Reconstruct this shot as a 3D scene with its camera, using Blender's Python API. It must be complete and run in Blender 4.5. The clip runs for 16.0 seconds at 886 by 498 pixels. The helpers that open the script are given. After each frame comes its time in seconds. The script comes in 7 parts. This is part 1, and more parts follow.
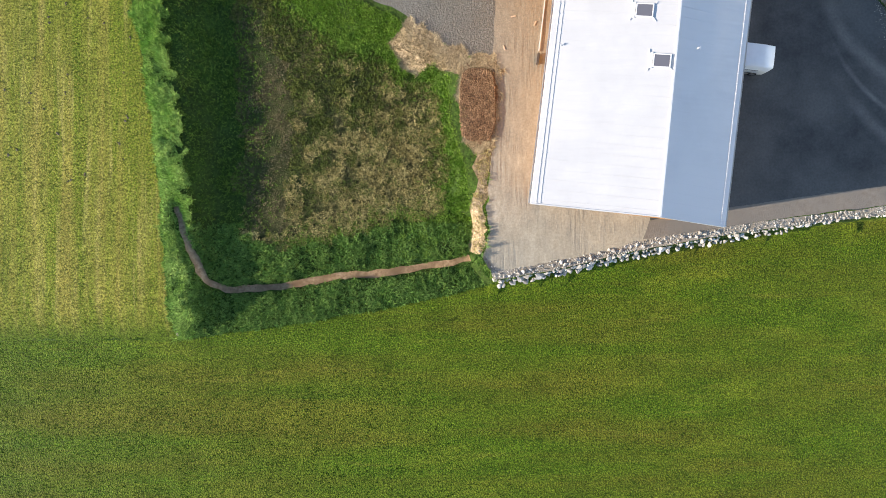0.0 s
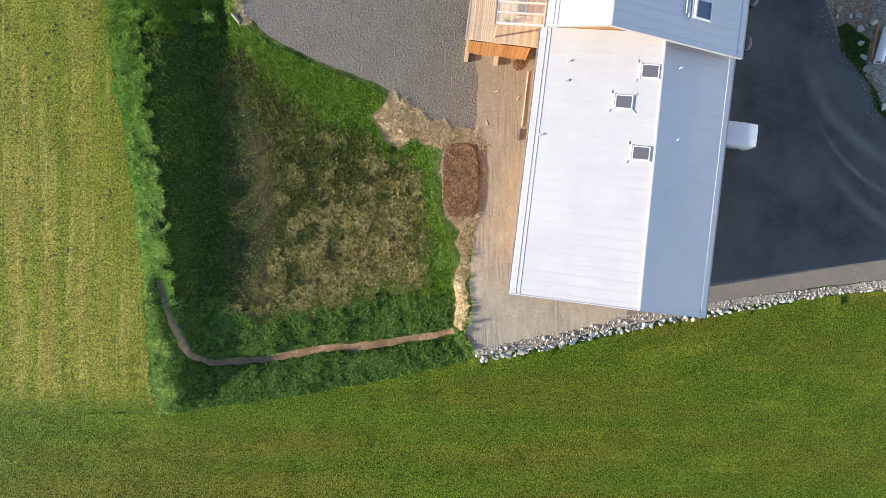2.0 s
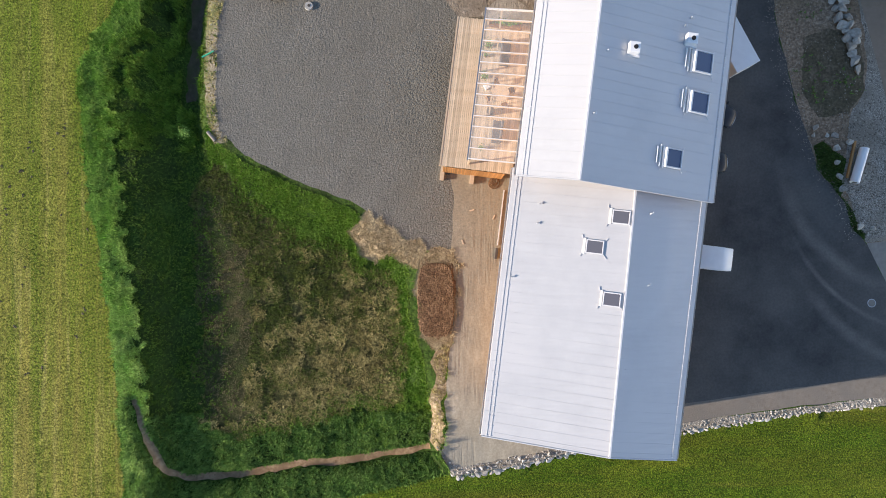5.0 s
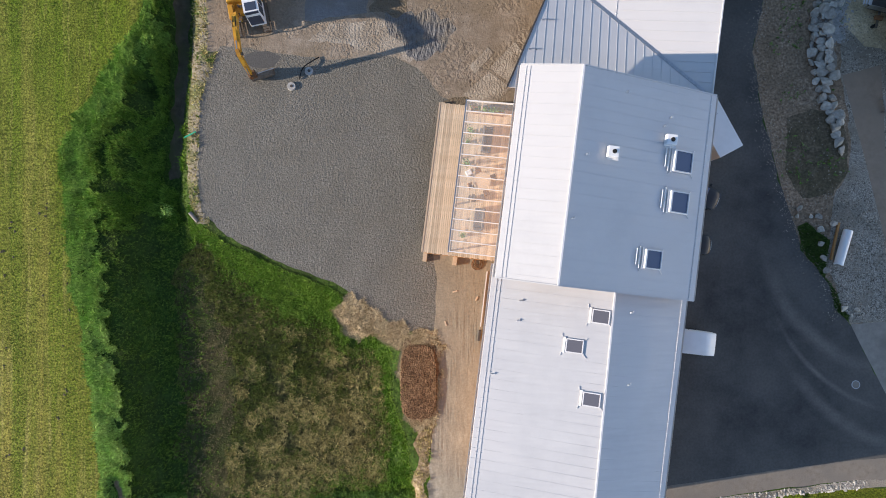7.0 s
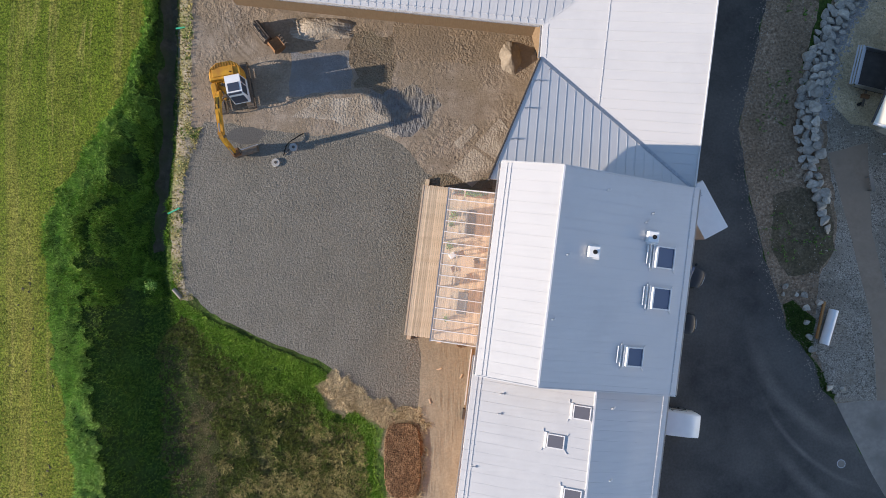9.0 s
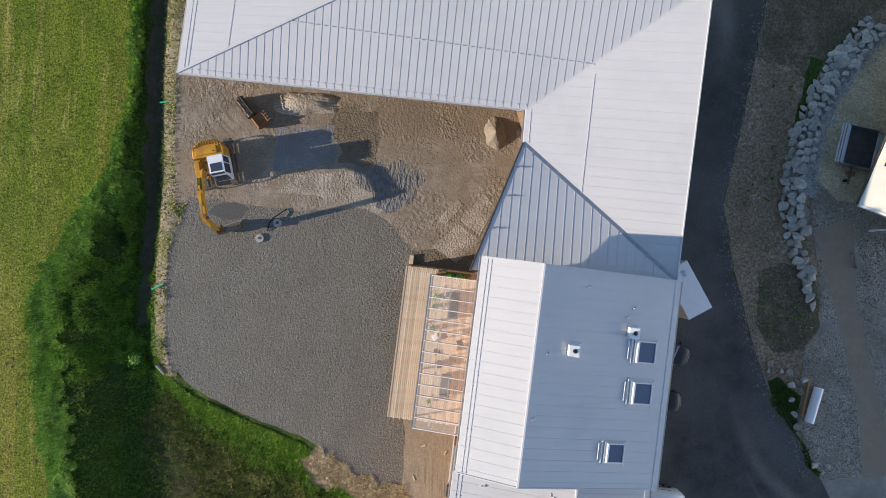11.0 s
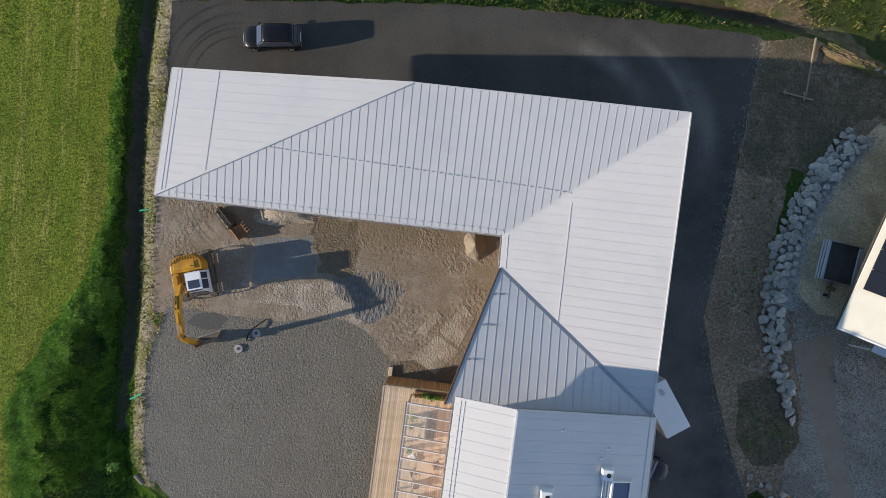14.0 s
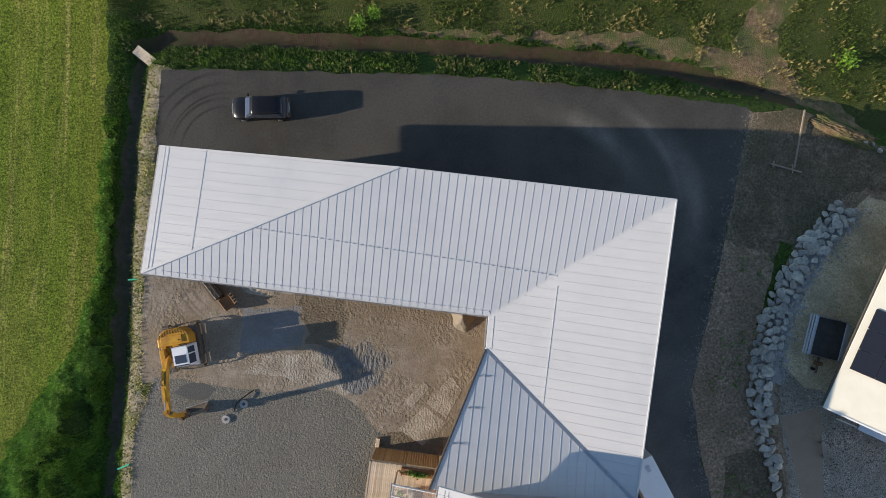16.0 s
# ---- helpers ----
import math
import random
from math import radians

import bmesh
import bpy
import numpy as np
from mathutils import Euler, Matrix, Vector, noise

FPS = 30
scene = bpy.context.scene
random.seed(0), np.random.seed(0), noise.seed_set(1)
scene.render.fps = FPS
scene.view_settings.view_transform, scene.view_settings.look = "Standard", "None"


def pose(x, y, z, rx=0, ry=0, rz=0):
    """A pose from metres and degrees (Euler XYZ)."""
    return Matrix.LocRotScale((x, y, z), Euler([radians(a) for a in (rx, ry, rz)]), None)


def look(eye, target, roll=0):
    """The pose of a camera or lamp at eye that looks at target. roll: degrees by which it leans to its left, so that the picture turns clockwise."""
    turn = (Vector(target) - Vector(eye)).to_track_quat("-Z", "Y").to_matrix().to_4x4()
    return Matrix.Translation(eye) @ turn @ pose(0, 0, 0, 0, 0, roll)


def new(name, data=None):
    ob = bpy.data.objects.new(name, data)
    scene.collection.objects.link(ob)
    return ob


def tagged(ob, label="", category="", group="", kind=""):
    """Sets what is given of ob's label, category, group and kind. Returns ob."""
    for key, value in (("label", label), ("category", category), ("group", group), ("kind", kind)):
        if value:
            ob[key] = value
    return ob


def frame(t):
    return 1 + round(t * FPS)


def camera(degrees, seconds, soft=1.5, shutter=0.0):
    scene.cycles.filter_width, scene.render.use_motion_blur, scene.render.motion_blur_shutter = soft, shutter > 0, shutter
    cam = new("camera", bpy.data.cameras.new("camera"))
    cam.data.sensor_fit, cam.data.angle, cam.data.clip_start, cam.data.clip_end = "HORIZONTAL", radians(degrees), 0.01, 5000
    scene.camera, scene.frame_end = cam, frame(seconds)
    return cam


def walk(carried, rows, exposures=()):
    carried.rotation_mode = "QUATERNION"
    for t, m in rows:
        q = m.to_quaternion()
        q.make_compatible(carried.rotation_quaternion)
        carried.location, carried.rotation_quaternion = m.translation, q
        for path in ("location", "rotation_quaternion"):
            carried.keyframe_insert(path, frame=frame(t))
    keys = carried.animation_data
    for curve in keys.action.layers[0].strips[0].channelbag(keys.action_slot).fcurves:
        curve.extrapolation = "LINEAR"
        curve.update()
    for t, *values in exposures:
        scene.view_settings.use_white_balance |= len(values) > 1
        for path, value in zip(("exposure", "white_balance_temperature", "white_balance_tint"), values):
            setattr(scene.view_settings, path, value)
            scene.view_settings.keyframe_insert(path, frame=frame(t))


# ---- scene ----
cam = camera(78.0, 16.0, 0.9)
# seconds, eye x y z, tilt forward, lean, turn (a drone that looks straight down)
ROWS = [
    (0.0, 0.000, 0.000, 46.411, 0.921, -0.038, -0.176),
    (0.5, 0.391, 1.588, 46.422, 0.914, -0.018, -0.178),
    (1.0, 0.798, 3.266, 46.445, 0.905, 0.004, -0.186),
    (1.5, 1.189, 4.874, 46.439, 0.883, 0.045, -0.173),
    (2.0, 1.569, 6.487, 46.440, 0.860, 0.044, -0.179),
    (2.5, 1.910, 8.085, 46.453, 0.842, 0.036, -0.178),
    (3.0, 2.266, 9.763, 46.463, 0.815, 0.038, -0.196),
    (3.5, 2.646, 11.501, 46.490, 0.801, 0.044, -0.185),
    (4.0, 2.955, 13.178, 46.486, 0.812, 0.011, -0.176),
    (6.5, 4.717, 21.846, 46.463, 0.849, -0.036, -0.214),
    (7.0, 5.059, 23.488, 46.443, 0.885, -0.057, -0.203),
    (7.5, 5.377, 25.136, 46.408, 0.882, -0.069, -0.175),
    (8.0, 5.713, 26.756, 46.390, 0.872, -0.071, -0.132),
    (8.5, 6.074, 28.446, 46.403, 0.861, -0.049, -0.112),
    (9.0, 6.419, 30.072, 46.386, 0.838, -0.027, -0.065),
    (11.5, 8.082, 38.100, 46.345, 0.823, -0.014, 0.027),
    (12.0, 8.393, 39.674, 46.335, 0.792, 0.006, 0.088),
    (12.5, 8.682, 41.264, 46.354, 0.771, 0.022, 0.139),
    (13.0, 8.991, 42.837, 46.375, 0.753, 0.030, 0.163),
    (13.5, 9.301, 44.467, 46.396, 0.764, 0.044, 0.212),
    (14.0, 9.557, 45.978, 46.389, 0.774, 0.060, 0.270),
    (14.5, 9.819, 47.486, 46.399, 0.780, 0.077, 0.333),
    (15.0, 10.080, 49.009, 46.452, 0.776, 0.111, 0.381),
    (15.5, 10.350, 50.513, 46.490, 0.760, 0.135, 0.428),
    (16.0, 10.635, 52.062, 46.498, 0.749, 0.157, 0.485),
]
walk(cam, [(t, pose(x, y, z, tilt, lean, turn)) for t, x, y, z, tilt, lean, turn in ROWS],
     [(0.0, 1.40, 7000, 12), (2.0, 1.29, 6950, 13), (4.0, 1.12, 6900, 14), (6.5, 0.96, 6850, 15), (9.0, 0.91, 6850, 15), (11.5, 0.71, 6850, 13), (13.0, 0.62, 6850, 12), (16.0, 0.62, 6900, 11)])

# ---------------------------------------------------------------- light
SUN_EL, SUN_ROT = radians(14.2), radians(98.7)
world = bpy.data.worlds.new("world")
scene.world = world
world.use_nodes = True
sky = world.node_tree.nodes.new("ShaderNodeTexSky")
sky.sky_type, sky.sun_disc, sky.sun_elevation, sky.sun_rotation = "NISHITA", False, SUN_EL, SUN_ROT
sky.altitude, sky.air_density, sky.dust_density, sky.ozone_density = 300, 1.0, 0.5, 2.7
back = world.node_tree.nodes["Background"]
back.inputs[1].default_value = 0.15
world.node_tree.links.new(sky.outputs[0], back.inputs[0])
sun = new("sun", bpy.data.lights.new("sun", "SUN"))
sun.data.energy, sun.data.angle, sun.data.color = 4.8, radians(0.55), (1.0, 0.90, 0.78)
to_sun = Vector((-math.cos(SUN_EL) * math.sin(SUN_ROT), math.cos(SUN_EL) * math.cos(SUN_ROT), math.sin(SUN_EL)))
sun.matrix_world = look(to_sun * 150, (0, 0, 0))


# ---------------------------------------------------------------- materials
def material(name, colours, scale=4.0, rough=0.85, metal=0.0, bump=0.0, bump_scale=30.0, island=0.0, per_object=0.0,
             big=None, big_scale=0.2, stretch=None, turn=0.0, bump_dist=0.05, spec=0.12, detail=6.0, speck=None, fade=None, streak=None):
    """Noise between two or more colours; a second, larger noise mixes in the colour `big`; streaks by stretch and turn."""
    m = bpy.data.materials.new(name)
    m.use_nodes = True
    nt = m.node_tree
    n, link = nt.nodes, nt.links.new
    out = n["Principled BSDF"]
    out.inputs["Roughness"].default_value, out.inputs["Metallic"].default_value = rough, metal
    out.inputs["Specular IOR Level"].default_value = spec
    coord = n.new("ShaderNodeTexCoord")
    vec = coord.outputs["Object"]
    if stretch:
        mp = n.new("ShaderNodeMapping")
        mp.inputs["Rotation"].default_value, mp.inputs["Scale"].default_value = (0, 0, radians(turn)), stretch
        link(vec, mp.inputs[0])
        svec = mp.outputs[0]
    else:
        svec = vec
    tex = n.new("ShaderNodeTexNoise")
    tex.inputs["Scale"].default_value, tex.inputs["Detail"].default_value = scale, detail
    tex.inputs["Roughness"].default_value = 0.65
    link(svec, tex.inputs["Vector"])
    ramp = n.new("ShaderNodeValToRGB")
    link(tex.outputs["Fac"], ramp.inputs[0])
    els = ramp.color_ramp.elements
    spots = np.linspace(0.32, 0.68, len(colours)) if len(colours) > 1 else [0.5]
    while len(els) < len(colours):
        els.new(0.5)
    for e, s, c in zip(els, spots, colours):
        e.position, e.color = s, (*c, 1)
    if len(colours) == 1:
        els[1].color = els[0].color = (*colours[0], 1)
    col = ramp.outputs[0]

    def mixed(a, b, fac, kind="MIX"):
        x = n.new("ShaderNodeMixRGB")
        x.blend_type = kind
        for sock, v in zip(x.inputs, (fac, a, b)):
            if isinstance(v, bpy.types.NodeSocket):
                link(v, sock)
            else:
                sock.default_value = (*v, 1) if isinstance(v, tuple) else v
        return x.outputs[0]

    if big:
        t2 = n.new("ShaderNodeTexNoise")
        t2.inputs["Scale"].default_value, t2.inputs["Detail"].default_value = big_scale, 5
        if streak:
            mp2 = n.new("ShaderNodeMapping")
            mp2.inputs["Rotation"].default_value, mp2.inputs["Scale"].default_value = (0, 0, radians(streak[2])), (streak[0], streak[1], 1)
            link(vec, mp2.inputs[0])
            link(mp2.outputs[0], t2.inputs["Vector"])
        else:
            link(vec, t2.inputs["Vector"])
        r2 = n.new("ShaderNodeValToRGB")
        r2.color_ramp.elements[0].position, r2.color_ramp.elements[1].position = 0.42, 0.62
        link(t2.outputs["Fac"], r2.inputs[0])
        col = mixed(col, big, r2.outputs[0])
    if fade:  # slow changes of colour along y: (colour, y0, y1)
        sep = n.new("ShaderNodeSeparateXYZ")
        link(vec, sep.inputs[0])
        for shade, y0, y1 in fade if isinstance(fade, list) else [fade]:
            fr = n.new("ShaderNodeMapRange")
            fr.inputs["From Min"].default_value, fr.inputs["From Max"].default_value = y0, y1
            link(sep.outputs["Y"], fr.inputs[0])
            col = mixed(col, mixed(col, shade, 0.6), fr.outputs[0])
    if speck:
        t3 = n.new("ShaderNodeTexVoronoi")
        t3.inputs["Scale"].default_value = speck[1]
        link(vec, t3.inputs["Vector"])
        r3 = n.new("ShaderNodeValToRGB")
        r3.color_ramp.elements[0].position, r3.color_ramp.elements[1].position = 0.0, speck[2]
        r3.color_ramp.elements[0].color, r3.color_ramp.elements[1].color = (1, 1, 1, 1), (0, 0, 0, 1)
        link(t3.outputs["Distance"], r3.inputs[0])
        col = mixed(col, speck[0], r3.outputs[0])
    rnd = None
    if island:
        rnd, amount = n.new("ShaderNodeNewGeometry").outputs["Random Per Island"], island
    elif per_object:
        rnd, amount = n.new("ShaderNodeObjectInfo").outputs["Random"], per_object
    if rnd:
        mr = n.new("ShaderNodeMapRange")
        mr.inputs["To Min"].default_value, mr.inputs["To Max"].default_value = 1 - amount, 1 + amount
        link(rnd, mr.inputs[0])
        comb = n.new("ShaderNodeCombineXYZ")
        for i in range(3):
            link(mr.outputs[0], comb.inputs[i])
        col = mixed(col, comb.outputs[0], 1.0, "MULTIPLY")
    link(col, out.inputs["Base Color"])
    if bump:
        t4 = n.new("ShaderNodeTexNoise")
        t4.inputs["Scale"].default_value, t4.inputs["Detail"].default_value = bump_scale, 6
        link(vec, t4.inputs["Vector"])
        b = n.new("ShaderNodeBump")
        b.inputs["Strength"].default_value, b.inputs["Distance"].default_value = bump, bump_dist
        link(t4.outputs["Fac"], b.inputs["Height"])
        link(b.outputs[0], out.inputs["Normal"])
    return m


def glass(name, colour, rough=0.05, alpha=1.0, spec=0.5):
    m = bpy.data.materials.new(name)
    m.use_nodes = True
    o = m.node_tree.nodes["Principled BSDF"]
    o.inputs["Base Color"].default_value, o.inputs["Roughness"].default_value = (*colour, 1), rough
    o.inputs["Alpha"].default_value, o.inputs["Specular IOR Level"].default_value = alpha, spec
    return m


M_FIELD_S = material("mown_meadow", [(0.026, 0.060, 0.003), (0.062, 0.112, 0.006), (0.13, 0.165, 0.014)], 8.0, bump=1.0, bump_scale=9,
                     big=(0.095, 0.105, 0.010), big_scale=0.5, bump_dist=0.14, detail=12, streak=(0.07, 0.5, -12))
M_FIELD_W = material("dry_mown_meadow", [(0.068, 0.108, 0.006), (0.145, 0.178, 0.016), (0.27, 0.25, 0.044)], 6.5, bump=0.8, bump_scale=12,
                     big=(0.235, 0.208, 0.038), big_scale=0.6, bump_dist=0.12, detail=12, fade=[((0.098, 0.158, 0.009), 14, 40), ((0.06, 0.112, 0.006), -3.5, -7.3), ((0.055, 0.098, 0.006), -4.5, -7.0), ((0.055, 0.098, 0.006), -5.5, -7.0)], streak=(1.3, 0.045, -6))
M_MEADOW_N = material("rough_meadow", [(0.03, 0.045, 0.012), (0.055, 0.075, 0.018), (0.12, 0.10, 0.04)], 5.0, bump=1.0, bump_scale=12,
                      big=(0.05, 0.068, 0.016), big_scale=0.2, bump_dist=0.15)
M_BANK = material("bank_turf", [(0.020, 0.045, 0.007), (0.040, 0.082, 0.012), (0.08, 0.12, 0.022)], 6.0, bump=1.0, bump_scale=14, bump_dist=0.12,
                  big=(0.035, 0.06, 0.013), big_scale=0.3)
M_BASIN = material("weedy_dry_ground", [(0.034, 0.042, 0.014), (0.078, 0.074, 0.024), (0.24, 0.20, 0.082)], 2.2, bump=1.0, bump_scale=14,
                   big=(0.045, 0.058, 0.016), big_scale=0.22, bump_dist=0.15, detail=10)
# Darkened earth: the soft shade of the bank grass is put into this colour.
M_SHADEHOLLOW = material("shade_toned_earth_with_thin_weeds", [(0.040, 0.042, 0.013), (0.072, 0.063, 0.025), (0.13, 0.105, 0.05)], 2.0, bump=1.0, bump_scale=10,
                        big=(0.045, 0.058, 0.016), big_scale=0.4, bump_dist=0.12, detail=10)
M_STRAW = material("dry_straw_ground", [(0.18, 0.13, 0.075), (0.36, 0.27, 0.165), (0.56, 0.455, 0.30)], 5.0, bump=1.0, bump_scale=12,
                   big=(0.27, 0.205, 0.115), big_scale=0.9, bump_dist=0.15, detail=10)
M_STONYVERGE = material("stony_brown_verge", [(0.13, 0.11, 0.075), (0.23, 0.20, 0.15), (0.38, 0.35, 0.29)], 7.0, bump=1.0, bump_scale=14,
                        big=(0.12, 0.13, 0.05), big_scale=0.6, bump_dist=0.12, detail=9)
M_TAN = material("compacted_sand", [(0.32, 0.28, 0.21), (0.375, 0.33, 0.25), (0.45, 0.40, 0.31)], 1.2, bump=0.5, bump_scale=20,
                 big=(0.31, 0.28, 0.22), big_scale=0.3, bump_dist=0.05, stretch=(1.6, 0.5, 1), turn=7, detail=9, fade=((0.235, 0.197, 0.137), 8, 23))
M_GRAVEL = material("crushed_grey_gravel", [(0.108, 0.101, 0.084), (0.178, 0.167, 0.140), (0.26, 0.244, 0.206)], 8.0, bump=0.5, bump_scale=9.0,
                    big=(0.170, 0.158, 0.130), big_scale=0.35, bump_dist=0.05, detail=9)
M_DARKGRAVEL = material("dark_grey_gravel", [(0.085, 0.083, 0.078), (0.125, 0.122, 0.114)], 7.0, bump=0.4, bump_scale=10, bump_dist=0.05)
M_YARD = material("rutted_sandy_soil", [(0.205, 0.162, 0.118), (0.275, 0.225, 0.170), (0.35, 0.295, 0.232)], 0.8, bump=0.35, bump_scale=9.0,
                  big=(0.245, 0.195, 0.138), big_scale=0.25, bump_dist=0.06, detail=9)
M_PADGREY = material("pale_grey_grit", [(0.19, 0.188, 0.182), (0.26, 0.257, 0.25)], 3.0, bump=0.7, bump_scale=9, bump_dist=0.08, big=(0.20, 0.19, 0.175), big_scale=0.5)
# Churned mud; its grey also carries part of the boom's shadow.
M_MUDSHADE = material("churned_grey_mud", [(0.105, 0.104, 0.102), (0.215, 0.21, 0.20)], 2.0, bump=0.8, bump_scale=6.5, bump_dist=0.10, big=(0.20, 0.178, 0.145), big_scale=0.6)
M_PALESAND = material("pale_dry_sand", [(0.33, 0.283, 0.222), (0.45, 0.395, 0.318)], 1.5, bump=0.8, bump_scale=6, bump_dist=0.10, big=(0.27, 0.225, 0.17), big_scale=0.5)
M_BROWNSOIL = material("darkened_brown_soil", [(0.125, 0.098, 0.066), (0.21, 0.168, 0.12)], 2.5, bump=0.9, bump_scale=6, bump_dist=0.12, big=(0.18, 0.15, 0.105), big_scale=0.5)
M_ORANGESAND = material("orange_sand", [(0.20, 0.155, 0.105), (0.28, 0.22, 0.155)], 1.5, bump=0.7, bump_scale=6, bump_dist=0.1, big=(0.22, 0.175, 0.125), big_scale=0.4)
M_GRITSTRIP = material("brown_grit", [(0.16, 0.138, 0.112), (0.23, 0.20, 0.165)], 2.0, bump=0.6, bump_scale=14, bump_dist=0.06, big=(0.18, 0.16, 0.135), big_scale=0.5)
M_ASPHALT = material("dark_asphalt", [(0.049, 0.048, 0.047), (0.065, 0.064, 0.061), (0.088, 0.085, 0.079)], 0.6, rough=0.8, bump=0.4,
                     bump_scale=60, big=(0.105, 0.100, 0.091), big_scale=0.13, bump_dist=0.02, detail=8, fade=((0.058, 0.053, 0.043), 42, 62))


def tyre_arcs(m, arcs, colour):
    """Pale curved tyre marks: (centre x, y, radius, middle x, y, reach, half width) each."""
    n, link = m.node_tree.nodes, m.node_tree.links.new
    out = n["Principled BSDF"]
    col = out.inputs["Base Color"].links[0].from_socket
    coord = n.new("ShaderNodeTexCoord").outputs["Object"]
    flat = n.new("ShaderNodeVectorMath")
    flat.operation = "MULTIPLY"
    flat.inputs[1].default_value = (1, 1, 0)
    link(coord, flat.inputs[0])
    tex = n.new("ShaderNodeTexNoise")
    tex.inputs["Scale"].default_value, tex.inputs["Detail"].default_value = 0.7, 8

    def calc(op, a, b=None):
        x = n.new("ShaderNodeMath")
        x.operation, x.use_clamp = op, op in ("MULTIPLY", "MAXIMUM")
        for sock, v in zip(x.inputs, (a, b)):
            if isinstance(v, bpy.types.NodeSocket):
                link(v, sock)
            elif v is not None:
                sock.default_value = v
        return x.outputs[0]

    def dist(x, y):
        d = n.new("ShaderNodeVectorMath")
        d.operation = "DISTANCE"
        d.inputs[1].default_value = (x, y, 0)
        link(flat.outputs[0], d.inputs[0])
        return d.outputs["Value"]

    def falloff(v, w):
        r = n.new("ShaderNodeMapRange")
        r.interpolation_type = "SMOOTHSTEP"
        r.inputs["From Min"].default_value, r.inputs["From Max"].default_value = 0, w
        r.inputs["To Min"].default_value, r.inputs["To Max"].default_value = 1, 0
        link(v, r.inputs[0])
        return r.outputs[0]

    total = 0.0
    for cx, cy, r, mx, my, reach, w in arcs:
        band = falloff(calc("ABSOLUTE", calc("SUBTRACT", dist(cx, cy), r)), w)
        total = calc("MAXIMUM", calc("MULTIPLY", band, falloff(dist(mx, my), reach)), total)
    link(coord, tex.inputs["Vector"])
    mask = calc("MULTIPLY", total, tex.outputs["Fac"])
    mix = n.new("ShaderNodeMixRGB")
    link(mask, mix.inputs[0])
    link(col, mix.inputs[1])
    mix.inputs[2].default_value = (*colour, 1)
    link(mix.outputs[0], out.inputs["Base Color"])


tyre_arcs(M_ASPHALT, [(44.9, 26.1, 12.7, 36, 17, 11, 1), (47, 21.3, 14.4, 38.3, 9.8, 9, 0.9), (45.9, 23.6, 13.6, 37.2, 13.4, 8, 0.35), (22.8, 55.5, 9.3, 31.7, 58.3, 9, 1.7), (17.8, 54.2, 10.5, 23.9, 62.8, 7, 1.4), (19.5, 55.2, 11.6, 29.4, 61, 8, 0.9)], (0.20, 0.185, 0.16))
tyre_arcs(M_ASPHALT, [(-8.2, 60.9, 5.9, -11.2, 65.6, 5, 0.22), (-8.3, 60.8, 4.7, -11.2, 64.4, 4.5, 0.2), (-8.2, 60.9, 3.9, -11, 64, 4.5, 0.18), (-8.0, 60.7, 5.3, -11.2, 65, 5, 0.16), (-8.3, 61.0, 6.7, -12, 66, 5, 0.2), (-7.8, 60.6, 7.3, -12, 66.5, 5, 0.18)], (0.012, 0.010, 0.008))
tyre_arcs(M_YARD, [(-5.6, 52.4, r, -11.6, 48.4, 4.5, 0.17) for r in (5.4, 6.2, 6.9, 7.3, 8.3)], (0.11, 0.082, 0.056))
M_DRIVE = material("brown_grey_paving", [(0.225, 0.172, 0.125), (0.285, 0.222, 0.165)], 1.5, bump=0.3, bump_scale=40, bump_dist=0.02, big=(0.25, 0.196, 0.145), big_scale=0.3)
M_CONCRETE = material("weathered_concrete", [(0.215, 0.192, 0.162), (0.29, 0.262, 0.225)], 1.5, bump=0.3, bump_scale=40,
                      big=(0.18, 0.162, 0.138), big_scale=0.3, bump_dist=0.02)
M_SOIL = material("bare_brown_soil", [(0.17, 0.116, 0.074), (0.265, 0.19, 0.128), (0.38, 0.29, 0.205)], 3.0, bump=1.0, bump_scale=12,
                  big=(0.21, 0.152, 0.10), big_scale=0.4, bump_dist=0.10, speck=((0.46, 0.41, 0.34), 2.2, 0.10))
M_DARKSOIL = material("damp_soil", [(0.085, 0.066, 0.042), (0.145, 0.112, 0.072), (0.20, 0.158, 0.108)], 1.6, bump=1.0, bump_scale=10,
                      big=(0.10, 0.085, 0.05), big_scale=0.35, bump_dist=0.10, detail=9, speck=((0.38, 0.34, 0.28), 2.6, 0.08))
M_CHIPPINGS = material("grey_stone_chippings", [(0.085, 0.074, 0.058), (0.29, 0.256, 0.208), (0.65, 0.59, 0.505)], 12.0, bump=1.0, bump_scale=12,
                       big=(0.245, 0.212, 0.165), big_scale=0.4, bump_dist=0.08)
M_TRAILGROUND = material("sandy_stony_ground", [(0.44, 0.345, 0.21), (0.56, 0.45, 0.285), (0.64, 0.53, 0.36)], 2.5, bump=0.8, bump_scale=14,
                         big=(0.42, 0.335, 0.21), big_scale=0.4, bump_dist=0.08, speck=((0.68, 0.63, 0.54), 2.4, 0.09))
M_DITCH = material("brown_ditch_mud", [(0.20, 0.125, 0.07), (0.32, 0.215, 0.13), (0.44, 0.31, 0.19)], 3.0, bump=0.8, bump_scale=10,
                   big=(0.20, 0.13, 0.075), big_scale=0.5, bump_dist=0.08)
M_WETDITCH = material("dark_wet_ditch", [(0.045, 0.029, 0.017), (0.085, 0.058, 0.036)], 2.0, rough=0.6, bump=0.8, bump_scale=8, bump_dist=0.08, big=(0.05, 0.046, 0.02), big_scale=0.6)
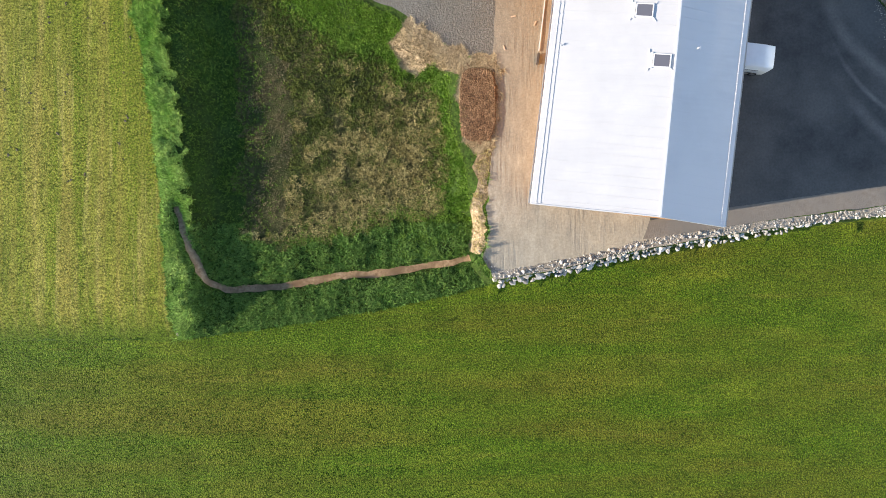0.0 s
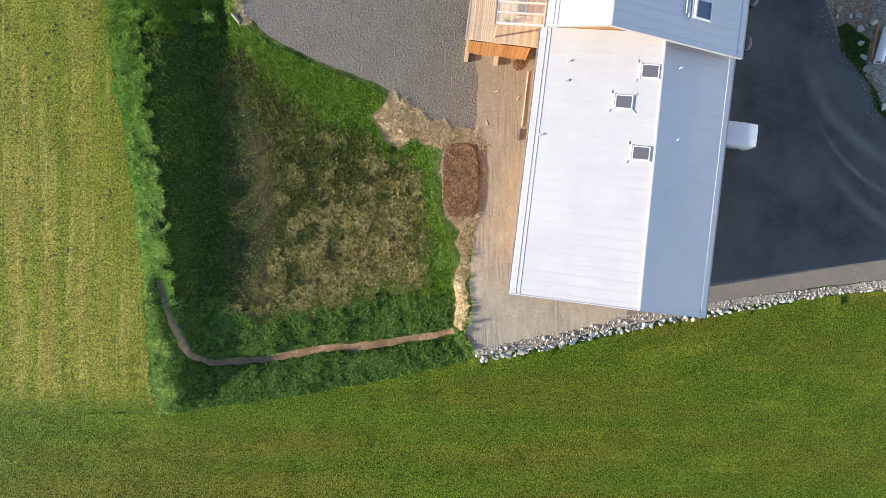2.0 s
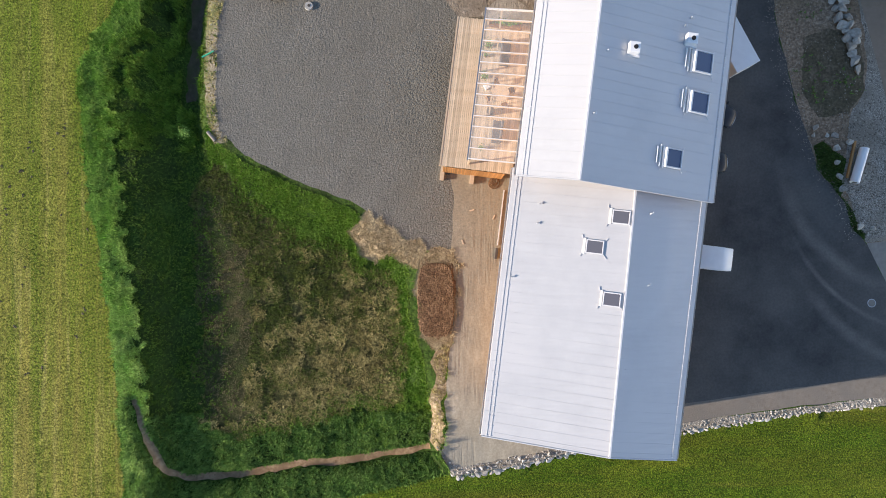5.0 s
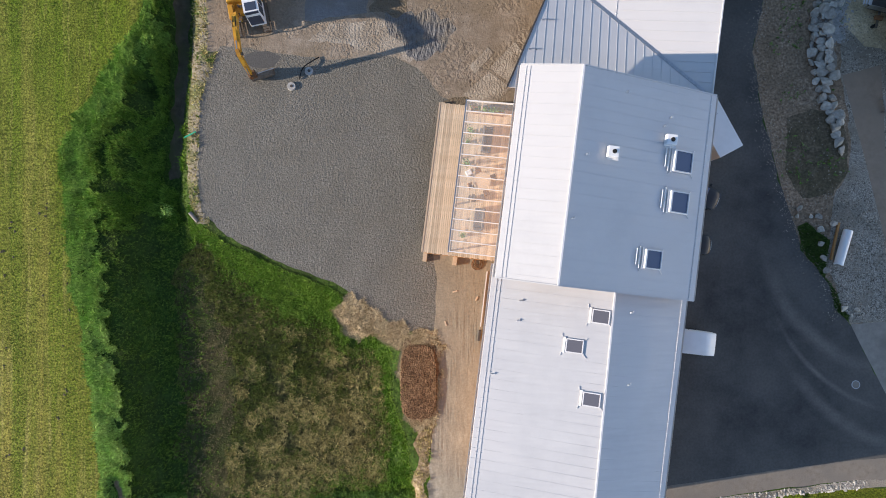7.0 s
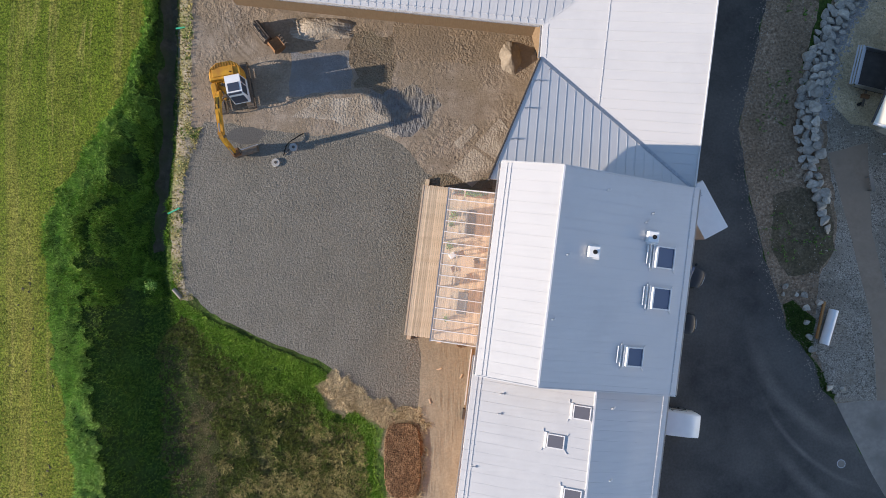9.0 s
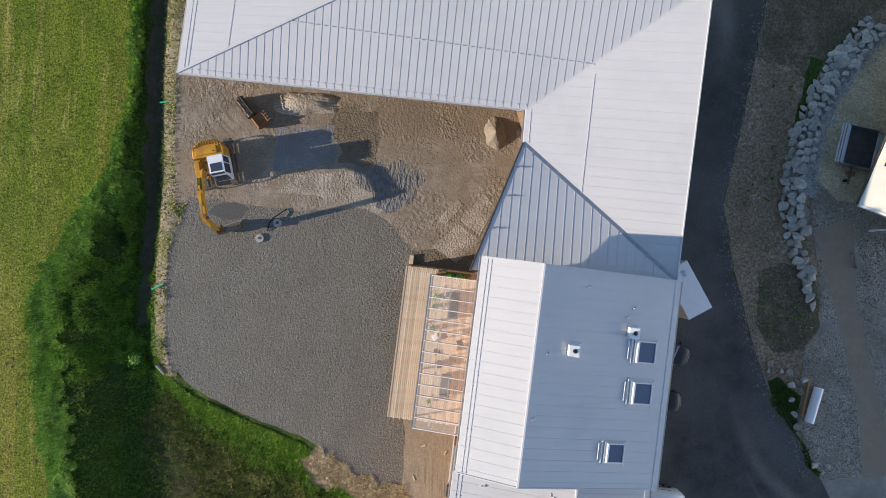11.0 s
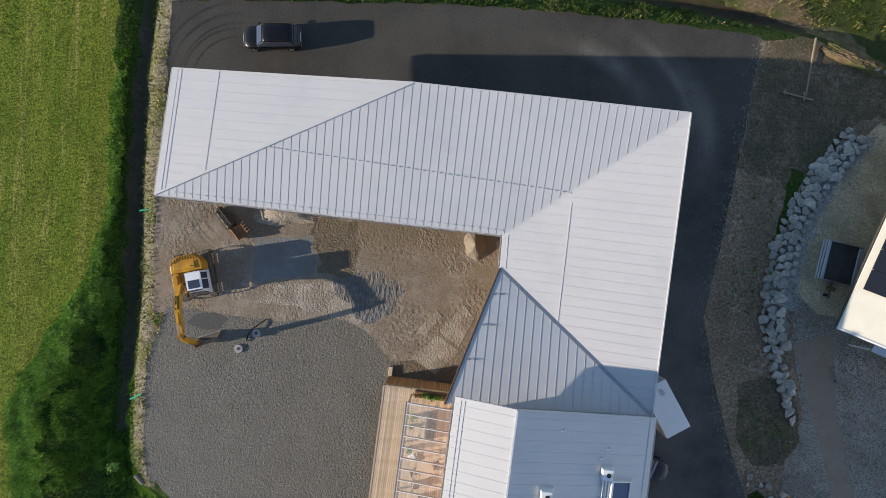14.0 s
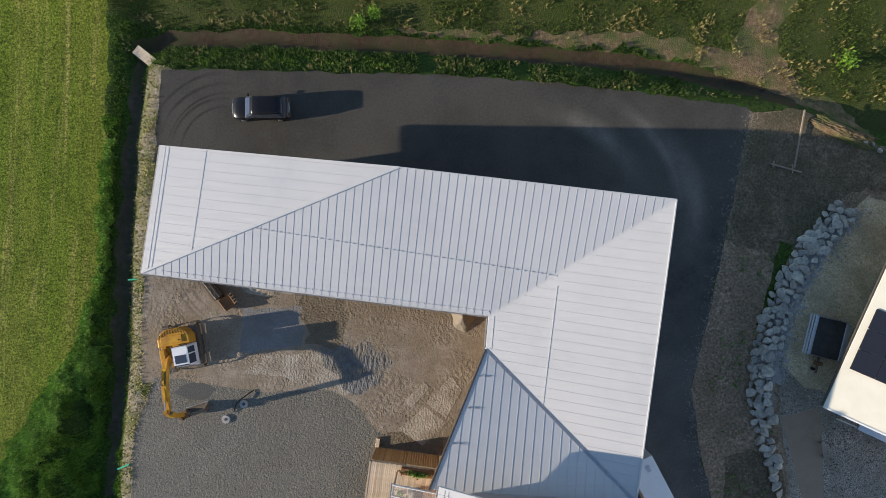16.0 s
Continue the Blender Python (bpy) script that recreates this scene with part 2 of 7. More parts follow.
M_WESTDITCH = material("brown_ditch_earth", [(0.060, 0.049, 0.032), (0.115, 0.095, 0.064)], 2.0, bump=0.9, bump_scale=8, bump_dist=0.1, big=(0.07, 0.07, 0.032), big_scale=0.6, speck=((0.22, 0.20, 0.165), 2.6, 0.07))
M_REDBANK = material("reddish_clay_bank", [(0.10, 0.075, 0.04), (0.18, 0.125, 0.07), (0.26, 0.185, 0.11)], 2.5, bump=1.0, bump_scale=9,
                     big=(0.09, 0.105, 0.035), big_scale=0.5, bump_dist=0.12)
M_BLADE = material("meadow_blades", [(0.062, 0.112, 0.008), (0.12, 0.155, 0.018)], 0.4, island=0.5)
M_BLADE_W = material("dry_meadow_blades", [(0.175, 0.195, 0.022), (0.30, 0.265, 0.05)], 0.35, island=0.5, fade=[((0.085, 0.15, 0.012), 14, 40), ((0.08, 0.13, 0.012), -3.5, -7.3), ((0.08, 0.13, 0.012), -5.0, -7.3)])
# Lighter copy of the bank grass, toned for slopes that stand in the sun.
M_GRASS_LIT = material("lit_grass_copy", [(0.085, 0.185, 0.018), (0.185, 0.30, 0.042)], 0.9, island=0.6)
# Darker copy of the dry stalks, toned for the shade below the bank.
M_THINWEED = material("thin_shade_toned_weeds", [(0.085, 0.08, 0.035), (0.20, 0.165, 0.085)], 0.6, island=0.6)
# The same grass in a dimmer tone, darkened for banks in shade.
M_GRASS_DIM = material("shade_toned_grass_copy", [(0.064, 0.130, 0.014), (0.145, 0.225, 0.033)], 0.9, island=0.6)
M_TALL_PALE = material("pale_seeding_grass", [(0.20, 0.36, 0.06), (0.36, 0.50, 0.13)], 0.5, island=0.5, fade=((0.13, 0.27, 0.026), 8, 24))
M_DITCHWEED = material("dark_ditch_weeds", [(0.035, 0.072, 0.016), (0.085, 0.13, 0.032)], 0.7, island=0.5)
M_ROUGH = material("rough_meadow_blades", [(0.05, 0.085, 0.015), (0.11, 0.15, 0.032)], 0.5, island=0.5)
M_HERB = material("broad_leaved_weeds", [(0.078, 0.165, 0.03), (0.15, 0.25, 0.055)], 0.7, island=0.5)
M_DRYWEED = material("dry_weed_stalks", [(0.15, 0.128, 0.040), (0.47, 0.395, 0.165)], 0.6, island=0.6)
M_ROOF = material("pale_standing_seam_steel", [(0.455, 0.458, 0.465), (0.505, 0.507, 0.51)], 0.5, rough=0.42, metal=0.0, spec=0.5,
                  big=(0.505, 0.503, 0.505), big_scale=0.12, stretch=(1, 1, 1), bump=0.06, bump_scale=1.2, bump_dist=0.03)




def oil_can(m, spacing, amount):
    """Shallow waves in thin sheet, across the building's length."""
    n, link = m.node_tree.nodes, m.node_tree.links.new
    coord = n.new("ShaderNodeTexCoord").outputs["Object"]
    mp = n.new("ShaderNodeMapping")
    mp.inputs["Rotation"].default_value, mp.inputs["Scale"].default_value = (0, 0, radians(7.2)), (0.22, 1.0 / spacing, 0.3)
    link(coord, mp.inputs[0])
    tex = n.new("ShaderNodeTexNoise")
    tex.inputs["Scale"].default_value, tex.inputs["Detail"].default_value = 1.0, 2
    link(mp.outputs[0], tex.inputs["Vector"])
    b = n.new("ShaderNodeBump")
    b.inputs["Strength"].default_value, b.inputs["Distance"].default_value = 1.0, amount
    link(tex.outputs["Fac"], b.inputs["Height"])
    out = n["Principled BSDF"]
    if out.inputs["Normal"].links:
        link(out.inputs["Normal"].links[0].from_socket, b.inputs["Normal"])
    link(b.outputs[0], out.inputs["Normal"])


oil_can(M_ROOF, 0.8, 0.05)
M_SEAM = material("steel_seam", [(0.46, 0.465, 0.475), (0.50, 0.505, 0.51)], 2.0, rough=0.4, spec=0.5)
M_TRIM = material("pale_steel_trim", [(0.58, 0.58, 0.59), (0.66, 0.66, 0.66)], 2.0, rough=0.4, spec=0.5)
M_DARKTRIM = material("dark_fascia", [(0.07, 0.06, 0.055), (0.10, 0.09, 0.08)], 2.0, rough=0.6)
M_GALV = material("galvanised_steel", [(0.38, 0.39, 0.40), (0.52, 0.53, 0.54)], 6.0, rough=0.35, metal=0.9)
M_PLASTER = material("cream_plaster", [(0.40, 0.35, 0.28), (0.46, 0.41, 0.33)], 1.5, bump=0.2, bump_scale=40, bump_dist=0.02,
                     big=(0.36, 0.31, 0.25), big_scale=0.4)
M_CLAD = material("orange_larch_cladding", [(0.43, 0.205, 0.075), (0.56, 0.30, 0.12)], 3.0, stretch=(6, 6, 0.6), per_object=0.2, rough=0.7)
M_PLANK = material("weathered_deck_boards", [(0.47, 0.365, 0.245), (0.60, 0.475, 0.335), (0.71, 0.595, 0.45)], 2.5, stretch=(5, 0.5, 1), turn=7,
                   per_object=0.20, rough=0.75, bump=0.2, bump_scale=30, bump_dist=0.01)
M_BEAM = material("pale_larch_beam", [(0.50, 0.38, 0.26), (0.60, 0.48, 0.35)], 3.0, per_object=0.12, rough=0.7)
M_PANE_ROOF = glass("clear_roof_pane", (0.80, 0.78, 0.76), 0.12, 0.10)
M_DARKGLASS = glass("dark_window_glass", (0.05, 0.06, 0.085), 0.08, 1.0, 0.75)
M_PANE_PALE = glass("hazy_roof_window_glass", (0.12, 0.12, 0.14), 0.12, 1.0, 0.6)
M_PANE_BLUE = glass("blue_roof_window_glass", (0.065, 0.09, 0.15), 0.10, 1.0, 0.6)
M_WHITE = material("white_paint", [(0.72, 0.72, 0.71), (0.78, 0.78, 0.77)], 1.0, rough=0.35, spec=0.5)
M_BLACKPAINT = material("black_car_paint", [(0.006, 0.006, 0.008), (0.009, 0.009, 0.011)], 1.0, rough=0.3, spec=0.35)
M_LENS = material("clear_lamp_lens", [(0.08, 0.08, 0.085), (0.12, 0.12, 0.125)], 3.0, rough=0.25)
M_GREYPAINT = material("dark_grey_car_paint", [(0.010, 0.012, 0.017), (0.014, 0.016, 0.022)], 1.0, rough=0.35, spec=0.3)
M_TYRE = material("black_rubber", [(0.012, 0.012, 0.012), (0.03, 0.03, 0.03)], 9.0, rough=0.8)
M_YELLOW = material("worn_yellow_machine_paint", [(0.50, 0.245, 0.028), (0.60, 0.33, 0.045)], 2.0, rough=0.45, big=(0.40, 0.19, 0.04), big_scale=0.9)
M_YELLOW_DARK = material("dull_orange_machine_paint", [(0.40, 0.19, 0.03), (0.50, 0.26, 0.045)], 2.0, rough=0.55, big=(0.30, 0.15, 0.04), big_scale=1.2)
M_STEEL = material("worn_brown_steel", [(0.10, 0.082, 0.066), (0.20, 0.165, 0.13)], 5.0, rough=0.65, metal=0.1)
M_RUST = material("rusty_brown_steel", [(0.12, 0.06, 0.03), (0.22, 0.12, 0.06)], 5.0, rough=0.75)
M_ROCK = material("pale_grey_boulder", [(0.265, 0.242, 0.200), (0.39, 0.36, 0.305), (0.50, 0.47, 0.405)], 2.5, bump=0.8, bump_scale=7,
                  per_object=0.22, bump_dist=0.10)
M_RING = material("pale_concrete_ring", [(0.33, 0.318, 0.29), (0.42, 0.405, 0.375)], 3.0, bump=0.3, bump_scale=20, bump_dist=0.02)
M_WINGWALL = material("ochre_timber_wall", [(0.15, 0.105, 0.064), (0.21, 0.15, 0.095)], 3.0, stretch=(6, 6, 0.6), rough=0.8)
M_POST = material("weathered_post_wood", [(0.22, 0.175, 0.13), (0.33, 0.27, 0.205)], 4.0)
M_BASINHERB = material("olive_weeds", [(0.065, 0.095, 0.018), (0.14, 0.16, 0.035)], 0.7, island=0.5)
M_STRAWBLADE = material("golden_straw", [(0.30, 0.225, 0.12), (0.58, 0.47, 0.29)], 0.6, island=0.5)
M_ROCK_W = material("light_limestone", [(0.27, 0.26, 0.24), (0.50, 0.48, 0.445)], 2.5, bump=0.6, bump_scale=9, per_object=0.3, bump_dist=0.06)
M_MULCH = material("brown_bark_mulch", [(0.10, 0.055, 0.03), (0.21, 0.125, 0.068), (0.36, 0.235, 0.14)], 16.0, bump=1.0, bump_scale=22, bump_dist=0.12, detail=9)
M_SAND = material("pale_sand", [(0.20, 0.168, 0.128), (0.265, 0.225, 0.175)], 3.0, bump=0.5, bump_scale=12, bump_dist=0.04)
M_GREEN = material("green_plastic", [(0.03, 0.35, 0.20), (0.05, 0.45, 0.27)], 3.0, rough=0.5)
M_CLOTH = material("grey_cushion_cloth", [(0.10, 0.09, 0.09), (0.16, 0.15, 0.15)], 8.0)
M_WOOD_DARK = material("brown_wood", [(0.16, 0.08, 0.04), (0.26, 0.14, 0.07)], 4.0, per_object=0.15)
M_SOLAR = glass("solar_panel_glass", (0.02, 0.022, 0.03), 0.12)
M_CREAM = material("cream_roof_sheet", [(0.72, 0.68, 0.56), (0.78, 0.74, 0.62)], 0.8, rough=0.55)


def grain(m, scale, amount, ripple=None):
    """Fine uneven lightness over a material; ripple: faint rings as mowing leaves them (centre x, y, spacing, amount)."""
    n, link = m.node_tree.nodes, m.node_tree.links.new
    out = n["Principled BSDF"]
    col = out.inputs["Base Color"].links[0].from_socket
    coord = n.new("ShaderNodeTexCoord").outputs["Object"]
    tex = n.new("ShaderNodeTexNoise")
    tex.inputs["Scale"].default_value, tex.inputs["Detail"].default_value, tex.inputs["Roughness"].default_value = scale, 3, 0.6
    link(coord, tex.inputs["Vector"])
    mr = n.new("ShaderNodeMapRange")
    for sock, v in zip(("From Min", "From Max", "To Min", "To Max"), (0.36, 0.64, 1 - amount, 1 + amount)):
        mr.inputs[sock].default_value = v
    link(tex.outputs["Fac"], mr.inputs[0])
    value = mr.outputs[0]
    if ripple:
        wav = n.new("ShaderNodeTexWave")
        wav.wave_type, wav.rings_direction = "RINGS", "Z"
        mp = n.new("ShaderNodeMapping")
        mp.inputs["Location"].default_value = (-ripple[0], -ripple[1], 0)
        link(coord, mp.inputs[0])
        link(mp.outputs[0], wav.inputs["Vector"])
        for sock, v in zip(("Scale", "Distortion", "Detail", "Detail Scale"), (0.314 / ripple[2], 7.0, 3, 0.12)):
            wav.inputs[sock].default_value = v
        m2 = n.new("ShaderNodeMapRange")
        m2.inputs["To Min"].default_value, m2.inputs["To Max"].default_value = 1 - ripple[3], 1 + ripple[3]
        link(wav.outputs["Fac"], m2.inputs[0])
        mul = n.new("ShaderNodeMath")
        mul.operation = "MULTIPLY"
        link(value, mul.inputs[0])
        link(m2.outputs[0], mul.inputs[1])
        value = mul.outputs[0]
    vm = n.new("ShaderNodeVectorMath")
    vm.operation = "SCALE"
    link(col, vm.inputs[0])
    link(value, vm.inputs["Scale"])
    link(vm.outputs[0], out.inputs["Base Color"])




def relief(m, scale, deep, cover=None, stretch=None, detail=1.5):
    """Soft dents and lumps; cover: (scale, lowest noise, highest noise) leaves the rest smooth; stretch: (x, y, turn) draws them out to ruts."""
    n, link = m.node_tree.nodes, m.node_tree.links.new
    coord = n.new("ShaderNodeTexCoord").outputs["Object"]
    vec = coord
    if stretch:
        mp = n.new("ShaderNodeMapping")
        mp.inputs["Rotation"].default_value, mp.inputs["Scale"].default_value = (0, 0, radians(stretch[2])), (stretch[0], stretch[1], 1)
        link(coord, mp.inputs[0])
        vec = mp.outputs[0]
    tex = n.new("ShaderNodeTexNoise")
    tex.inputs["Scale"].default_value, tex.inputs["Detail"].default_value, tex.inputs["Roughness"].default_value = scale, detail, 0.6
    link(vec, tex.inputs["Vector"])
    b = n.new("ShaderNodeBump")
    b.inputs["Strength"].default_value, b.inputs["Distance"].default_value = 1.0, deep
    link(tex.outputs["Fac"], b.inputs["Height"])
    if cover:
        t2 = n.new("ShaderNodeTexNoise")
        t2.inputs["Scale"].default_value, t2.inputs["Detail"].default_value = cover[0], 3
        link(coord, t2.inputs["Vector"])
        mr = n.new("ShaderNodeMapRange")
        mr.inputs["From Min"].default_value, mr.inputs["From Max"].default_value = cover[1], cover[2]
        link(t2.outputs["Fac"], mr.inputs[0])
        link(mr.outputs[0], b.inputs["Strength"])
    out = n["Principled BSDF"]
    if out.inputs["Normal"].links:
        link(out.inputs["Normal"].links[0].from_socket, b.inputs["Normal"])
    link(b.outputs[0], out.inputs["Normal"])


def swaths(m, wide, long, turn, colour, amount, low=0.5, ends=None):
    """Thin drawn-out streaks of another colour, as mowing and raking leave them."""
    n, link = m.node_tree.nodes, m.node_tree.links.new
    out = n["Principled BSDF"]
    col = out.inputs["Base Color"].links[0].from_socket
    mp = n.new("ShaderNodeMapping")
    mp.inputs["Rotation"].default_value, mp.inputs["Scale"].default_value = (0, 0, radians(turn)), (1 / wide, 1 / long, 0)
    link(n.new("ShaderNodeTexCoord").outputs["Object"], mp.inputs[0])
    tex = n.new("ShaderNodeTexNoise")
    tex.inputs["Scale"].default_value, tex.inputs["Detail"].default_value, tex.inputs["Distortion"].default_value = 1.0, 6, 0.3
    tex.inputs["Roughness"].default_value = 0.7
    link(mp.outputs[0], tex.inputs["Vector"])
    mr = n.new("ShaderNodeMapRange")
    for sock, v in zip(("From Min", "From Max", "To Min", "To Max"), (low, low + 0.16, 0, amount)):
        mr.inputs[sock].default_value = v
    link(tex.outputs["Fac"], mr.inputs[0])
    fac = mr.outputs[0]
    if ends:  # (y where the streaks have ended, y where they are full)
        sep = n.new("ShaderNodeSeparateXYZ")
        link(n.new("ShaderNodeTexCoord").outputs["Object"], sep.inputs[0])
        er = n.new("ShaderNodeMapRange")
        er.inputs["From Min"].default_value, er.inputs["From Max"].default_value = ends
        link(sep.outputs["Y"], er.inputs[0])
        mul = n.new("ShaderNodeMath")
        mul.operation = "MULTIPLY"
        link(fac, mul.inputs[0])
        link(er.outputs[0], mul.inputs[1])
        fac = mul.outputs[0]
    mix = n.new("ShaderNodeMixRGB")
    link(fac, mix.inputs[0])
    link(col, mix.inputs[1])
    mix.inputs[2].default_value = (*colour, 1)
    link(mix.outputs[0], out.inputs["Base Color"])


swaths(M_FIELD_W, 0.9, 16, 5, (0.35, 0.295, 0.085), 0.75, 0.53, (-7.2, -3.0))
swaths(M_FIELD_W, 0.7, 12, 8, (0.06, 0.105, 0.007), 0.65, 0.53, (-7.2, -3.0))
swaths(M_FIELD_W, 2.4, 30, -4, (0.26, 0.235, 0.05), 0.5, 0.52, (-7.2, -3.0))
swaths(M_FIELD_S, 9, 0.8, 11, (0.17, 0.16, 0.025), 0.4, 0.55)
swaths(M_FIELD_S, 15, 4, 11, (0.15, 0.165, 0.016), 0.5, 0.52)
swaths(M_FIELD_S, 8, 0.9, 8, (0.035, 0.08, 0.004), 0.5, 0.53)
relief(M_YARD, 3.0, 0.15, (0.22, 0.42, 0.58), None, 3)
relief(M_PALESAND, 3.4, 0.07, (0.5, 0.40, 0.6))
relief(M_MUDSHADE, 1.6, 0.15, None, (2.2, 0.8, -35))
relief(M_PADGREY, 4.0, 0.05)
relief(M_BROWNSOIL, 2.4, 0.07, None, (1, 2.2, 0))
relief(M_ORANGESAND, 3.0, 0.08, (0.3, 0.45, 0.65))
relief(M_GRAVEL, 4.5, 0.09, None, None, 5)
swaths(M_GRAVEL, 2.2, 3.0, 0, (0.145, 0.137, 0.115), 0.5, 0.5)
swaths(M_GRAVEL, 0.22, 2.2, 6, (0.08, 0.076, 0.064), 0.6, 0.57)
swaths(M_GRAVEL, 0.25, 1.8, -24, (0.095, 0.090, 0.076), 0.5, 0.62)
swaths(M_GRAVEL, 1.8, 0.25, 25, (0.25, 0.236, 0.205), 0.55, 0.60)
relief(M_GRAVEL, 1.0, 0.06, (0.5, 0.55, 0.68), (2.2, 0.6, 14))
relief(M_GRAVEL, 0.9, 0.05, (0.4, 0.55, 0.7), (0.7, 1.8, 30))
relief(M_TAN, 1.0, 0.06, (0.3, 0.45, 0.6), (3.0, 0.3, 7))
grain(M_FIELD_S, 6.5, 0.55, (-4.0, 62.0, 3.4, 0.05))
grain(M_FIELD_W, 6.0, 0.52)
grain(M_GRAVEL, 6.0, 0.13)
grain(M_YARD, 5.0, 0.12)
grain(M_BASIN, 4.0, 0.5)
grain(M_STRAW, 4.0, 0.35)
grain(M_SOIL, 5.0, 0.35)
grain(M_TRAILGROUND, 6.0, 0.2)
grain(M_TAN, 5.0, 0.11)
grain(M_ASPHALT, 5.0, 0.10)
grain(M_DARKSOIL, 5.0, 0.3)
grain(M_BANK, 4.0, 0.35)
grain(M_MULCH, 7.0, 0.35)


# ---------------------------------------------------------------- mesh helpers
def mesh_object(name, bm, mat, smooth=False):
    me = bpy.data.meshes.new(name)
    bm.normal_update()
    bm.to_mesh(me)
    bm.free()
    if smooth:
        me.polygons.foreach_set("use_smooth", [True] * len(me.polygons))
    if mat:
        me.materials.append(mat)
    return new(name, me)


def part(name, bm, mat, parent, label="", smooth=False):
    ob = mesh_object(name, bm, mat, smooth)
    ob.parent = parent
    return tagged(ob, label)


def thing(name, label, category, at=None, group="", kind=""):
    ob = tagged(new(name), label, category, group, kind)
    if at is not None:
        ob.matrix_world = at
    return ob


def add_box(bm, size, m=None, bevel=0.0):
    """A box of size (sx, sy, sz) whose base centre is the origin of m."""
    made = bmesh.ops.create_cube(bm, size=1.0, matrix=(m or Matrix()) @ Matrix.Translation((0, 0, size[2] / 2)) @ Matrix.Diagonal((*size, 1)))
    if bevel:
        edges = list({e for v in made["verts"] for e in v.link_edges})
        bmesh.ops.bevel(bm, geom=edges, offset=bevel, segments=2, affect="EDGES", profile=0.6)
    return bm


def box(size, m=None, bevel=0.0):
    return add_box(bmesh.new(), size, m, bevel)


def add_cyl(bm, r, h, m=None, r2=None, n=16):
    bmesh.ops.create_cone(bm, cap_ends=True, segments=n, radius1=r, radius2=r if r2 is None else r2, depth=h,
                          matrix=(m or Matrix()) @ Matrix.Translation((0, 0, h / 2)))
    return bm


def cyl(r, h, m=None, r2=None, n=16):
    return add_cyl(bmesh.new(), r, h, m, r2, n)


def bar(a, b, w, h):
    """A box beam from a to b, w wide and h deep, its top edge through a and b."""
    a, b = Vector(a), Vector(b)
    d = b - a
    q = d.to_track_quat("X", "Z").to_matrix().to_4x4()
    return box((d.length, w, h), Matrix.Translation((a + b) / 2) @ q @ Matrix.Translation((0, 0, -h)))


def prism(points, depth):
    """A flat polygon of 3D points with thickness, hanging down from them."""
    bm = bmesh.new()
    top = [bm.verts.new(p) for p in points]
    low = [bm.verts.new((p[0], p[1], p[2] - depth)) for p in points]
    bm.faces.new(top)
    bm.faces.new(low[::-1])
    for i in range(len(top)):
        j = (i + 1) % len(top)
        bm.faces.new((top[j], top[i], low[i], low[j]))
    bmesh.ops.recalc_face_normals(bm, faces=bm.faces)
    return bm


def walls(corners, base, heights, thick=0.3):
    """Outer walls round a plan polygon, each a quad with thickness; heights: the top at each corner."""
    made = []
    n = len(corners)
    centre = sum((Vector(c) for c in corners), Vector((0, 0))) / n
    for i in range(n):
        a, b = Vector(corners[i]), Vector(corners[(i + 1) % n])
        inward = Vector((-(b - a).y, (b - a).x)).normalized()
        if inward.dot(centre - (a + b) / 2) < 0:
            inward = -inward
        s = (b - a).normalized() * 0.003
        a2, b2 = a + s, b - s
        ha, hb = heights[i], heights[(i + 1) % n]
        bm = bmesh.new()
        v = [bm.verts.new(p) for p in ((*a2, base), (*b2, base), (*b2, hb), (*a2, ha))]
        w = [bm.verts.new((p.co.x + inward.x * thick, p.co.y + inward.y * thick, p.co.z)) for p in v]
        bm.faces.new(v)
        bm.faces.new(w[::-1])
        for k in range(4):
            bm.faces.new((v[(k + 1) % 4], v[k], w[k], w[(k + 1) % 4]))
        bmesh.ops.recalc_face_normals(bm, faces=bm.faces)
        made.append(bm)
    return made


# ---------------------------------------------------------------- terrain
def dense(points, step=0.6, jitter=0.0, closed=True):
    pts = [Vector(p) for p in points]
    out = []
    for i in range(len(pts) if closed else len(pts) - 1):
        a, b = pts[i], pts[(i + 1) % len(pts)]
        long = (b - a).length
        k = 1 if long > 150 else max(1, int(long / step))
        for j in range(k):
            p = a.lerp(b, j / k)
            if jitter and k > 1:
                w = noise.noise_vector(Vector((p.x * 0.9, p.y * 0.9, 1.7))) + 0.6 * noise.noise_vector(Vector((p.x * 2.7, p.y * 2.7, 5.1)))
                p = p + Vector((w.x, w.y)) * jitter
            out.append((p.x, p.y))
    if not closed:
        out.append(tuple(pts[-1]))
    return out


def inside(poly, xy):
    p = np.array(poly)
    q = np.roll(p, -1, axis=0)
    x, y = xy[:, 0], xy[:, 1]
    odd = np.zeros(len(xy), bool)
    for (x0, y0), (x1, y1) in zip(p, q):
        if y0 == y1:
            continue
        cross = ((y0 > y) != (y1 > y)) & (x < (x1 - x0) * (y - y0) / (y1 - y0) + x0)
        odd ^= cross
    return odd


def distance(line, xy, closed=False):
    p = np.array(line, float)
    q = np.roll(p, -1, axis=0) if closed else p[1:]
    p = p if closed else p[:-1]
    best = np.full(len(xy), 1e9)
    for a, b in zip(p, q):
        d = b - a
        s = np.clip(((xy - a) @ d) / max(d @ d, 1e-9), 0, 1)
        best = np.minimum(best, np.hypot(*(xy - a - s[:, None] * d).T))
    return best


def smooth(x):
    x = np.clip(x, 0, 1)
    return x * x * (3 - 2 * x)


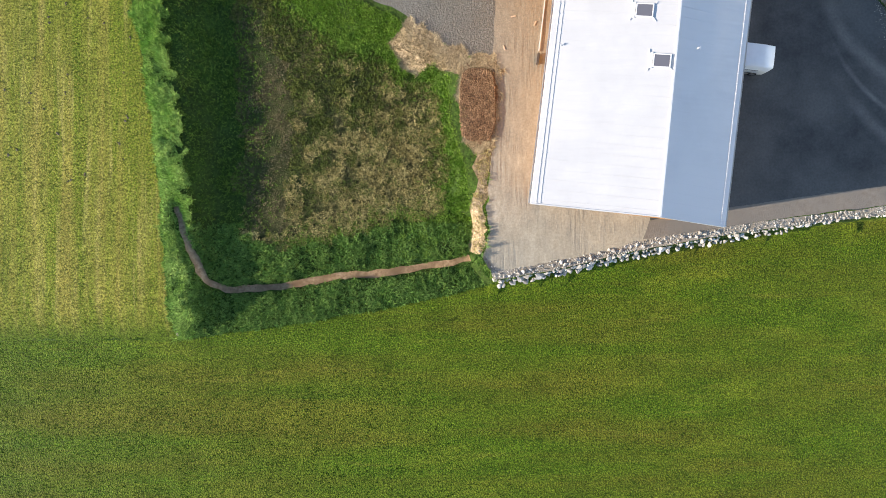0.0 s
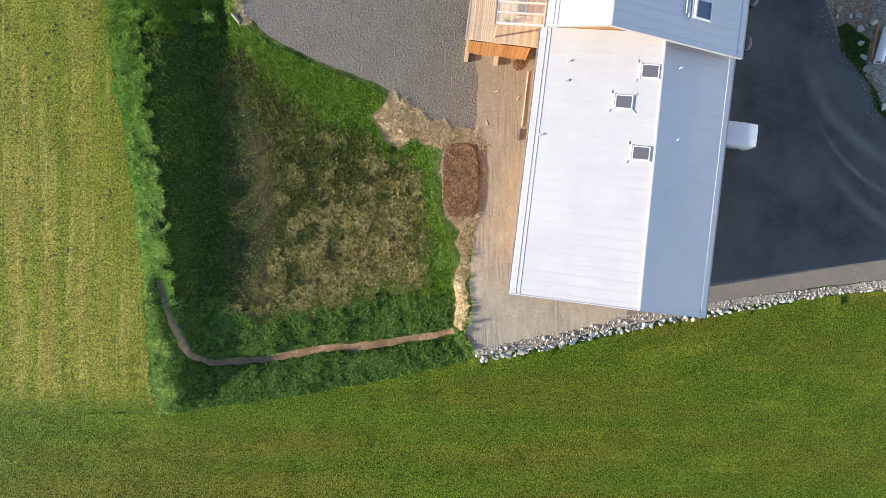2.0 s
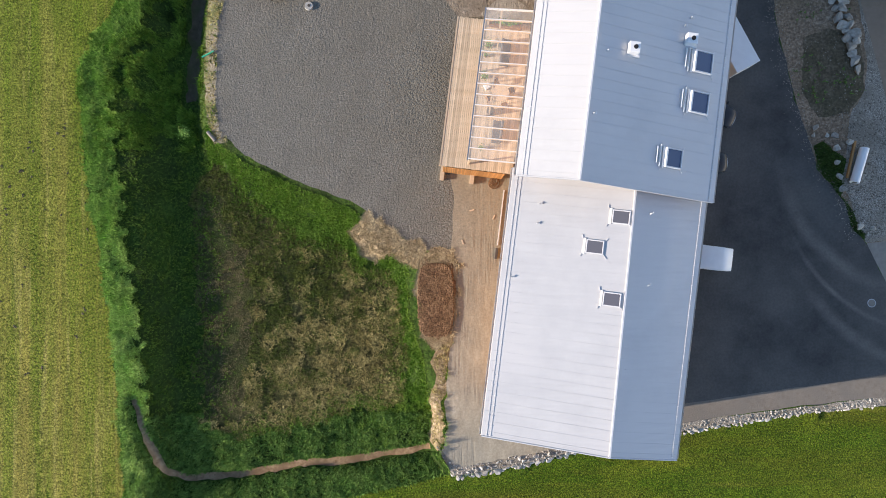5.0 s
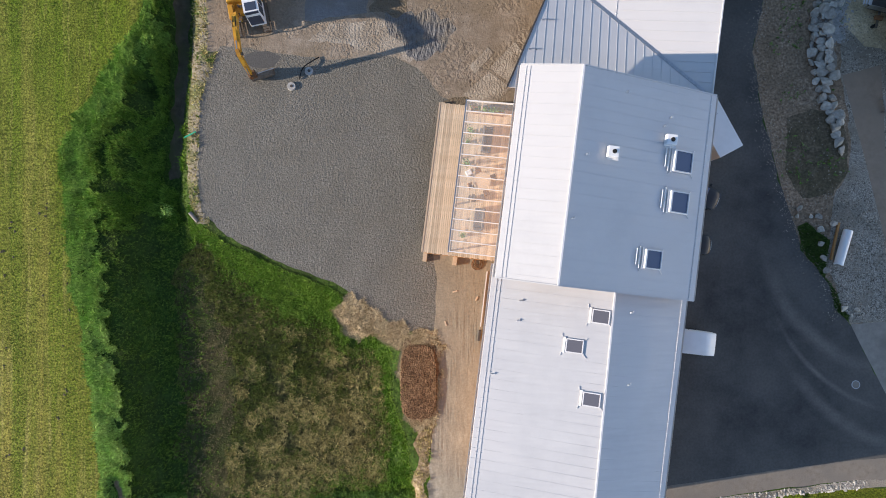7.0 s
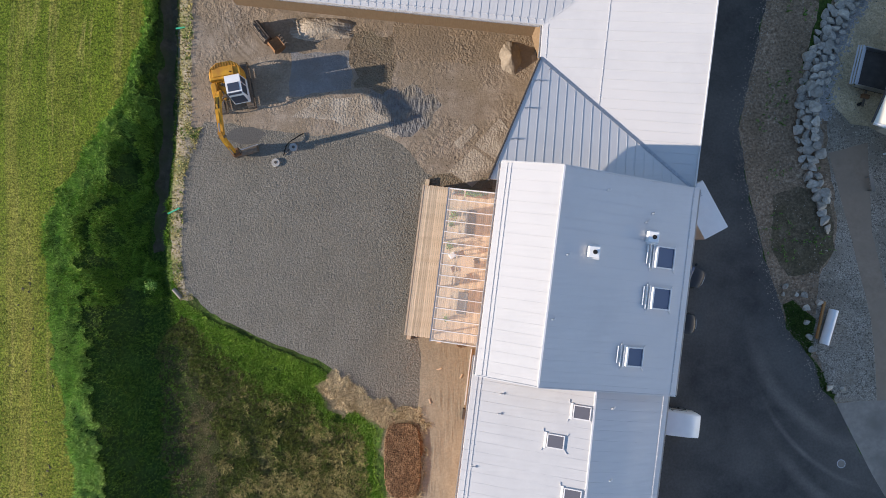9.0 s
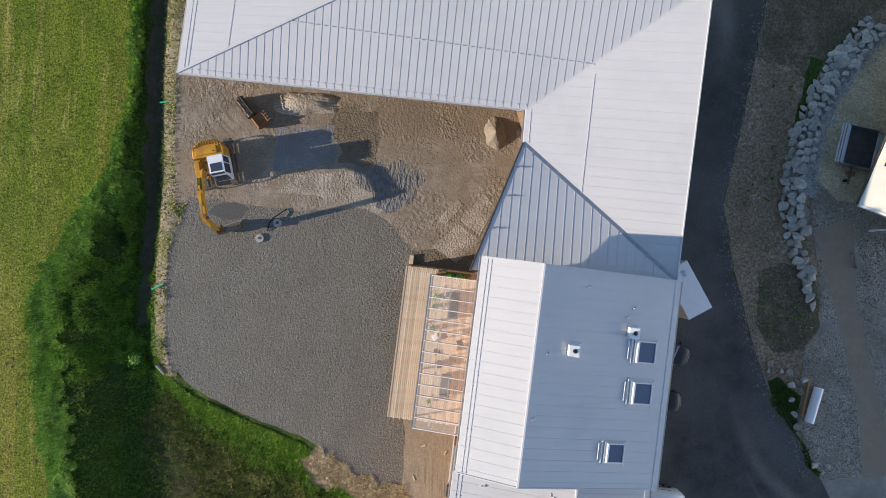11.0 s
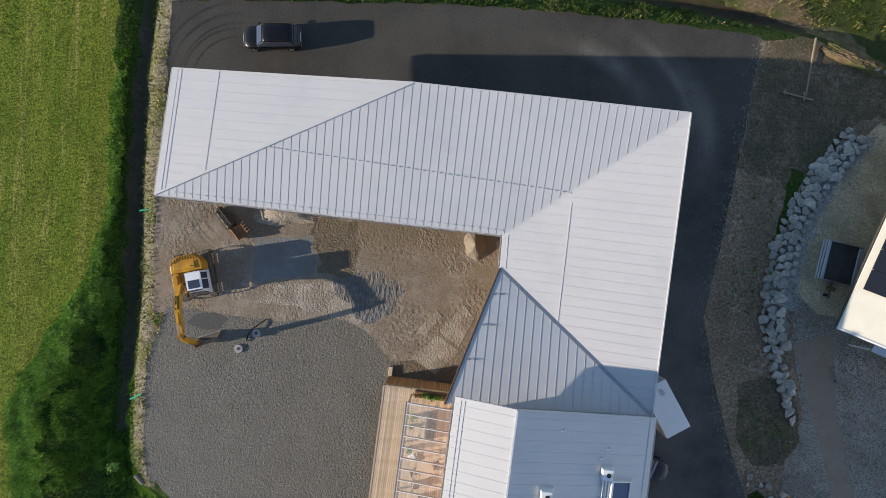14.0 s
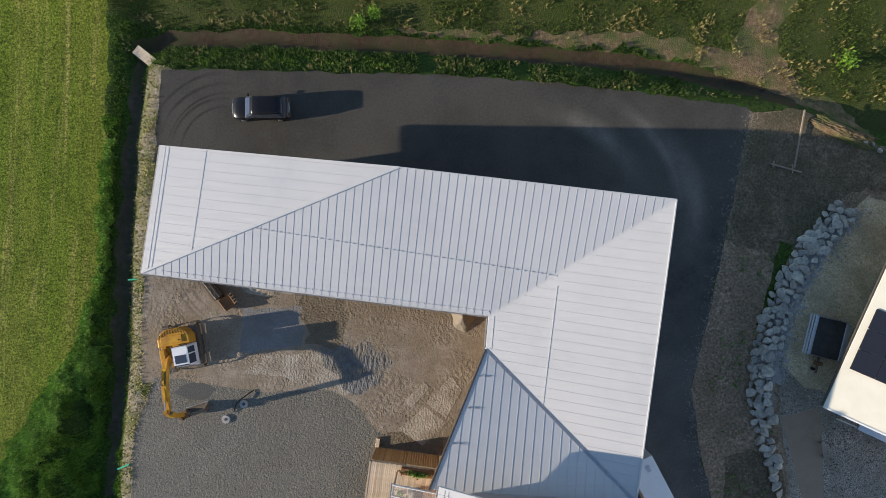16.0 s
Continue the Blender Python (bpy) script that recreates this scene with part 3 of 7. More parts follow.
SOUTH_EDGE = [(4.5, -1.9), (10.4, -0.9), (15.2, 0.3), (20, 1.2), (24.8, 2.0), (29.6, 2.7), (34.4, 3.4), (40.5, 3.9)]
WEST_EDGE = [(-14.0, 67.9), (-14.8, 62), (-15.1, 52), (-15.2, 41), (-15.9, 35), (-16.0, 29), (-15.3, 26.8), (-13.3, 25.2), (-9, 23.2),
             (-3.7, 21.0), (-1.5, 19.0), (1.4, 16.4), (1.2, 12), (2.6, 8), (3.2, 3), (3.0, 0.0)]
PAD = WEST_EDGE + SOUTH_EDGE + [(200, 3.9), (200, 60), (60, 62), (48, 61), (41, 64.6), (36.5, 65.1), (27.3, 66.3), (18.5, 67.2), (3.3, 67.8)]
DITCH_SOUTH = [(-23.0, 4.6), (-21.9, 0.9), (-20.7, -2.0), (-19.2, -2.8), (-14.2, -2.5), (-9.2, -1.6), (-4.2, -1.2), (0.8, -0.4), (2.4, 0.0)]
DITCH_WEST = [(-16.6, 69.5), (-17.2, 62.6), (-17.6, 55), (-17.7, 49), (-18.1, 40), (-18.5, 34), (-18.7, 30.5)]
DITCH_NORTH = [(-17, 70.1), (-14, 71.3), (-6.4, 71.4), (1.1, 71.1), (8.6, 70.8), (16.2, 70.2), (23.7, 69.8), (31.2, 68.8), (36.2, 67.4), (41.2, 65.6)]


CREST = [(-22.3, -8), (-22.3, 0), (-22.4, 8), (-22.6, 18), (-23.2, 27), (-23.0, 35), (-20.6, 42), (-19.6, 48), (-19.2, 60), (-18.8, 70), (-18.8, 120)]


def terrain(xy):
    xy = np.asarray(xy, float)
    x, y = xy[:, 0], xy[:, 1]
    pad = inside(PAD, xy)
    d = distance(PAD, xy, True)
    high = -0.4 * smooth((y - 44) / 16) * (x > -40) + 0.35 * smooth((x - 35.5) / 3) * smooth((58 - y) / 8) * smooth((y - 16) / 6)
    crest = np.interp(y, [p[1] for p in CREST], [p[0] for p in CREST])
    low = -1.85 - 0.1 * smooth((y - 60) / 12) + 1.32 * smooth((crest + 2.9 - x) / 2.9) * smooth((y + 8.5) / 5) * (1 - 0.5 * smooth((y - 44) / 10)) + 0.7 * smooth((y - 72.5) / 4)
    low = low - 1.9 * (1 - smooth(np.hypot((x + 20.9) * 1.15, (y - 38.4) * 0.85) / 1.7))
    drop = np.where(y < 4 + 0.05 * x, 0.7, 2.4)
    drop = np.where((y > 17) & (y < 28) & (x > -15), 2.8, drop)
    f = np.where(pad, 0.0, smooth(d / drop))
    z = high * (1 - f) + low * f
    for line, deep, wide in ((DITCH_SOUTH, 0.45, 1.1), (DITCH_WEST, 0.4, 1.2), (DITCH_NORTH, 0.5, 1.4)):
        z = z - deep * (1 - smooth(distance(line, xy) / wide)) * f
    rough = np.array([noise.noise(Vector((a * 0.35, b * 0.35, 0))) for a, b in xy])
    far = np.hypot(x, y - 25) > 150
    z = z + np.where(far, 0, rough * np.where(pad, 0.03, 0.10))
    return z


def ground_z(x, y):
    return float(terrain(np.array([(x, y)]))[0])


def buffer(line, wide):
    v = [Vector(p) for p in line]
    left, right = [], []
    for i, p in enumerate(v):
        t = (v[min(i + 1, len(v) - 1)] - v[max(i - 1, 0)]).normalized()
        s = Vector((-t.y, t.x)) * wide / 2
        left.append(tuple(p + s))
        right.append(tuple(p - s))
    return left + right[::-1]


R = 2500
TERRACE_AXES = Matrix(((0.9922, 0.1247, 6.3), (-0.1247, 0.9922, 3.9), (0, 0, 1)))
REGIONS = [  # name, outline, raggedness, material, label; the first that holds a place wins
    ("concrete_driveway", [(39.0, 38.8), (42.3, 39.7), (42.6, 32), (44.5, 24), (46, 18.2), (43, 17.9), (42.4, 24.8), (40.9, 31.3)], 0.0, M_DRIVE,
     "grey-brown concrete driveway strip beside the neighbouring house"),
    ("concrete_apron", [(39.6, 17.7), (46, 18.2), (70, 19), (70, 2), (50, 5.5), (43.8, 9.6), (42.6, 11.7)], 0.0, M_CONCRETE, "pale grey concrete road apron"),
    ("grit_strip", [(17.6, 3.1), (24.4, 4.2), (32.1, 5.3), (40.2, 6.3), (47, 6.6), (60, 4.6), (40.5, 4.6), (34.4, 4.0), (24.8, 2.7), (20, 1.9), (17.0, 1.5)], 0.05, M_GRITSTRIP,
     "brown grit strip along the asphalt edge"),
    ("road", [(-14, 67.9), (-8.4, 68), (3.3, 67.8), (11.2, 67.6), (18.5, 67.2), (27.3, 66.3), (36.5, 65.1), (36.9, 64.6), (35.1, 55.9), (33.0, 47.1),
              (31.6, 41), (32.3, 36), (34.0, 29), (35.6, 24.1), (37.6, 21.2), (38.4, 18.6), (39.6, 17.7), (42.6, 11.7), (43.8, 9.6), (50, 5.5), (60, 4.5), (40.5, 4.6), (34.4, 4.0),
              (24.8, 2.7), (20, 1.9), (17.5, 1.6), (18.5, 8), (20.5, 20), (22, 34), (23, 48), (16, 53), (-12, 58), (-14.4, 60)], 0.22, M_ASPHALT,
     "dark asphalt yard and driveway with pale tyre marks"),
    ("straw_patch", [(-4.6, 19.0), (-2.9, 20.5), (-1.3, 20.0), (0.9, 18.3), (2.3, 17.3), (4.7, 17.2), (4.8, 15.5), (4.7, 9.4), (2.9, 9.2), (1.9, 10.2), (1.3, 13), (1.5, 15.2), (0.3, 15.7), (-1, 16.8), (-2.4, 16.2), (-3.2, 16.8)], 0.7,
     M_STRAW, "golden dry straw and bare soil at the gravel edge"),
    # A patch of darker grey gravel within the yard.
    ("damp_gravel", [(-12.2, 40.3), (-11.0, 41.1), (-9.8, 41.3), (-8.6, 40.6), (-9.3, 39.8), (-11.0, 39.6)], 0.25, M_DARKGRAVEL, "damp dark gravel under the excavator stick"),
    # Curved strip of darker brown ground along the terrace's north end.
    ("planting_bed", [tuple((TERRACE_AXES @ Vector((*p, 1))).to_2d()) for p in ((-5.5, 31.6), (-5.2, 32.5), (-4.4, 32.95), (-3.0, 33.15), (0.3, 33.2), (0.3, 31.6))], 0.08, M_BROWNSOIL, "dark brown soil bed at the end of the terrace"),
    ("gravel_yard", [(-13.8, 41.7), (-15.6, 36.8), (-15.6, 28.7), (-15.2, 27.2), (-13.3, 25.3), (-9, 23.3), (-3.7, 21.2), (-1.6, 19.4), (2, 17.3), (4.3, 17.1), (4.6, 21.4),
                     (4.3, 23.8), (4.3, 25.2), (6.2, 25.6), (7.5, 36), (5, 37.3), (3, 39.7), (0.6, 40.7), (-3.7, 40.4), (-8.5, 40.9), (-10.5, 41.2)], 0.18, M_GRAVEL,
     "grey crushed-gravel yard"),
    ("grit_pad", [(-6.5, 47.4), (-1.5, 47.7), (-1.3, 44.3), (-6.5, 43.8)], 0.22, M_PADGREY, "pale grey grit spread in the yard"),
    # Rutted mud, partly painted boom shadow beyond the grit pad.
    ("grey_mud", [(0.2, 44.1), (3.6, 44.9), (6.0, 43.1), (5.5, 41.4), (3.6, 40.6), (1.2, 41.7)], 0.8, M_MUDSHADE, "churned grey mud with wheel ruts"),
    ("pale_sand", [(-4.6, 43.4), (1.0, 43.7), (4.3, 41.0), (2.2, 40.1), (-2.6, 41.5), (-6.5, 42.2)], 0.4, M_PALESAND, "pale dry sand in the yard"),
    # Dug soil; the far end of the cab's shadow is painted into its dark tone.
    ("dug_soil", [(-1.6, 49.3), (2.1, 49.2), (2.3, 46.6), (1.9, 44.2), (-1.1, 44.2), (-1.4, 47.6)], 0.6, M_BROWNSOIL, "dug dark brown soil"),
    ("sand_strip", [(2.1, 50.2), (14.4, 49.2), (14.2, 46.2), (9, 46.6), (2.3, 46.9)], 0.5, M_ORANGESAND, "orange sand strip along the wing"),
    ("soil_yard", [(-14.2, 60), (-15.0, 52), (-14.9, 41), (-13.8, 41.2), (5, 36.8), (7.5, 36), (12, 36), (18, 44), (16, 53), (-12, 58)], 0.15, M_YARD,
     "rutted brown sandy soil of the building yard"),
    ("sand_driveway", [(3.4, 0.2), (4.6, -1.1), (10.4, -0.25), (17.4, 1.45), (18.5, 8), (20.5, 20), (22, 36), (7.5, 36), (6.2, 25.6), (4.3, 25.2), (4.3, 23.8), (4.4, 21.4), (4.2, 17), (4.7, 15), (4.5, 10),
                       (3.8, 6.1), (3.9, 2.7)], 0.22, M_TAN, "tan compacted sand drive beside the barn"),
    ("stone_strip", [(3.0, 0.6), (4.4, -1.9), (10.4, -0.9), (15.2, 0.3), (20, 1.2), (24.8, 2.0), (40.5, 3.9), (60, 4.6), (40.5, 4.6), (24.8, 2.7), (17.5, 1.9), (10.4, 0.3), (4.6, -0.5)], 0.08,
     M_CHIPPINGS, "loose pale stones above the boulder edging"),
    ("straw_verge", [(4.7, 9.6), (3.6, 6), (3.7, 2.5), (3.1, 0.2), (2.3, 0.4), (2.5, 5), (3.0, 9.6)], 0.5,
     M_STRAW, "dry straw and bare soil verge"),
    ("ditch", buffer(DITCH_SOUTH, 0.6), 0.2, M_DITCH, "narrow brown muddy ditch"),
    ("ditch_west", buffer(DITCH_WEST, 1.1), 0.35, M_WESTDITCH, "dark muddy ditch beside the yard"),
    ("ditch_north", buffer(DITCH_NORTH, 1.5), 0.25, M_WETDITCH, "dark wet ditch below the road"),
    ("red_bank", [(6, 71.9), (20, 71.1), (28, 70.6), (34, 69), (40, 66.4), (48, 62.8), (48.5, 63.6), (42, 67.8), (40, 71), (42, 76), (38.5, 76), (36, 70.6), (28, 72.0), (20, 72.0), (6, 72.3)], 0.6, M_REDBANK,
     "reddish bare clay bank above the ditch"),
    ("stony_verge", [(-13.0, 68), (-13.6, 62), (-14.0, 50), (-13.4, 41), (-14.6, 35), (-14.8, 28.6), (-14.8, 26.4), (-16.0, 26.4), (-16.9, 30), (-16.9, 40), (-16.8, 52), (-16.5, 62), (-15.6, 69)], 0.25, M_STONYVERGE,
     "stony dry verge along the yard"),
    # Foot of the bank, where the grass's part shadow is painted as darker earth.
    ("damp_hollow", [(-18.6, 21), (-17.0, 22.5), (-14.8, 19), (-13.6, 15), (-13.2, 9), (-14.2, 4), (-15.5, 1.9), (-17.4, 2.4), (-18.0, 8), (-18.4, 15)], 1.4, M_SHADEHOLLOW, "dark earth and thin weeds at the foot of the bank"),
    ("weed_basin", [(-18.6, 22.6), (-16.5, 25), (-11.5, 20.5), (-7, 18.2), (-4.1, 16.6), (-1.3, 15.8), (-0.3, 12.8), (0.4, 8.3), (-0.2, 3.9), (-4.1, 2.7), (-9, 1.8), (-14, 0.8), (-17.4, 1.8),
                     (-18.0, 8), (-18.4, 15)], 1.1, M_BASIN, "hollow of dry brown weeds and grass"),
    ("meadow_west", [(-23.1, -7.1), (-24.0, 1.9), (-24.8, 10.4), (-25.8, 17), (-27.0, 24), (-27.8, 33), (-24.4, 39), (-21.1, 44), (-19.6, 50), (-19.3, 60), (-19.1, 70), (-19.1, 80),
                     (-60, R), (-R, R), (-R, -9), (-60, -7.4)], 0.40, M_FIELD_W, "yellow-green mown hay meadow"),
    ("meadow_south", [(-23.1, -7.1), (-19.1, -6.6), (-14.1, -6.0), (-9.1, -5.1), (-4.2, -4.3), (0.8, -3.2), (4.4, -2.2), (10.4, -1.35), (15.4, -0.2), (20.2, 0.7), (25.0, 1.55), (30, 2.25), (34.5, 2.95),
                      (40.5, 3.5), (R, 4), (R, -R), (-R, -R), (-R, -9), (-60, -7.4)], 0.12, M_FIELD_S, "green mown meadow with mower stripes"),
    ("scree", [(44.4, 57.2), (45.0, 56.6), (42.9, 54.0), (40.6, 50.4), (39.0, 46.6), (38.4, 43), (38.4, 39.5), (37.0, 40), (36.9, 43), (37.7, 46.9), (39.2, 50.4), (42.4, 54.9)], 0.25, M_CHIPPINGS,
     "grey stone scree behind the boulder wall"),
    ("grass_strip", [(39.0, 53.6), (40.2, 53.3), (38.8, 49.6), (37.6, 46.2), (37.0, 46.4), (38.1, 50.1)], 0.2, M_BANK, "dark green grass strip below the boulder wall"),
    ("soil_patch", [(34.5, 35.2), (36.6, 36.1), (39.0, 35.6), (39.5, 30.8), (38, 28.7), (35.6, 28.5), (34.3, 30.9)], 0.25, M_DARKSOIL, "dark damp soil patch"),
    ("chippings", [(38.8, 39.5), (39.0, 43), (41, 41.4), (42.3, 41), (50, 38), (50, 20), (44, 18), (39.6, 17.8), (38.6, 19.4), (37.5, 23), (38.2, 28.5), (39.6, 31), (39.4, 35)], 0.25, M_CHIPPINGS,
     "grey stone chippings"),
    ("trailer_ground", [(39.2, 42), (39.3, 46), (40.6, 50), (43.2, 53.8), (45, 56), (47, 57.5), (52, 56), (52, 40), (42.3, 40.8), (41, 41.2)], 0.2, M_TRAILGROUND,
     "sandy stony ground beside the house"),
    ("grass_verge", [(36, 26.4), (38.2, 24.4), (37.4, 21.6), (39.2, 19.2), (39.6, 17.8), (38.3, 18.6), (37.4, 21.2), (35.6, 24.2), (35.2, 26)], 0.15, M_BANK, "green grass verge with boulders"),
    ("dark_soil", [(36.9, 64.6), (41.4, 64.9), (48, 62.0), (50, 58), (45.2, 57.8), (42.8, 55.4), (40, 52.6), (38.9, 51.5), (37.6, 52.6), (36.2, 52.9), (34.8, 53.6), (35.1, 55.9)], 0.5, M_DARKSOIL,
     "dark bare soil below the spoil heap"),
    ("soil_bank", [(36.9, 64.6), (41.4, 64.9), (48, 62.0), (60, 60), (60, 17), (39.6, 17.7), (38.4, 18.6), (35.6, 24.1), (34.0, 29), (32.3, 36), (31.6, 41), (33.0, 47.1), (35.1, 55.9)], 0.0, M_SOIL,
     "bare brown soil bank along the driveway"),
    ("meadow_north", [(-16, 72.2), (-6, 72.6), (8, 72.2), (20, 72.0), (34, 70), (41, 67), (49, 63.2), (R, 40), (R, R), (-55, R), (-19.5, 80), (-19, 73)], 0.3, M_MEADOW_N, "rough green meadow beyond the ditch"),
]


def build_ground():
    rng = np.random.default_rng(3)
    xs, ys = np.meshgrid(np.arange(-48, 62, 0.9), np.arange(-34, 92, 0.9))
    pts = np.stack([xs.ravel(), ys.ravel()], 1) + rng.uniform(-0.25, 0.25, (xs.size, 2))
    ring = [(25 * math.cos(a) + r * math.cos(a), 25 + r * math.sin(a)) for r in (110, 170, 300, 600, 1200, 2400) for a in np.arange(0, 2 * math.pi, math.pi / 18)]
    coords = [Vector(p) for p in pts] + [Vector(p) for p in ring] + [Vector(p) for p in ((-R - 200, -R - 200), (R + 200, -R - 200), (R + 200, R + 200), (-R - 200, R + 200))]
    edges, outlines = [], []
    for name, outline, jitter, *_ in REGIONS:
        line = dense(outline, 0.5, jitter)
        outlines.append(line)
        start = len(coords)
        coords += [Vector(p) for p in line]
        edges += [(start + i, start + (i + 1) % len(line)) for i in range(len(line))]
    for line in (DITCH_SOUTH, DITCH_WEST, DITCH_NORTH):
        coords += [Vector(p) for p in dense(line, 0.5, 0, False)]
    from mathutils import geometry
    verts, _, faces, *_ = geometry.delaunay_2d_cdt(coords, edges, [], 0, 1e-4)
    xy = np.array([(v.x, v.y) for v in verts])
    tri = np.array([f for f in faces if len(f) == 3])
    mid = xy[tri].mean(axis=1)
    owner = np.full(len(tri), -1)
    for k in range(len(REGIONS) - 1, -1, -1):
        owner[inside(outlines[k], mid)] = k
    z = terrain(xy)
    co = np.column_stack([xy, z])
    for k in range(-1, len(REGIONS)):
        mine = tri[owner == k]
        if not len(mine):
            continue
        used, index = np.unique(mine, return_inverse=True)
        me = bpy.data.meshes.new("ground")
        me.from_pydata(co[used].tolist(), [], index.reshape(-1, 3).tolist())
        me.polygons.foreach_set("use_smooth", [True] * len(me.polygons))
        name, mat, label = (REGIONS[k][0], REGIONS[k][3], REGIONS[k][4]) if k >= 0 else ("ground", M_BANK, "lush green grass banks round the yard")
        me.materials.append(mat)
        ob = tagged(new(name, me), label, "ground", kind="structure")
        if me.polygons[0].normal.z < 0:
            me.flip_normals()
    return outlines


OUTLINES = build_ground()


def region_of(xy):
    own = np.full(len(xy), -1)
    for k in range(len(REGIONS) - 1, -1, -1):
        own[inside(OUTLINES[k], xy)] = k
    return own


NAMES = {r[0]: i for i, r in enumerate(REGIONS)}

# ---------------------------------------------------------------- the farm building
ORIGIN, ALONG, ACROSS = Vector((6.3, 3.9)), Vector((0.1247, 0.9922)), Vector((0.9922, -0.1247))


def at(al, ac, z=0.0):
    """A place in the building's own axes: metres along it (north), across it (east) and up."""
    p = ORIGIN + ALONG * al + ACROSS * ac
    return Vector((p.x, p.y, z))


def plan(al, ac):
    return at(al, ac).to_2d()


SEAM = box((1, 0.03, 0.026))
SEAM_MESH = bpy.data.meshes.new("seam")
SEAM.to_mesh(SEAM_MESH)
SEAM.free()
SEAM_MESH.materials.append(M_SEAM)


def roof_facet(parent, pts, up, spacing, name="roof", mat=None, depth=0.16, rise=1.0):
    """One roof plane with raised seams that run up its slope, each seam a piece of its own."""
    ob = part(name, prism(pts, depth), mat or M_ROOF, parent)
    side = Vector((-up[1], up[0]))
    flat = [Vector(p[:2]).dot(side) for p in pts]
    s = min(flat) + spacing * 0.5
    while s < max(flat):
        cut = []
        for i in range(len(pts)):
            a, b = flat[i], flat[(i + 1) % len(pts)]
            if (a - s) * (b - s) < 0:
                cut.append(Vector(pts[i]).lerp(Vector(pts[(i + 1) % len(pts)]), (s - a) / (b - a)))
        if len(cut) == 2 and (cut[1] - cut[0]).length > 0.4:
            d = cut[1] - cut[0]
            rib = new("seam", SEAM_MESH)
            rib.parent = ob
            q = d.to_track_quat("X", "Z")
            rib.matrix_basis = Matrix.LocRotScale((cut[0] + cut[1]) / 2 + Vector((0, 0, -0.005)), q, (d.length - 0.06, 1, rise))
        s += spacing
    return ob


def line_trim(parent, a, b, name="ridge_cap", w=0.30, h=0.10, mat=None, lift=0.07):
    up = Vector((0, 0, lift))
    return part(name, bar(Vector(a) + up, Vector(b) + up, w, h), mat or M_SEAM, parent)


def snow_rail(parent, a, b, gap=0.7):
    """Snow rail: a thin tube close over the sheet, on small seam clamps."""
    a, b = Vector(a), Vector(b)
    d = b - a
    up = Vector((0, 0, 0.035))
    rail = part("snow_rail", bar(a + up, b + up, 0.022, 0.022), M_TRIM, parent, "steel snow rail on clamps")
    bm = bmesh.new()
    turn = Matrix.Rotation(math.atan2(d.y, d.x), 4, "Z")
    for i in range(int(d.length / gap) + 1):
        p = a + d.normalized() * (i * gap)
        add_box(bm, (0.045, 0.10, 0.05), Matrix.Translation(p) @ turn)
    tagged(part("clamp", bm, M_TRIM, rail), kind="stuff")
    return rail


def gutter(parent, a, b, out):
    """A half-round gutter along an eave."""
    a, b, out = Vector(a), Vector(b), Vector((*out, 0))
    bm = bmesh.new()
    rows = []
    for p in (a, b):
        row = []
        for k in range(7):
            t = math.pi * k / 6
            row.append(bm.verts.new(p + out * (0.08 - 0.08 * math.cos(t)) + Vector((0, 0, -0.14 - 0.07 * math.sin(t)))))
        rows.append(row)
    for k in range(6):
        bm.faces.new((rows[0][k], rows[0][k + 1], rows[1][k + 1], rows[1][k]))
    bmesh.ops.solidify(bm, geom=bm.faces[:], thickness=0.012)
    return part("gutter", bm, M_TRIM, parent)


def slope_pose(al, ac, zf):
    x = (at(al, ac + 0.5, zf(ac + 0.5)) - at(al, ac - 0.5, zf(ac - 0.5))).normalized()
    y = Vector((*ALONG, 0))
    z = x.cross(y).normalized()
    m = Matrix((x, y, z)).transposed().to_4x4()
    m.translation = at(al, ac, zf(ac))
    return m


def local_of(x, y):
    d = Vector((x, y)) - ORIGIN
    return d.dot(ALONG), d.dot(ACROSS)


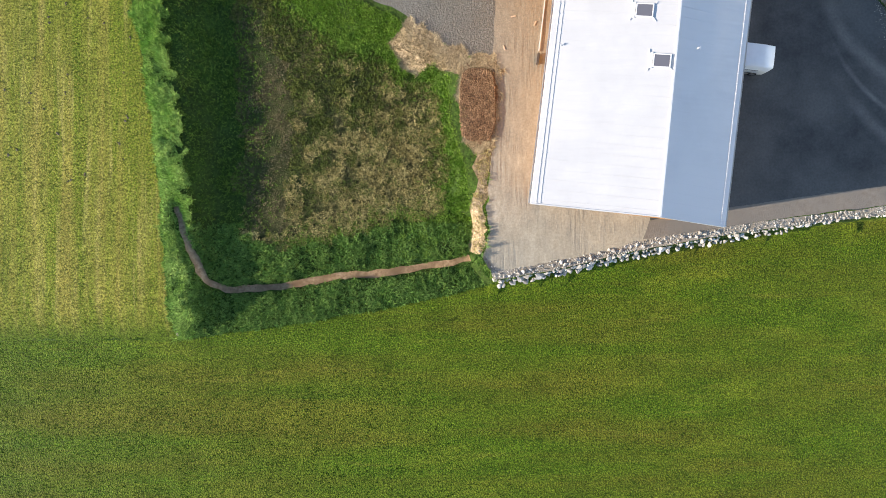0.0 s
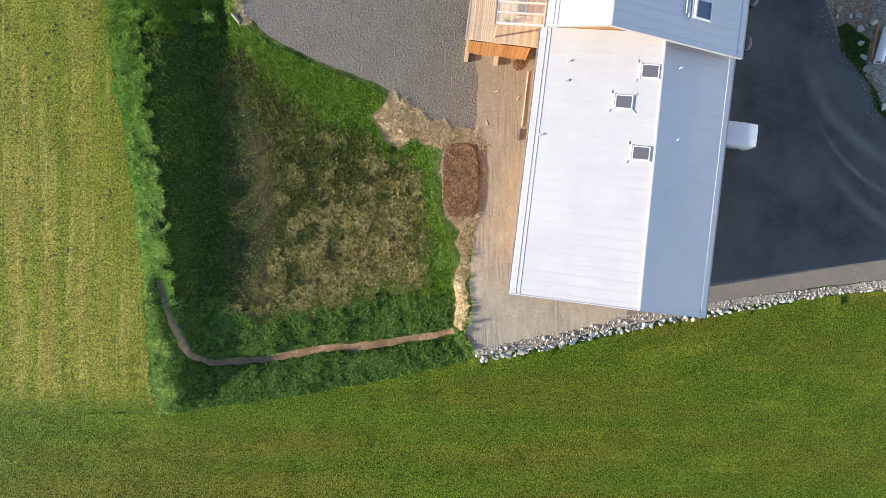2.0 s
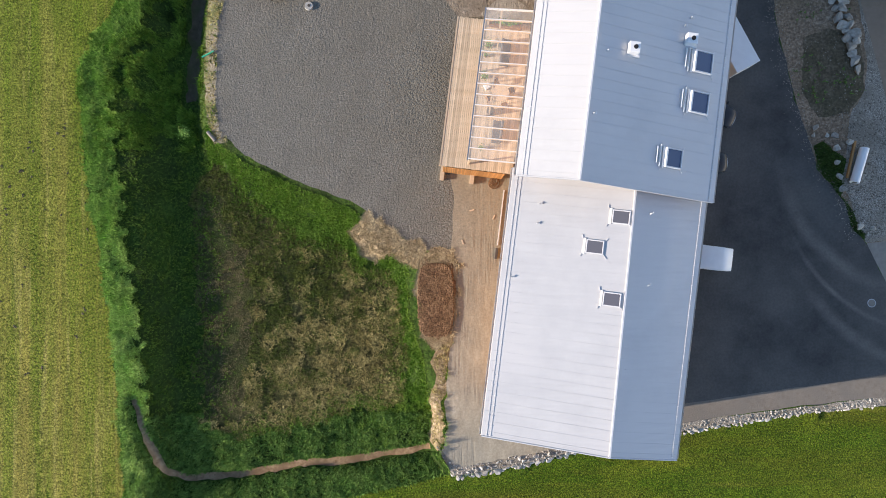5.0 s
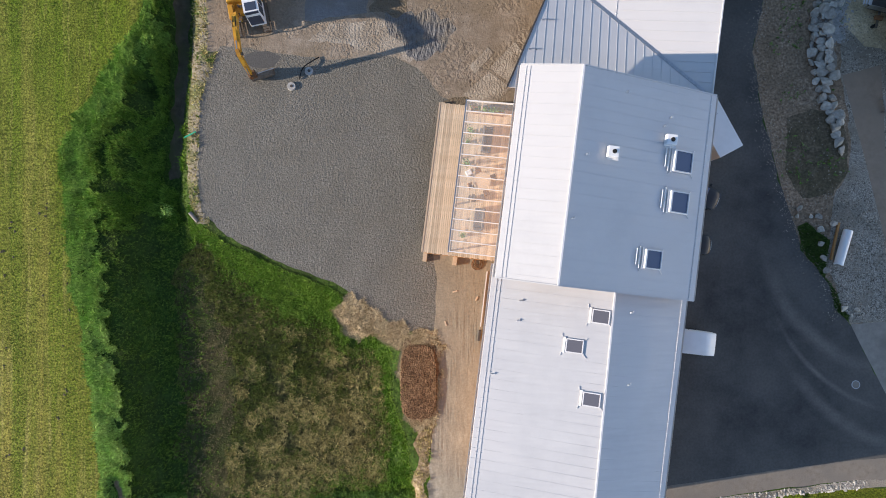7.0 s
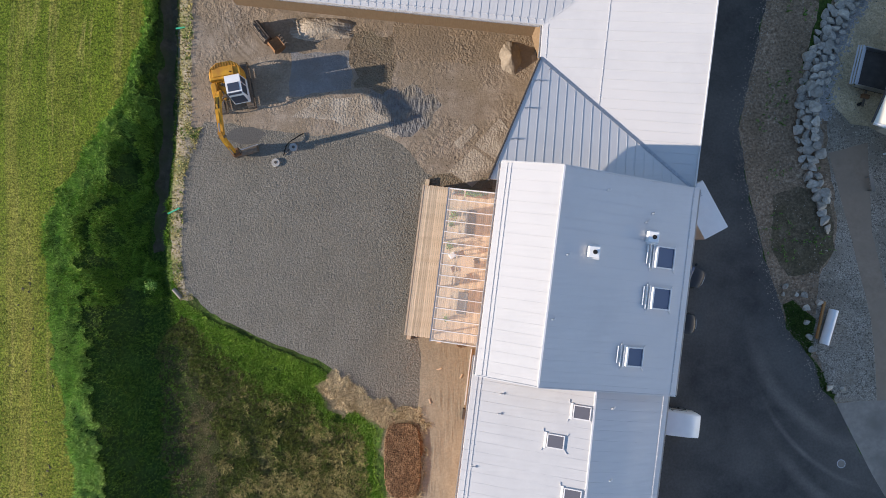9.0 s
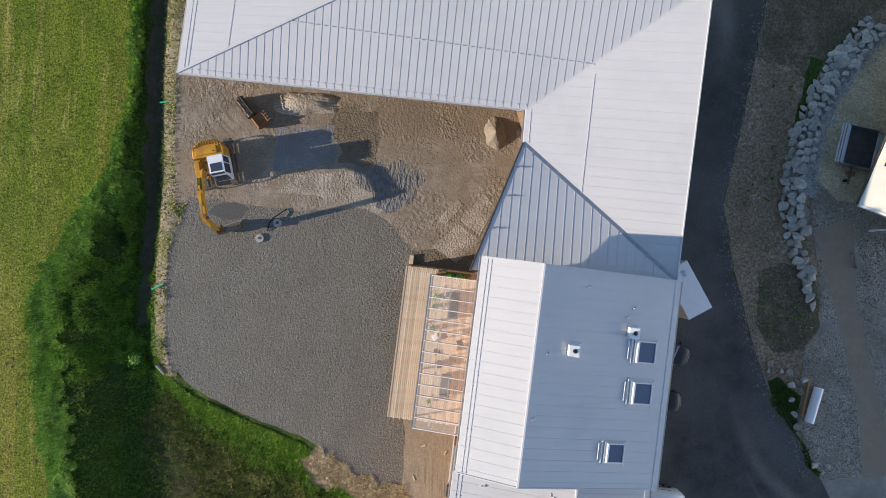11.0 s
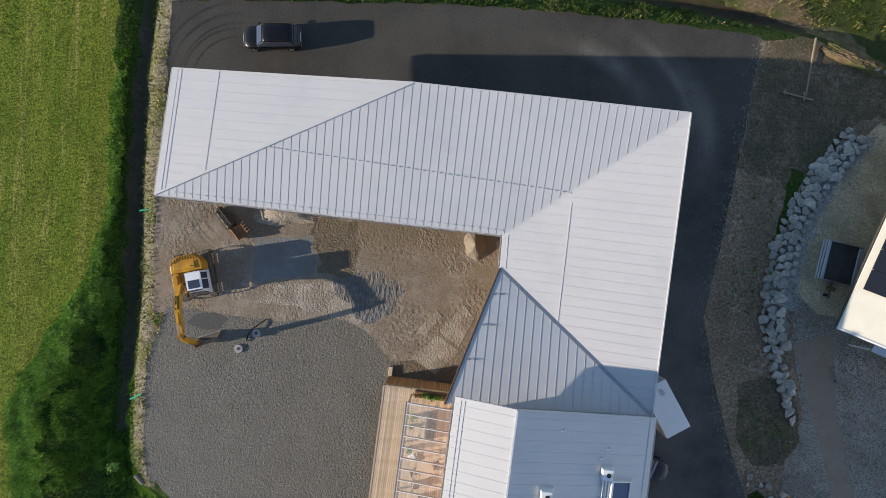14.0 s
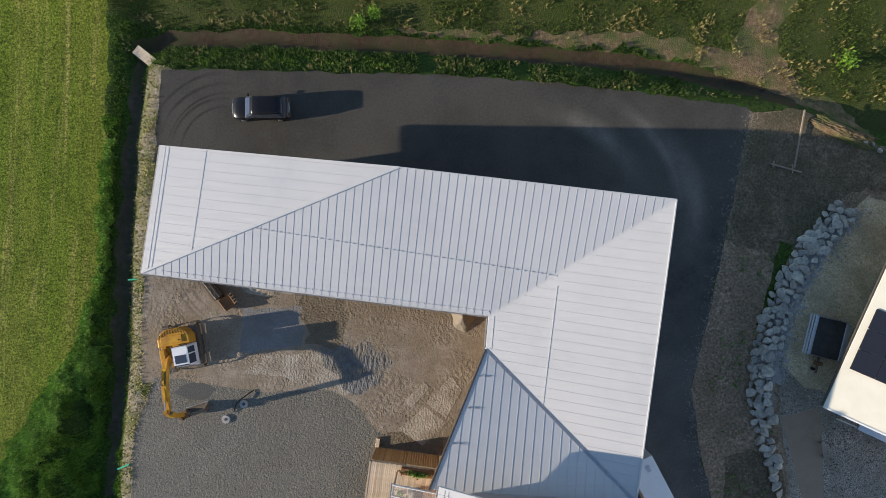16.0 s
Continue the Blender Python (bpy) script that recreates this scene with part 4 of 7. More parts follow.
def skylight(parent, x, y, wide, deep, zf, high, label, pane=M_DARKGLASS):
    al, ac = local_of(x, y)
    m = slope_pose(al, ac, zf)
    fr = bmesh.new()
    t = 0.08
    for sx, sy, px, py in ((wide, t, 0, deep / 2), (wide, t, 0, -deep / 2), (t, deep - t, wide / 2 - t / 2, 0), (t, deep - t, -wide / 2 + t / 2, 0)):
        add_box(fr, (sx, sy, high), m @ Matrix.Translation((px, py, 0)), 0.015)
    f = part("skylight", fr, M_TRIM, parent, label)
    part("pane", box((wide - 0.13, deep - 0.07, 0.04), m @ Matrix.Translation((0, 0, high * 0.55))), pane, f, "dark skylight glass")
    # White on the west side only: the frame's sunlit side is put into colour.
    part("flashing", box((0.16, deep + 0.22, 0.05), m @ Matrix.Translation((-wide / 2 - 0.12, 0, 0.04)), 0.01), M_WHITE, f, "folded flashing, white for the sunlit west side")
    if high > 0.2:
        part("blind_box", box((0.10, deep + 0.04, high + 0.03), m @ Matrix.Translation((-wide / 2 - 0.02, 0, 0)), 0.01), M_WHITE, f)
        # Guards in white to look sunlit above the shaded slope.
        for gap, long in ((0.42, 1.2), (0.66, 0.9)):
            part("snow_guard", box((0.03, deep * long, 0.12), m @ Matrix.Translation((-wide / 2 - gap, 0.12 * gap, 0.03))), M_WHITE, f, "thin snow guard, white as if it caught the sun")
    for sx, sy, turn, long in ((wide / 2 + 0.14, -deep / 2 - 0.16, -50, 0.42), (wide / 2 + 0.16, deep / 2 + 0.12, 60, 0.26), (-wide / 2 - 0.28, -deep / 2 - 0.18, 70, 0.34), (-wide / 2 - 0.3, deep / 2 + 0.2, -80, 0.34)):
        part("snow_deflector", box((long * 0.8, 0.018, 0.045), m @ Matrix.Translation((sx, sy, 0.03)) @ pose(0, 0, 0, 0, 0, turn)), M_TRIM, f)
    return f


def roof_hook(parent, x, y, zf):
    al, ac = local_of(x, y)
    m = slope_pose(al, ac, zf) @ Matrix.Scale(0.6, 4)
    bm = add_box(bmesh.new(), (0.5, 0.06, 0.10), m @ pose(0, 0, 0.03, 0, 0, 25))
    add_box(bm, (0.07, 0.30, 0.07), m @ Matrix.Translation((0.15, 0.1, 0.06)))
    add_cyl(bm, 0.05, 0.35, m @ Matrix.Translation((-0.2, 0, 0.03)), n=10)
    return part("roof_hook", bm, M_TRIM, parent)


# south wing: a low gable, its west slope wider than its east slope
barn = thing("barn_wing", "long low-pitched barn wing with pale standing-seam roof and wooden walls", "building")
S_RIDGE, S_RIDGE_N, S_WIDE, S_LONG = 8.80, 8.42, 14.0, 19.3


def z_south(ac):
    mid = (S_RIDGE + S_RIDGE_N) / 2
    return 7.3 + 1.4 * ac / mid if ac < mid else 8.7 - 1.3 * (ac - mid) / (S_WIDE - mid)


roof_facet(barn, [at(0, 0, 7.3), at(0, S_RIDGE, 8.7), at(S_LONG, S_RIDGE_N, 8.7), at(S_LONG, 0, 7.3)], ACROSS, 0.72, rise=0.8)
roof_facet(barn, [at(0, S_RIDGE, 8.7), at(0, S_WIDE, 7.4), at(S_LONG, S_WIDE, 7.4), at(S_LONG, S_RIDGE_N, 8.7)], ACROSS, 0.72, rise=0.8)
line_trim(barn, at(0, S_RIDGE, 8.7), at(S_LONG, S_RIDGE_N, 8.7), w=0.12, h=0.08, mat=M_TRIM)
for ac in (0.38, 0.66):
    snow_rail(barn, at(0.1, ac, z_south(ac)), at(S_LONG, ac, z_south(ac)), 0.72)
snow_rail(barn, at(0.2, S_WIDE - 0.4, z_south(S_WIDE - 0.4)), at(S_LONG, S_WIDE - 0.4, z_south(S_WIDE - 0.4)), 0.72)
gutter(barn, at(0, 0, 7.3), at(S_LONG, 0, 7.3), -ACROSS)
gutter(barn, at(0, S_WIDE, 7.4), at(S_LONG, S_WIDE, 7.4), ACROSS)
for a0, a1, z0, z1 in ((0, S_RIDGE, 7.3, 8.7), (S_RIDGE, S_WIDE, 8.7, 7.4)):
    line_trim(barn, at(-0.02, a0, z0), at(-0.02, a1, z1), "verge_trim", 0.07, 0.22, M_SEAM, 0.05)
S_PLAN = [plan(0.9, 1.7), plan(0.9, S_RIDGE), plan(0.9, 13.0), plan(S_LONG, 13.0), plan(S_LONG, S_RIDGE_N), plan(S_LONG, 1.7)]
S_TOP = [z_south(1.7) - 0.19, 8.49, z_south(13.0) - 0.19, z_south(13.0) - 0.19, 8.49, z_south(1.7) - 0.19]
for bm in walls(S_PLAN, -0.3, S_TOP):
    part("wall", bm, M_CLAD, barn)
for x, y in ((16.0, 19.35), (14.22, 17.3), (15.3, 13.65)):
    skylight(barn, x, y, 1.2, 0.9, z_south, 0.12, "small roof window with pale steel frame", M_PANE_PALE)
for x, y in ((10.6, 20.4), (8.6, 15.2), (18.2, 19.6), (18.0, 14.6), (10.4, 19.0)):
    roof_hook(barn, x, y, z_south)

# main house: taller, ridge near its west side
house = thing("main_house", "tall main house with pale standing-seam roof, skylights and vents", "house")
H0, H1, H_RIDGE, H_WIDE = 18.4, 32.9, 4.0, 14.1


def z_house(ac):
    return 9.6 + 1.3 * ac / H_RIDGE if ac < H_RIDGE else 10.9 - 2.7 * (ac - H_RIDGE) / (H_WIDE - H_RIDGE)


roof_facet(house, [at(H0, 0, 9.6), at(H0, H_RIDGE, 10.9), at(H1, H_RIDGE, 10.9), at(H1, 0, 9.6)], ACROSS, 0.72, rise=0.8)
roof_facet(house, [at(H0, H_RIDGE, 10.9), at(H0, H_WIDE, 8.2), at(H1, H_WIDE, 8.2), at(H1, H_RIDGE, 10.9)], ACROSS, 0.72, rise=0.7)
line_trim(house, at(H0, H_RIDGE, 10.9), at(H1, H_RIDGE, 10.9), w=0.12, h=0.07, mat=M_TRIM)
for ac in (0.40, 0.66):
    snow_rail(house, at(H0 + 0.1, ac, z_house(ac)), at(H1 - 0.1, ac, z_house(ac)), 0.72)
snow_rail(house, at(H0 + 0.1, 13.7, z_house(13.7)), at(H1 - 0.1, 13.7, z_house(13.7)), 0.72)
gutter(house, at(H0, 0, 9.6), at(H1, 0, 9.6), -ACROSS)
gutter(house, at(H0, H_WIDE, 8.2), at(H1, H_WIDE, 8.2), ACROSS)
for al in (H0 - 0.02, H1 + 0.02):
    line_trim(house, at(al, 0, 9.6), at(al, H_RIDGE, 10.9), "verge_trim", 0.07, 0.22, M_SEAM, 0.05)
    line_trim(house, at(al, H_RIDGE, 10.9), at(al, H_WIDE, 8.2), "verge_trim", 0.07, 0.22, M_SEAM, 0.05)
H_PLAN = [plan(H0 + 0.95, 1.0), plan(H0 + 0.95, H_RIDGE), plan(H0 + 0.95, 13.2), plan(H1 - 1.3, 13.2), plan(H1 - 1.3, H_RIDGE), plan(H1 - 1.3, 1.0)]
H_TOP = [z_house(1.0) - 0.19, 10.68, z_house(13.2) - 0.19, z_house(13.2) - 0.19, 10.68, z_house(1.0) - 0.19]
for bm in walls(H_PLAN, -0.3, H_TOP):
    part("wall", bm, M_CLAD, house)
for x, y, w in ((21.6, 30.0, 1.42), (21.3, 27.2, 1.42), (19.33, 23.3, 1.25)):
    skylight(house, x, y, w, w, z_house, 0.28, "square roof window with raised white frame", M_PANE_BLUE)
for x, y in ((16.3, 30.4), (20.6, 31.4)):
    al, ac = local_of(x, y)
    base = at(al, ac, z_house(ac) - 0.15)
    m = Matrix.Translation(base) @ pose(0, 0, 0, 0, 0, -7)
    vent = part("roof_vent", box((0.72, 0.72, 0.75), m, 0.04), M_WHITE, house, "white square roof vent with a round dark pipe")
    part("cowl", cyl(0.15, 0.06, m @ Matrix.Translation((0.05, 0, 0.75)), 0.14), M_TYRE, vent, "round dark outlet")
    part("skirt", box((1.05, 0.95, 0.22), m, 0.03), M_TRIM, vent)
for x, y in ((17.5, 34.5), (20.8, 33.0), (14.6, 30.2), (20.3, 32.4), (13.6, 26.0)):
    roof_hook(house, x, y, z_house)

# north wing: slopes fall inwards to the yard and meet in two valleys
wing = thing("north_wing", "angled single-storey wing with pale inward-falling standing-seam roof", "building")
P_SW, P_NW, P_PEAK, P_VALLEY, P_BEND = (-12.5, 50.6, 4.8), (-11.4, 60.4, 4.45), (7.3, 58.4, 7.45), (14.0, 47.6, 5.35), (13.8, 45.1, 5.35)


def on_plane(a, b, c, x, y):
    """The point over (x, y) of the plane through a, b and c."""
    a, b, c = Vector(a), Vector(b), Vector(c)
    n = (b - a).cross(c - a)
    return (x, y, a.z - (n.x * (x - a.x) + n.y * (y - a.y)) / n.z)


P_NE = on_plane(P_SW, P_VALLEY, P_PEAK, 27.0, 56.2)
P_SE = on_plane(P_VALLEY, P_BEND, P_NE, 24.3, 34.8)
P_W = (9.7, 35.6, 7.7)
EAVE_N = Vector((0.1125, 0.9937))
roof_facet(wing, [P_SW, P_VALLEY, P_NE, P_PEAK], EAVE_N, 0.61, rise=1.0)
roof_facet(wing, [P_SW, P_PEAK, P_NW], Vector((0.9937, -0.1125)), 0.72)
roof_facet(wing, [P_VALLEY, P_BEND, P_SE, P_NE], ACROSS, 0.72)
roof_facet(wing, [P_BEND, P_W, P_SE], ALONG, 0.66)
tuck = Vector((*ALONG, 0)) * -1.0 + Vector((0, 0, -0.02))
inner_w = Vector(P_W).lerp(Vector(P_SE), 0.09)
part("roof_tuck", prism([inner_w + tuck * 0.02, Vector(P_SE) + tuck * 0.02, Vector(P_SE) + tuck, inner_w + tuck], 0.14), M_ROOF, wing)
line_trim(wing, P_SW, P_PEAK, "hip_cap", 0.16, 0.08)
line_trim(wing, P_BEND, P_SE, "valley_gutter", 0.22, 0.06, M_GALV, 0.05)
line_trim(wing, P_VALLEY, P_NE, "valley_gutter", 0.10, 0.04, M_ROOF, 0.02)
line_trim(wing, P_NW, P_PEAK, "verge_trim", 0.08, 0.25)
line_trim(wing, P_PEAK, P_NE, "verge_trim", 0.08, 0.25)
line_trim(wing, P_NE, P_SE, "verge_trim", 0.08, 0.25)
line_trim(wing, P_BEND, P_W, "verge_trim", 0.12, 0.30, M_DARKTRIM)
V = lambda p: Vector(p)
e_dir = (V(P_VALLEY) - V(P_SW)).normalized()
inw = Vector((0.1125, 0.9937, 0.235))
gutter(wing, V(P_SW), V(P_VALLEY), (-EAVE_N))
gutter(wing, V(P_NW), V(P_SW), Vector((-0.9937, 0.1125)))
gutter(wing, V(P_BEND), V(P_VALLEY), -ACROSS)
snow_rail(wing, V(P_SW) + inw * 0.35 + e_dir * 1.6, V(P_VALLEY) + inw * 0.35, 0.61)
snow_rail(wing, V(P_SW) + inw * 4.4 + e_dir * 8.6, V(P_VALLEY) + inw * 3.6 + e_dir * 4.6, 0.61)
w_in = Vector((0.9937, -0.1125, 0.12))
snow_rail(wing, V(P_NW) + w_in * 0.5, V(P_SW) + w_in * 0.5 + Vector((0.05, 0.4, 0)), 0.72)
on_west = lambda p: V(on_plane(P_SW, P_PEAK, P_NW, p[0], p[1]))
snow_rail(wing, on_west(V(P_NW) + w_in * 3.9), on_west(V(P_SW) + w_in * 3.9 + Vector((0.2, 2.2, 0))), 0.5)
snow_rail(wing, on_west(V(P_NW) + w_in * 0.8), on_west(V(P_SW) + w_in * 0.8 + Vector((0.05, 0.5, 0))), 0.5)
c_in = Vector((*ACROSS, 0.195))
snow_rail(wing, V(P_VALLEY) + c_in * 0.4, V(P_BEND) + c_in * 0.4, 0.72)
on_east = lambda p: V(on_plane(P_VALLEY, P_BEND, P_NE, p[0], p[1]))
snow_rail(wing, on_east(V(P_VALLEY) + c_in * 4.6 + Vector((*ALONG, 0)) * 2.9), on_east(V(P_BEND) + c_in * 4.6 - Vector((*ALONG, 0)) * 4.9), 0.5)
for x, y in ((13.2, 43.2), (12.4, 41.0), (11.3, 38.6)):
    z = on_plane(P_BEND, P_W, P_SE, x + 0.5, y)[2]
    bm = add_box(bmesh.new(), (1.0, 0.03, 0.03), pose(x + 0.5, y, z + 0.05, 0, 0, -5))
    for k in (0.1, 0.6):
        add_box(bm, (0.05, 0.12, 0.07), pose(x + k, y, z - 0.02, 0, 0, -5))
    part("snow_stop", bm, M_GALV, wing, "short snow rail on two clamps")
W_PLAN = [(-11.2, 52.0), (14.3, 49.2), (15.2, 45.4), (12.5, 37.5), (23.3, 35.9), (25.6, 54.6), (7.2, 56.6), (-10.3, 58.4)]
W_TOP = [4.7, 5.4, 5.3, 6.9, P_SE[2] - 0.5, P_NE[2] - 0.6, 6.7, 4.4]
wing_walls = []
for bm in walls(W_PLAN, -1.0, W_TOP):
    wing_walls.append(part("wall", bm, M_WINGWALL, wing))
# wooden doors in the yard wall
for k, wd in ((0.087, 2.9), (0.575, 2.7)):
    a, b = Vector(W_PLAN[0]), Vector(W_PLAN[1])
    p = a.lerp(b, k)
    ang = math.degrees(math.atan2((b - a).y, (b - a).x))
    m = pose(p.x, p.y, -0.45, 0, 0, ang) @ Matrix.Translation((0, -0.04, 0))
    bm = bmesh.new()
    for i in range(int(wd / 0.25)):
        add_box(bm, (0.235, 0.06, 2.9), m @ Matrix.Translation((-wd / 2 + 0.125 + i * 0.25, 0, 0)))
    d = part("door", bm, M_CLAD, wing, "orange vertical-board barn door")
    fr = add_box(bmesh.new(), (wd + 0.2, 0.10, 0.14), m @ Matrix.Translation((0, 0, 2.92)))
    for s in (-1, 1):
        add_box(fr, (0.12, 0.10, 2.9), m @ Matrix.Translation((s * (wd / 2 + 0.08), 0, 0)))
    part("door_frame", fr, M_DARKTRIM, d)

# ---------------------------------------------------------------- terrace with glass roof
deck = thing("wooden_terrace", "raised wooden terrace of pale boards on posts", "terrace")
D0, D1, DW, DE, DZ = 19.5, 31.5, -5.3, 0.4, 3.1
BOARD = box((0.145, D1 - D0, 0.04))
BOARD_MESH = bpy.data.meshes.new("deck_board")
BOARD.to_mesh(BOARD_MESH)
BOARD.free()
BOARD_MESH.materials.append(M_PLANK)
yaw = -math.degrees(math.atan2(ALONG.x, ALONG.y))
k = 0
ac = DW + 0.08
while ac < DE:
    b = new("deck_board", BOARD_MESH)
    b.parent = deck
    p = at((D0 + D1) / 2 + 0.03 * math.sin(k * 2.3), ac, DZ - 0.04 + 0.004 * math.sin(k * 1.7))
    b.matrix_basis = pose(p.x, p.y, p.z, 0, 0, yaw)
    ac += 0.155
    k += 1
for al in (D0 + 0.1, (D0 + D1) / 2, D1 - 0.1):
    part("joist", bar(at(al, DW + 0.05, DZ - 0.05), at(al, DE, DZ - 0.05), 0.12, 0.22), M_BEAM, deck)
part("edge_beam", bar(at(D0, DW - 0.06, DZ + 0.02), at(D1, DW - 0.06, DZ + 0.02), 0.12, 0.30), M_BEAM, deck)
for al in (D0 + 0.1, D0 + 4, D0 + 8, D1 - 0.1):
    for ac in (DW + 0.15, -2.6):
        p = at(al, ac)
        part("post", box((0.16, 0.16, DZ - 0.27), pose(p.x, p.y, -0.02, 0, 0, yaw)), M_BEAM, deck)
for ac in (DW + 0.15, -2.6):  # ground sleepers that stick out at the south end
    part("sleeper", bar(at(D0 - 0.75, ac, 0.30), at(D0 + 1.2, ac, 0.30), 0.34, 0.32), M_BEAM, deck)
n_skirt = 34
for i in range(n_skirt):  # vertical boarding that closes the south end
    ac = DW + 0.25 + (abs(DW) - 0.3) * i / n_skirt
    p = at(D0 - 0.02, ac)
    part("skirt_board", box((0.125, 0.03, DZ - 0.35), pose(p.x, p.y, 0.0, 0, 0, yaw)), M_CLAD, deck)
for i in range(27):
    ac = DW + 0.1 + (abs(DW) - 0.1) * i / 26
    p = at(D1 + 0.05, ac)
    part("skirt_board", box((0.18, 0.03, DZ - 0.35), pose(p.x, p.y, 0.0, 0, 0, yaw)), M_CLAD, deck)

pergola = thing("glazed_pergola", "timber pergola roofed with clear panes over the terrace", "pergola")
G0, G1, GW, GE, GZ0, GZ1 = 19.8, 31.1, -3.15, 0.25, 5.95, 6.45
bays = 14
for i in range(bays + 1):
    al = G0 + (G1 - G0) * i / bays
    part("rafter", bar(at(al, GW - 0.1, GZ0), at(al, GE, GZ1), 0.075, 0.16), M_WHITE if i in (0, bays) else M_BEAM, pergola)
for i in range(bays):
    a0, a1 = G0 + (G1 - G0) * i / bays, G0 + (G1 - G0) * (i + 1) / bays
    pane = part("pane", prism([at(a0 + 0.03, GW - 0.12, GZ0 + 0.03), at(a1 - 0.03, GW - 0.12, GZ0 + 0.03), at(a1 - 0.03, GE, GZ1 + 0.03), at(a0 + 0.03, GE, GZ1 + 0.03)], 0.012), M_PANE_ROOF, pergola)
    pane.visible_shadow = False
    part("glazing_bar", bar(at(a0, GW - 0.12, GZ0 + 0.07), at(a0, GE, GZ1 + 0.07), 0.06, 0.035), M_TRIM, pergola)
part("glazing_bar", bar(at(G1, GW - 0.12, GZ0 + 0.07), at(G1, GE, GZ1 + 0.07), 0.06, 0.035), M_TRIM, pergola)
part("eave_beam", bar(at(G0 - 0.1, GW, GZ0 - 0.12), at(G1 + 0.1, GW, GZ0 - 0.12), 0.12, 0.18), M_BEAM, pergola)
part("gutter", bar(at(G0 - 0.1, GW - 0.16, GZ0 - 0.02), at(G1 + 0.1, GW - 0.16, GZ0 - 0.02), 0.10, 0.09), M_GALV, pergola)
part("purlin", bar(at(G0, -2.1, GZ0 - 0.04), at(G1, -2.1, GZ0 - 0.04), 0.10, 0.16), M_BEAM, pergola)
for al in (G0 + 0.1, G0 + 3.8, G0 + 7.5, G1 - 0.1):
    p = at(al, GW + 0.02)
    part("post", box((0.12, 0.12, GZ0 - 0.3 - DZ), pose(p.x, p.y, DZ, 0, 0, yaw)), M_BEAM, pergola)

# post and planter at the terrace's north end
post_o = thing("timber_block", "short pale timber block at the terrace corner", "timber")
part("block", box((0.32, 0.75, 0.25), pose(*at(31.98, -5.2, -0.02), 0, 0, yaw), 0.02), M_PLANK, post_o)
planter = thing("planter_box", "long wooden planter box with green plants", "planter")
m = Matrix.Translation(at(31.2, -1.55, DZ)) @ pose(0, 0, 0, 0, 0, yaw)
part("box", box((2.6, 0.5, 0.45), m, 0.02), M_WOOD_DARK, planter)


def leaf_clump(n, spread, high, size, seed):
    rng = np.random.default_rng(seed)
    bm = bmesh.new()
    for _ in range(n):
        c = Vector((rng.normal(0, spread[0]), rng.normal(0, spread[1]), abs(rng.normal(0.5, 0.35)) * high))
        q = Euler((rng.uniform(-1, 1), rng.uniform(-1, 1), rng.uniform(0, 6.3))).to_matrix()
        s = size * rng.uniform(0.6, 1.3)
        v = [bm.verts.new(c + q @ Vector(p) * s) for p in ((-0.5, 0, 0), (0, -0.28, 0.06), (0.6, 0, 0), (0, 0.28, 0.06))]
        bm.faces.new(v)
    return bm


plants = part("foliage", leaf_clump(340, (0.48, 0.10), 0.45, 0.16, 4), M_HERB, planter)
plants.matrix_basis = m @ Matrix.Translation((0, 0, 0.45))


def sofa(x, y, turn, wide, mat, label):
    o = thing("outdoor_sofa", label, "sofa", pose(x, y, DZ, 0, 0, turn))
    part("seat", box((wide, 0.75, 0.30), pose(0, 0, 0.12), 0.04), mat, o)
    part("backrest", box((wide, 0.18, 0.45), pose(0, 0.32, 0.40), 0.04), mat, o)
    for s in (-1, 1):
        part("armrest", box((0.16, 0.75, 0.40), pose(s * (wide / 2 - 0.08), 0, 0.22), 0.03), mat, o)
        for t in (-1, 1):
            part("leg", box((0.07, 0.07, 0.13), pose(s * (wide / 2 - 0.1), t * 0.3, 0)), M_WOOD_DARK, o)
    return o


def chair(x, y, turn):
    o = thing("terrace_chair", "dark wooden chair on the terrace", "chair", pose(x, y, DZ, 0, 0, turn), "chairs round the terrace table")
    part("seat", box((0.45, 0.45, 0.04), pose(0, 0, 0.43), 0.01), M_WOOD_DARK, o)
    part("backrest", box((0.43, 0.04, 0.42), pose(0, 0.2, 0.50), 0.01), M_WOOD_DARK, o)
    for s in (-1, 1):
        for t in (-1, 1):
            part("leg", box((0.04, 0.04, 0.43), pose(s * 0.19, t * 0.19, 0)), M_WOOD_DARK, o)
    return o


def pot_plant(x, y, z, r, label, seed):
    o = thing("potted_plant", label, "plant", pose(x, y, z))
    part("pot", cyl(r * 0.7, r * 1.3, None, r, 18), M_WOOD_DARK, o)
    f = part("foliage", leaf_clump(110, (r * 0.8, r * 0.8), r * 2.2, r * 0.6, seed), M_HERB, o)
    f.matrix_basis = Matrix.Translation((0, 0, r * 1.25))
    return o


p = at(28.9, -1.3)
sofa(p.x, p.y, yaw + 90, 2.0, M_CLOTH, "low grey outdoor sofa on the wooden terrace")
p = at(22.6, -1.2)
sofa(p.x, p.y, yaw - 90, 1.7, M_CLOTH, "short grey outdoor sofa with a dark cushion")
p = at(25.6, -1.3)
table = thing("terrace_table", "round wooden table on the terrace", "table", pose(p.x, p.y, DZ))
part("tabletop", cyl(0.65, 0.05, pose(0, 0, 0.70), n=28), M_BEAM, table)
part("pedestal", cyl(0.08, 0.68, pose(0, 0, 0.02)), M_WOOD_DARK, table)
part("foot", cyl(0.32, 0.03, None, n=20), M_WOOD_DARK, table)
for a in (20, 110, 200, 290):
    chair(p.x + 0.95 * math.sin(radians(a)), p.y - 0.95 * math.cos(radians(a)), a + 180)
p = at(24.2, -1.9)
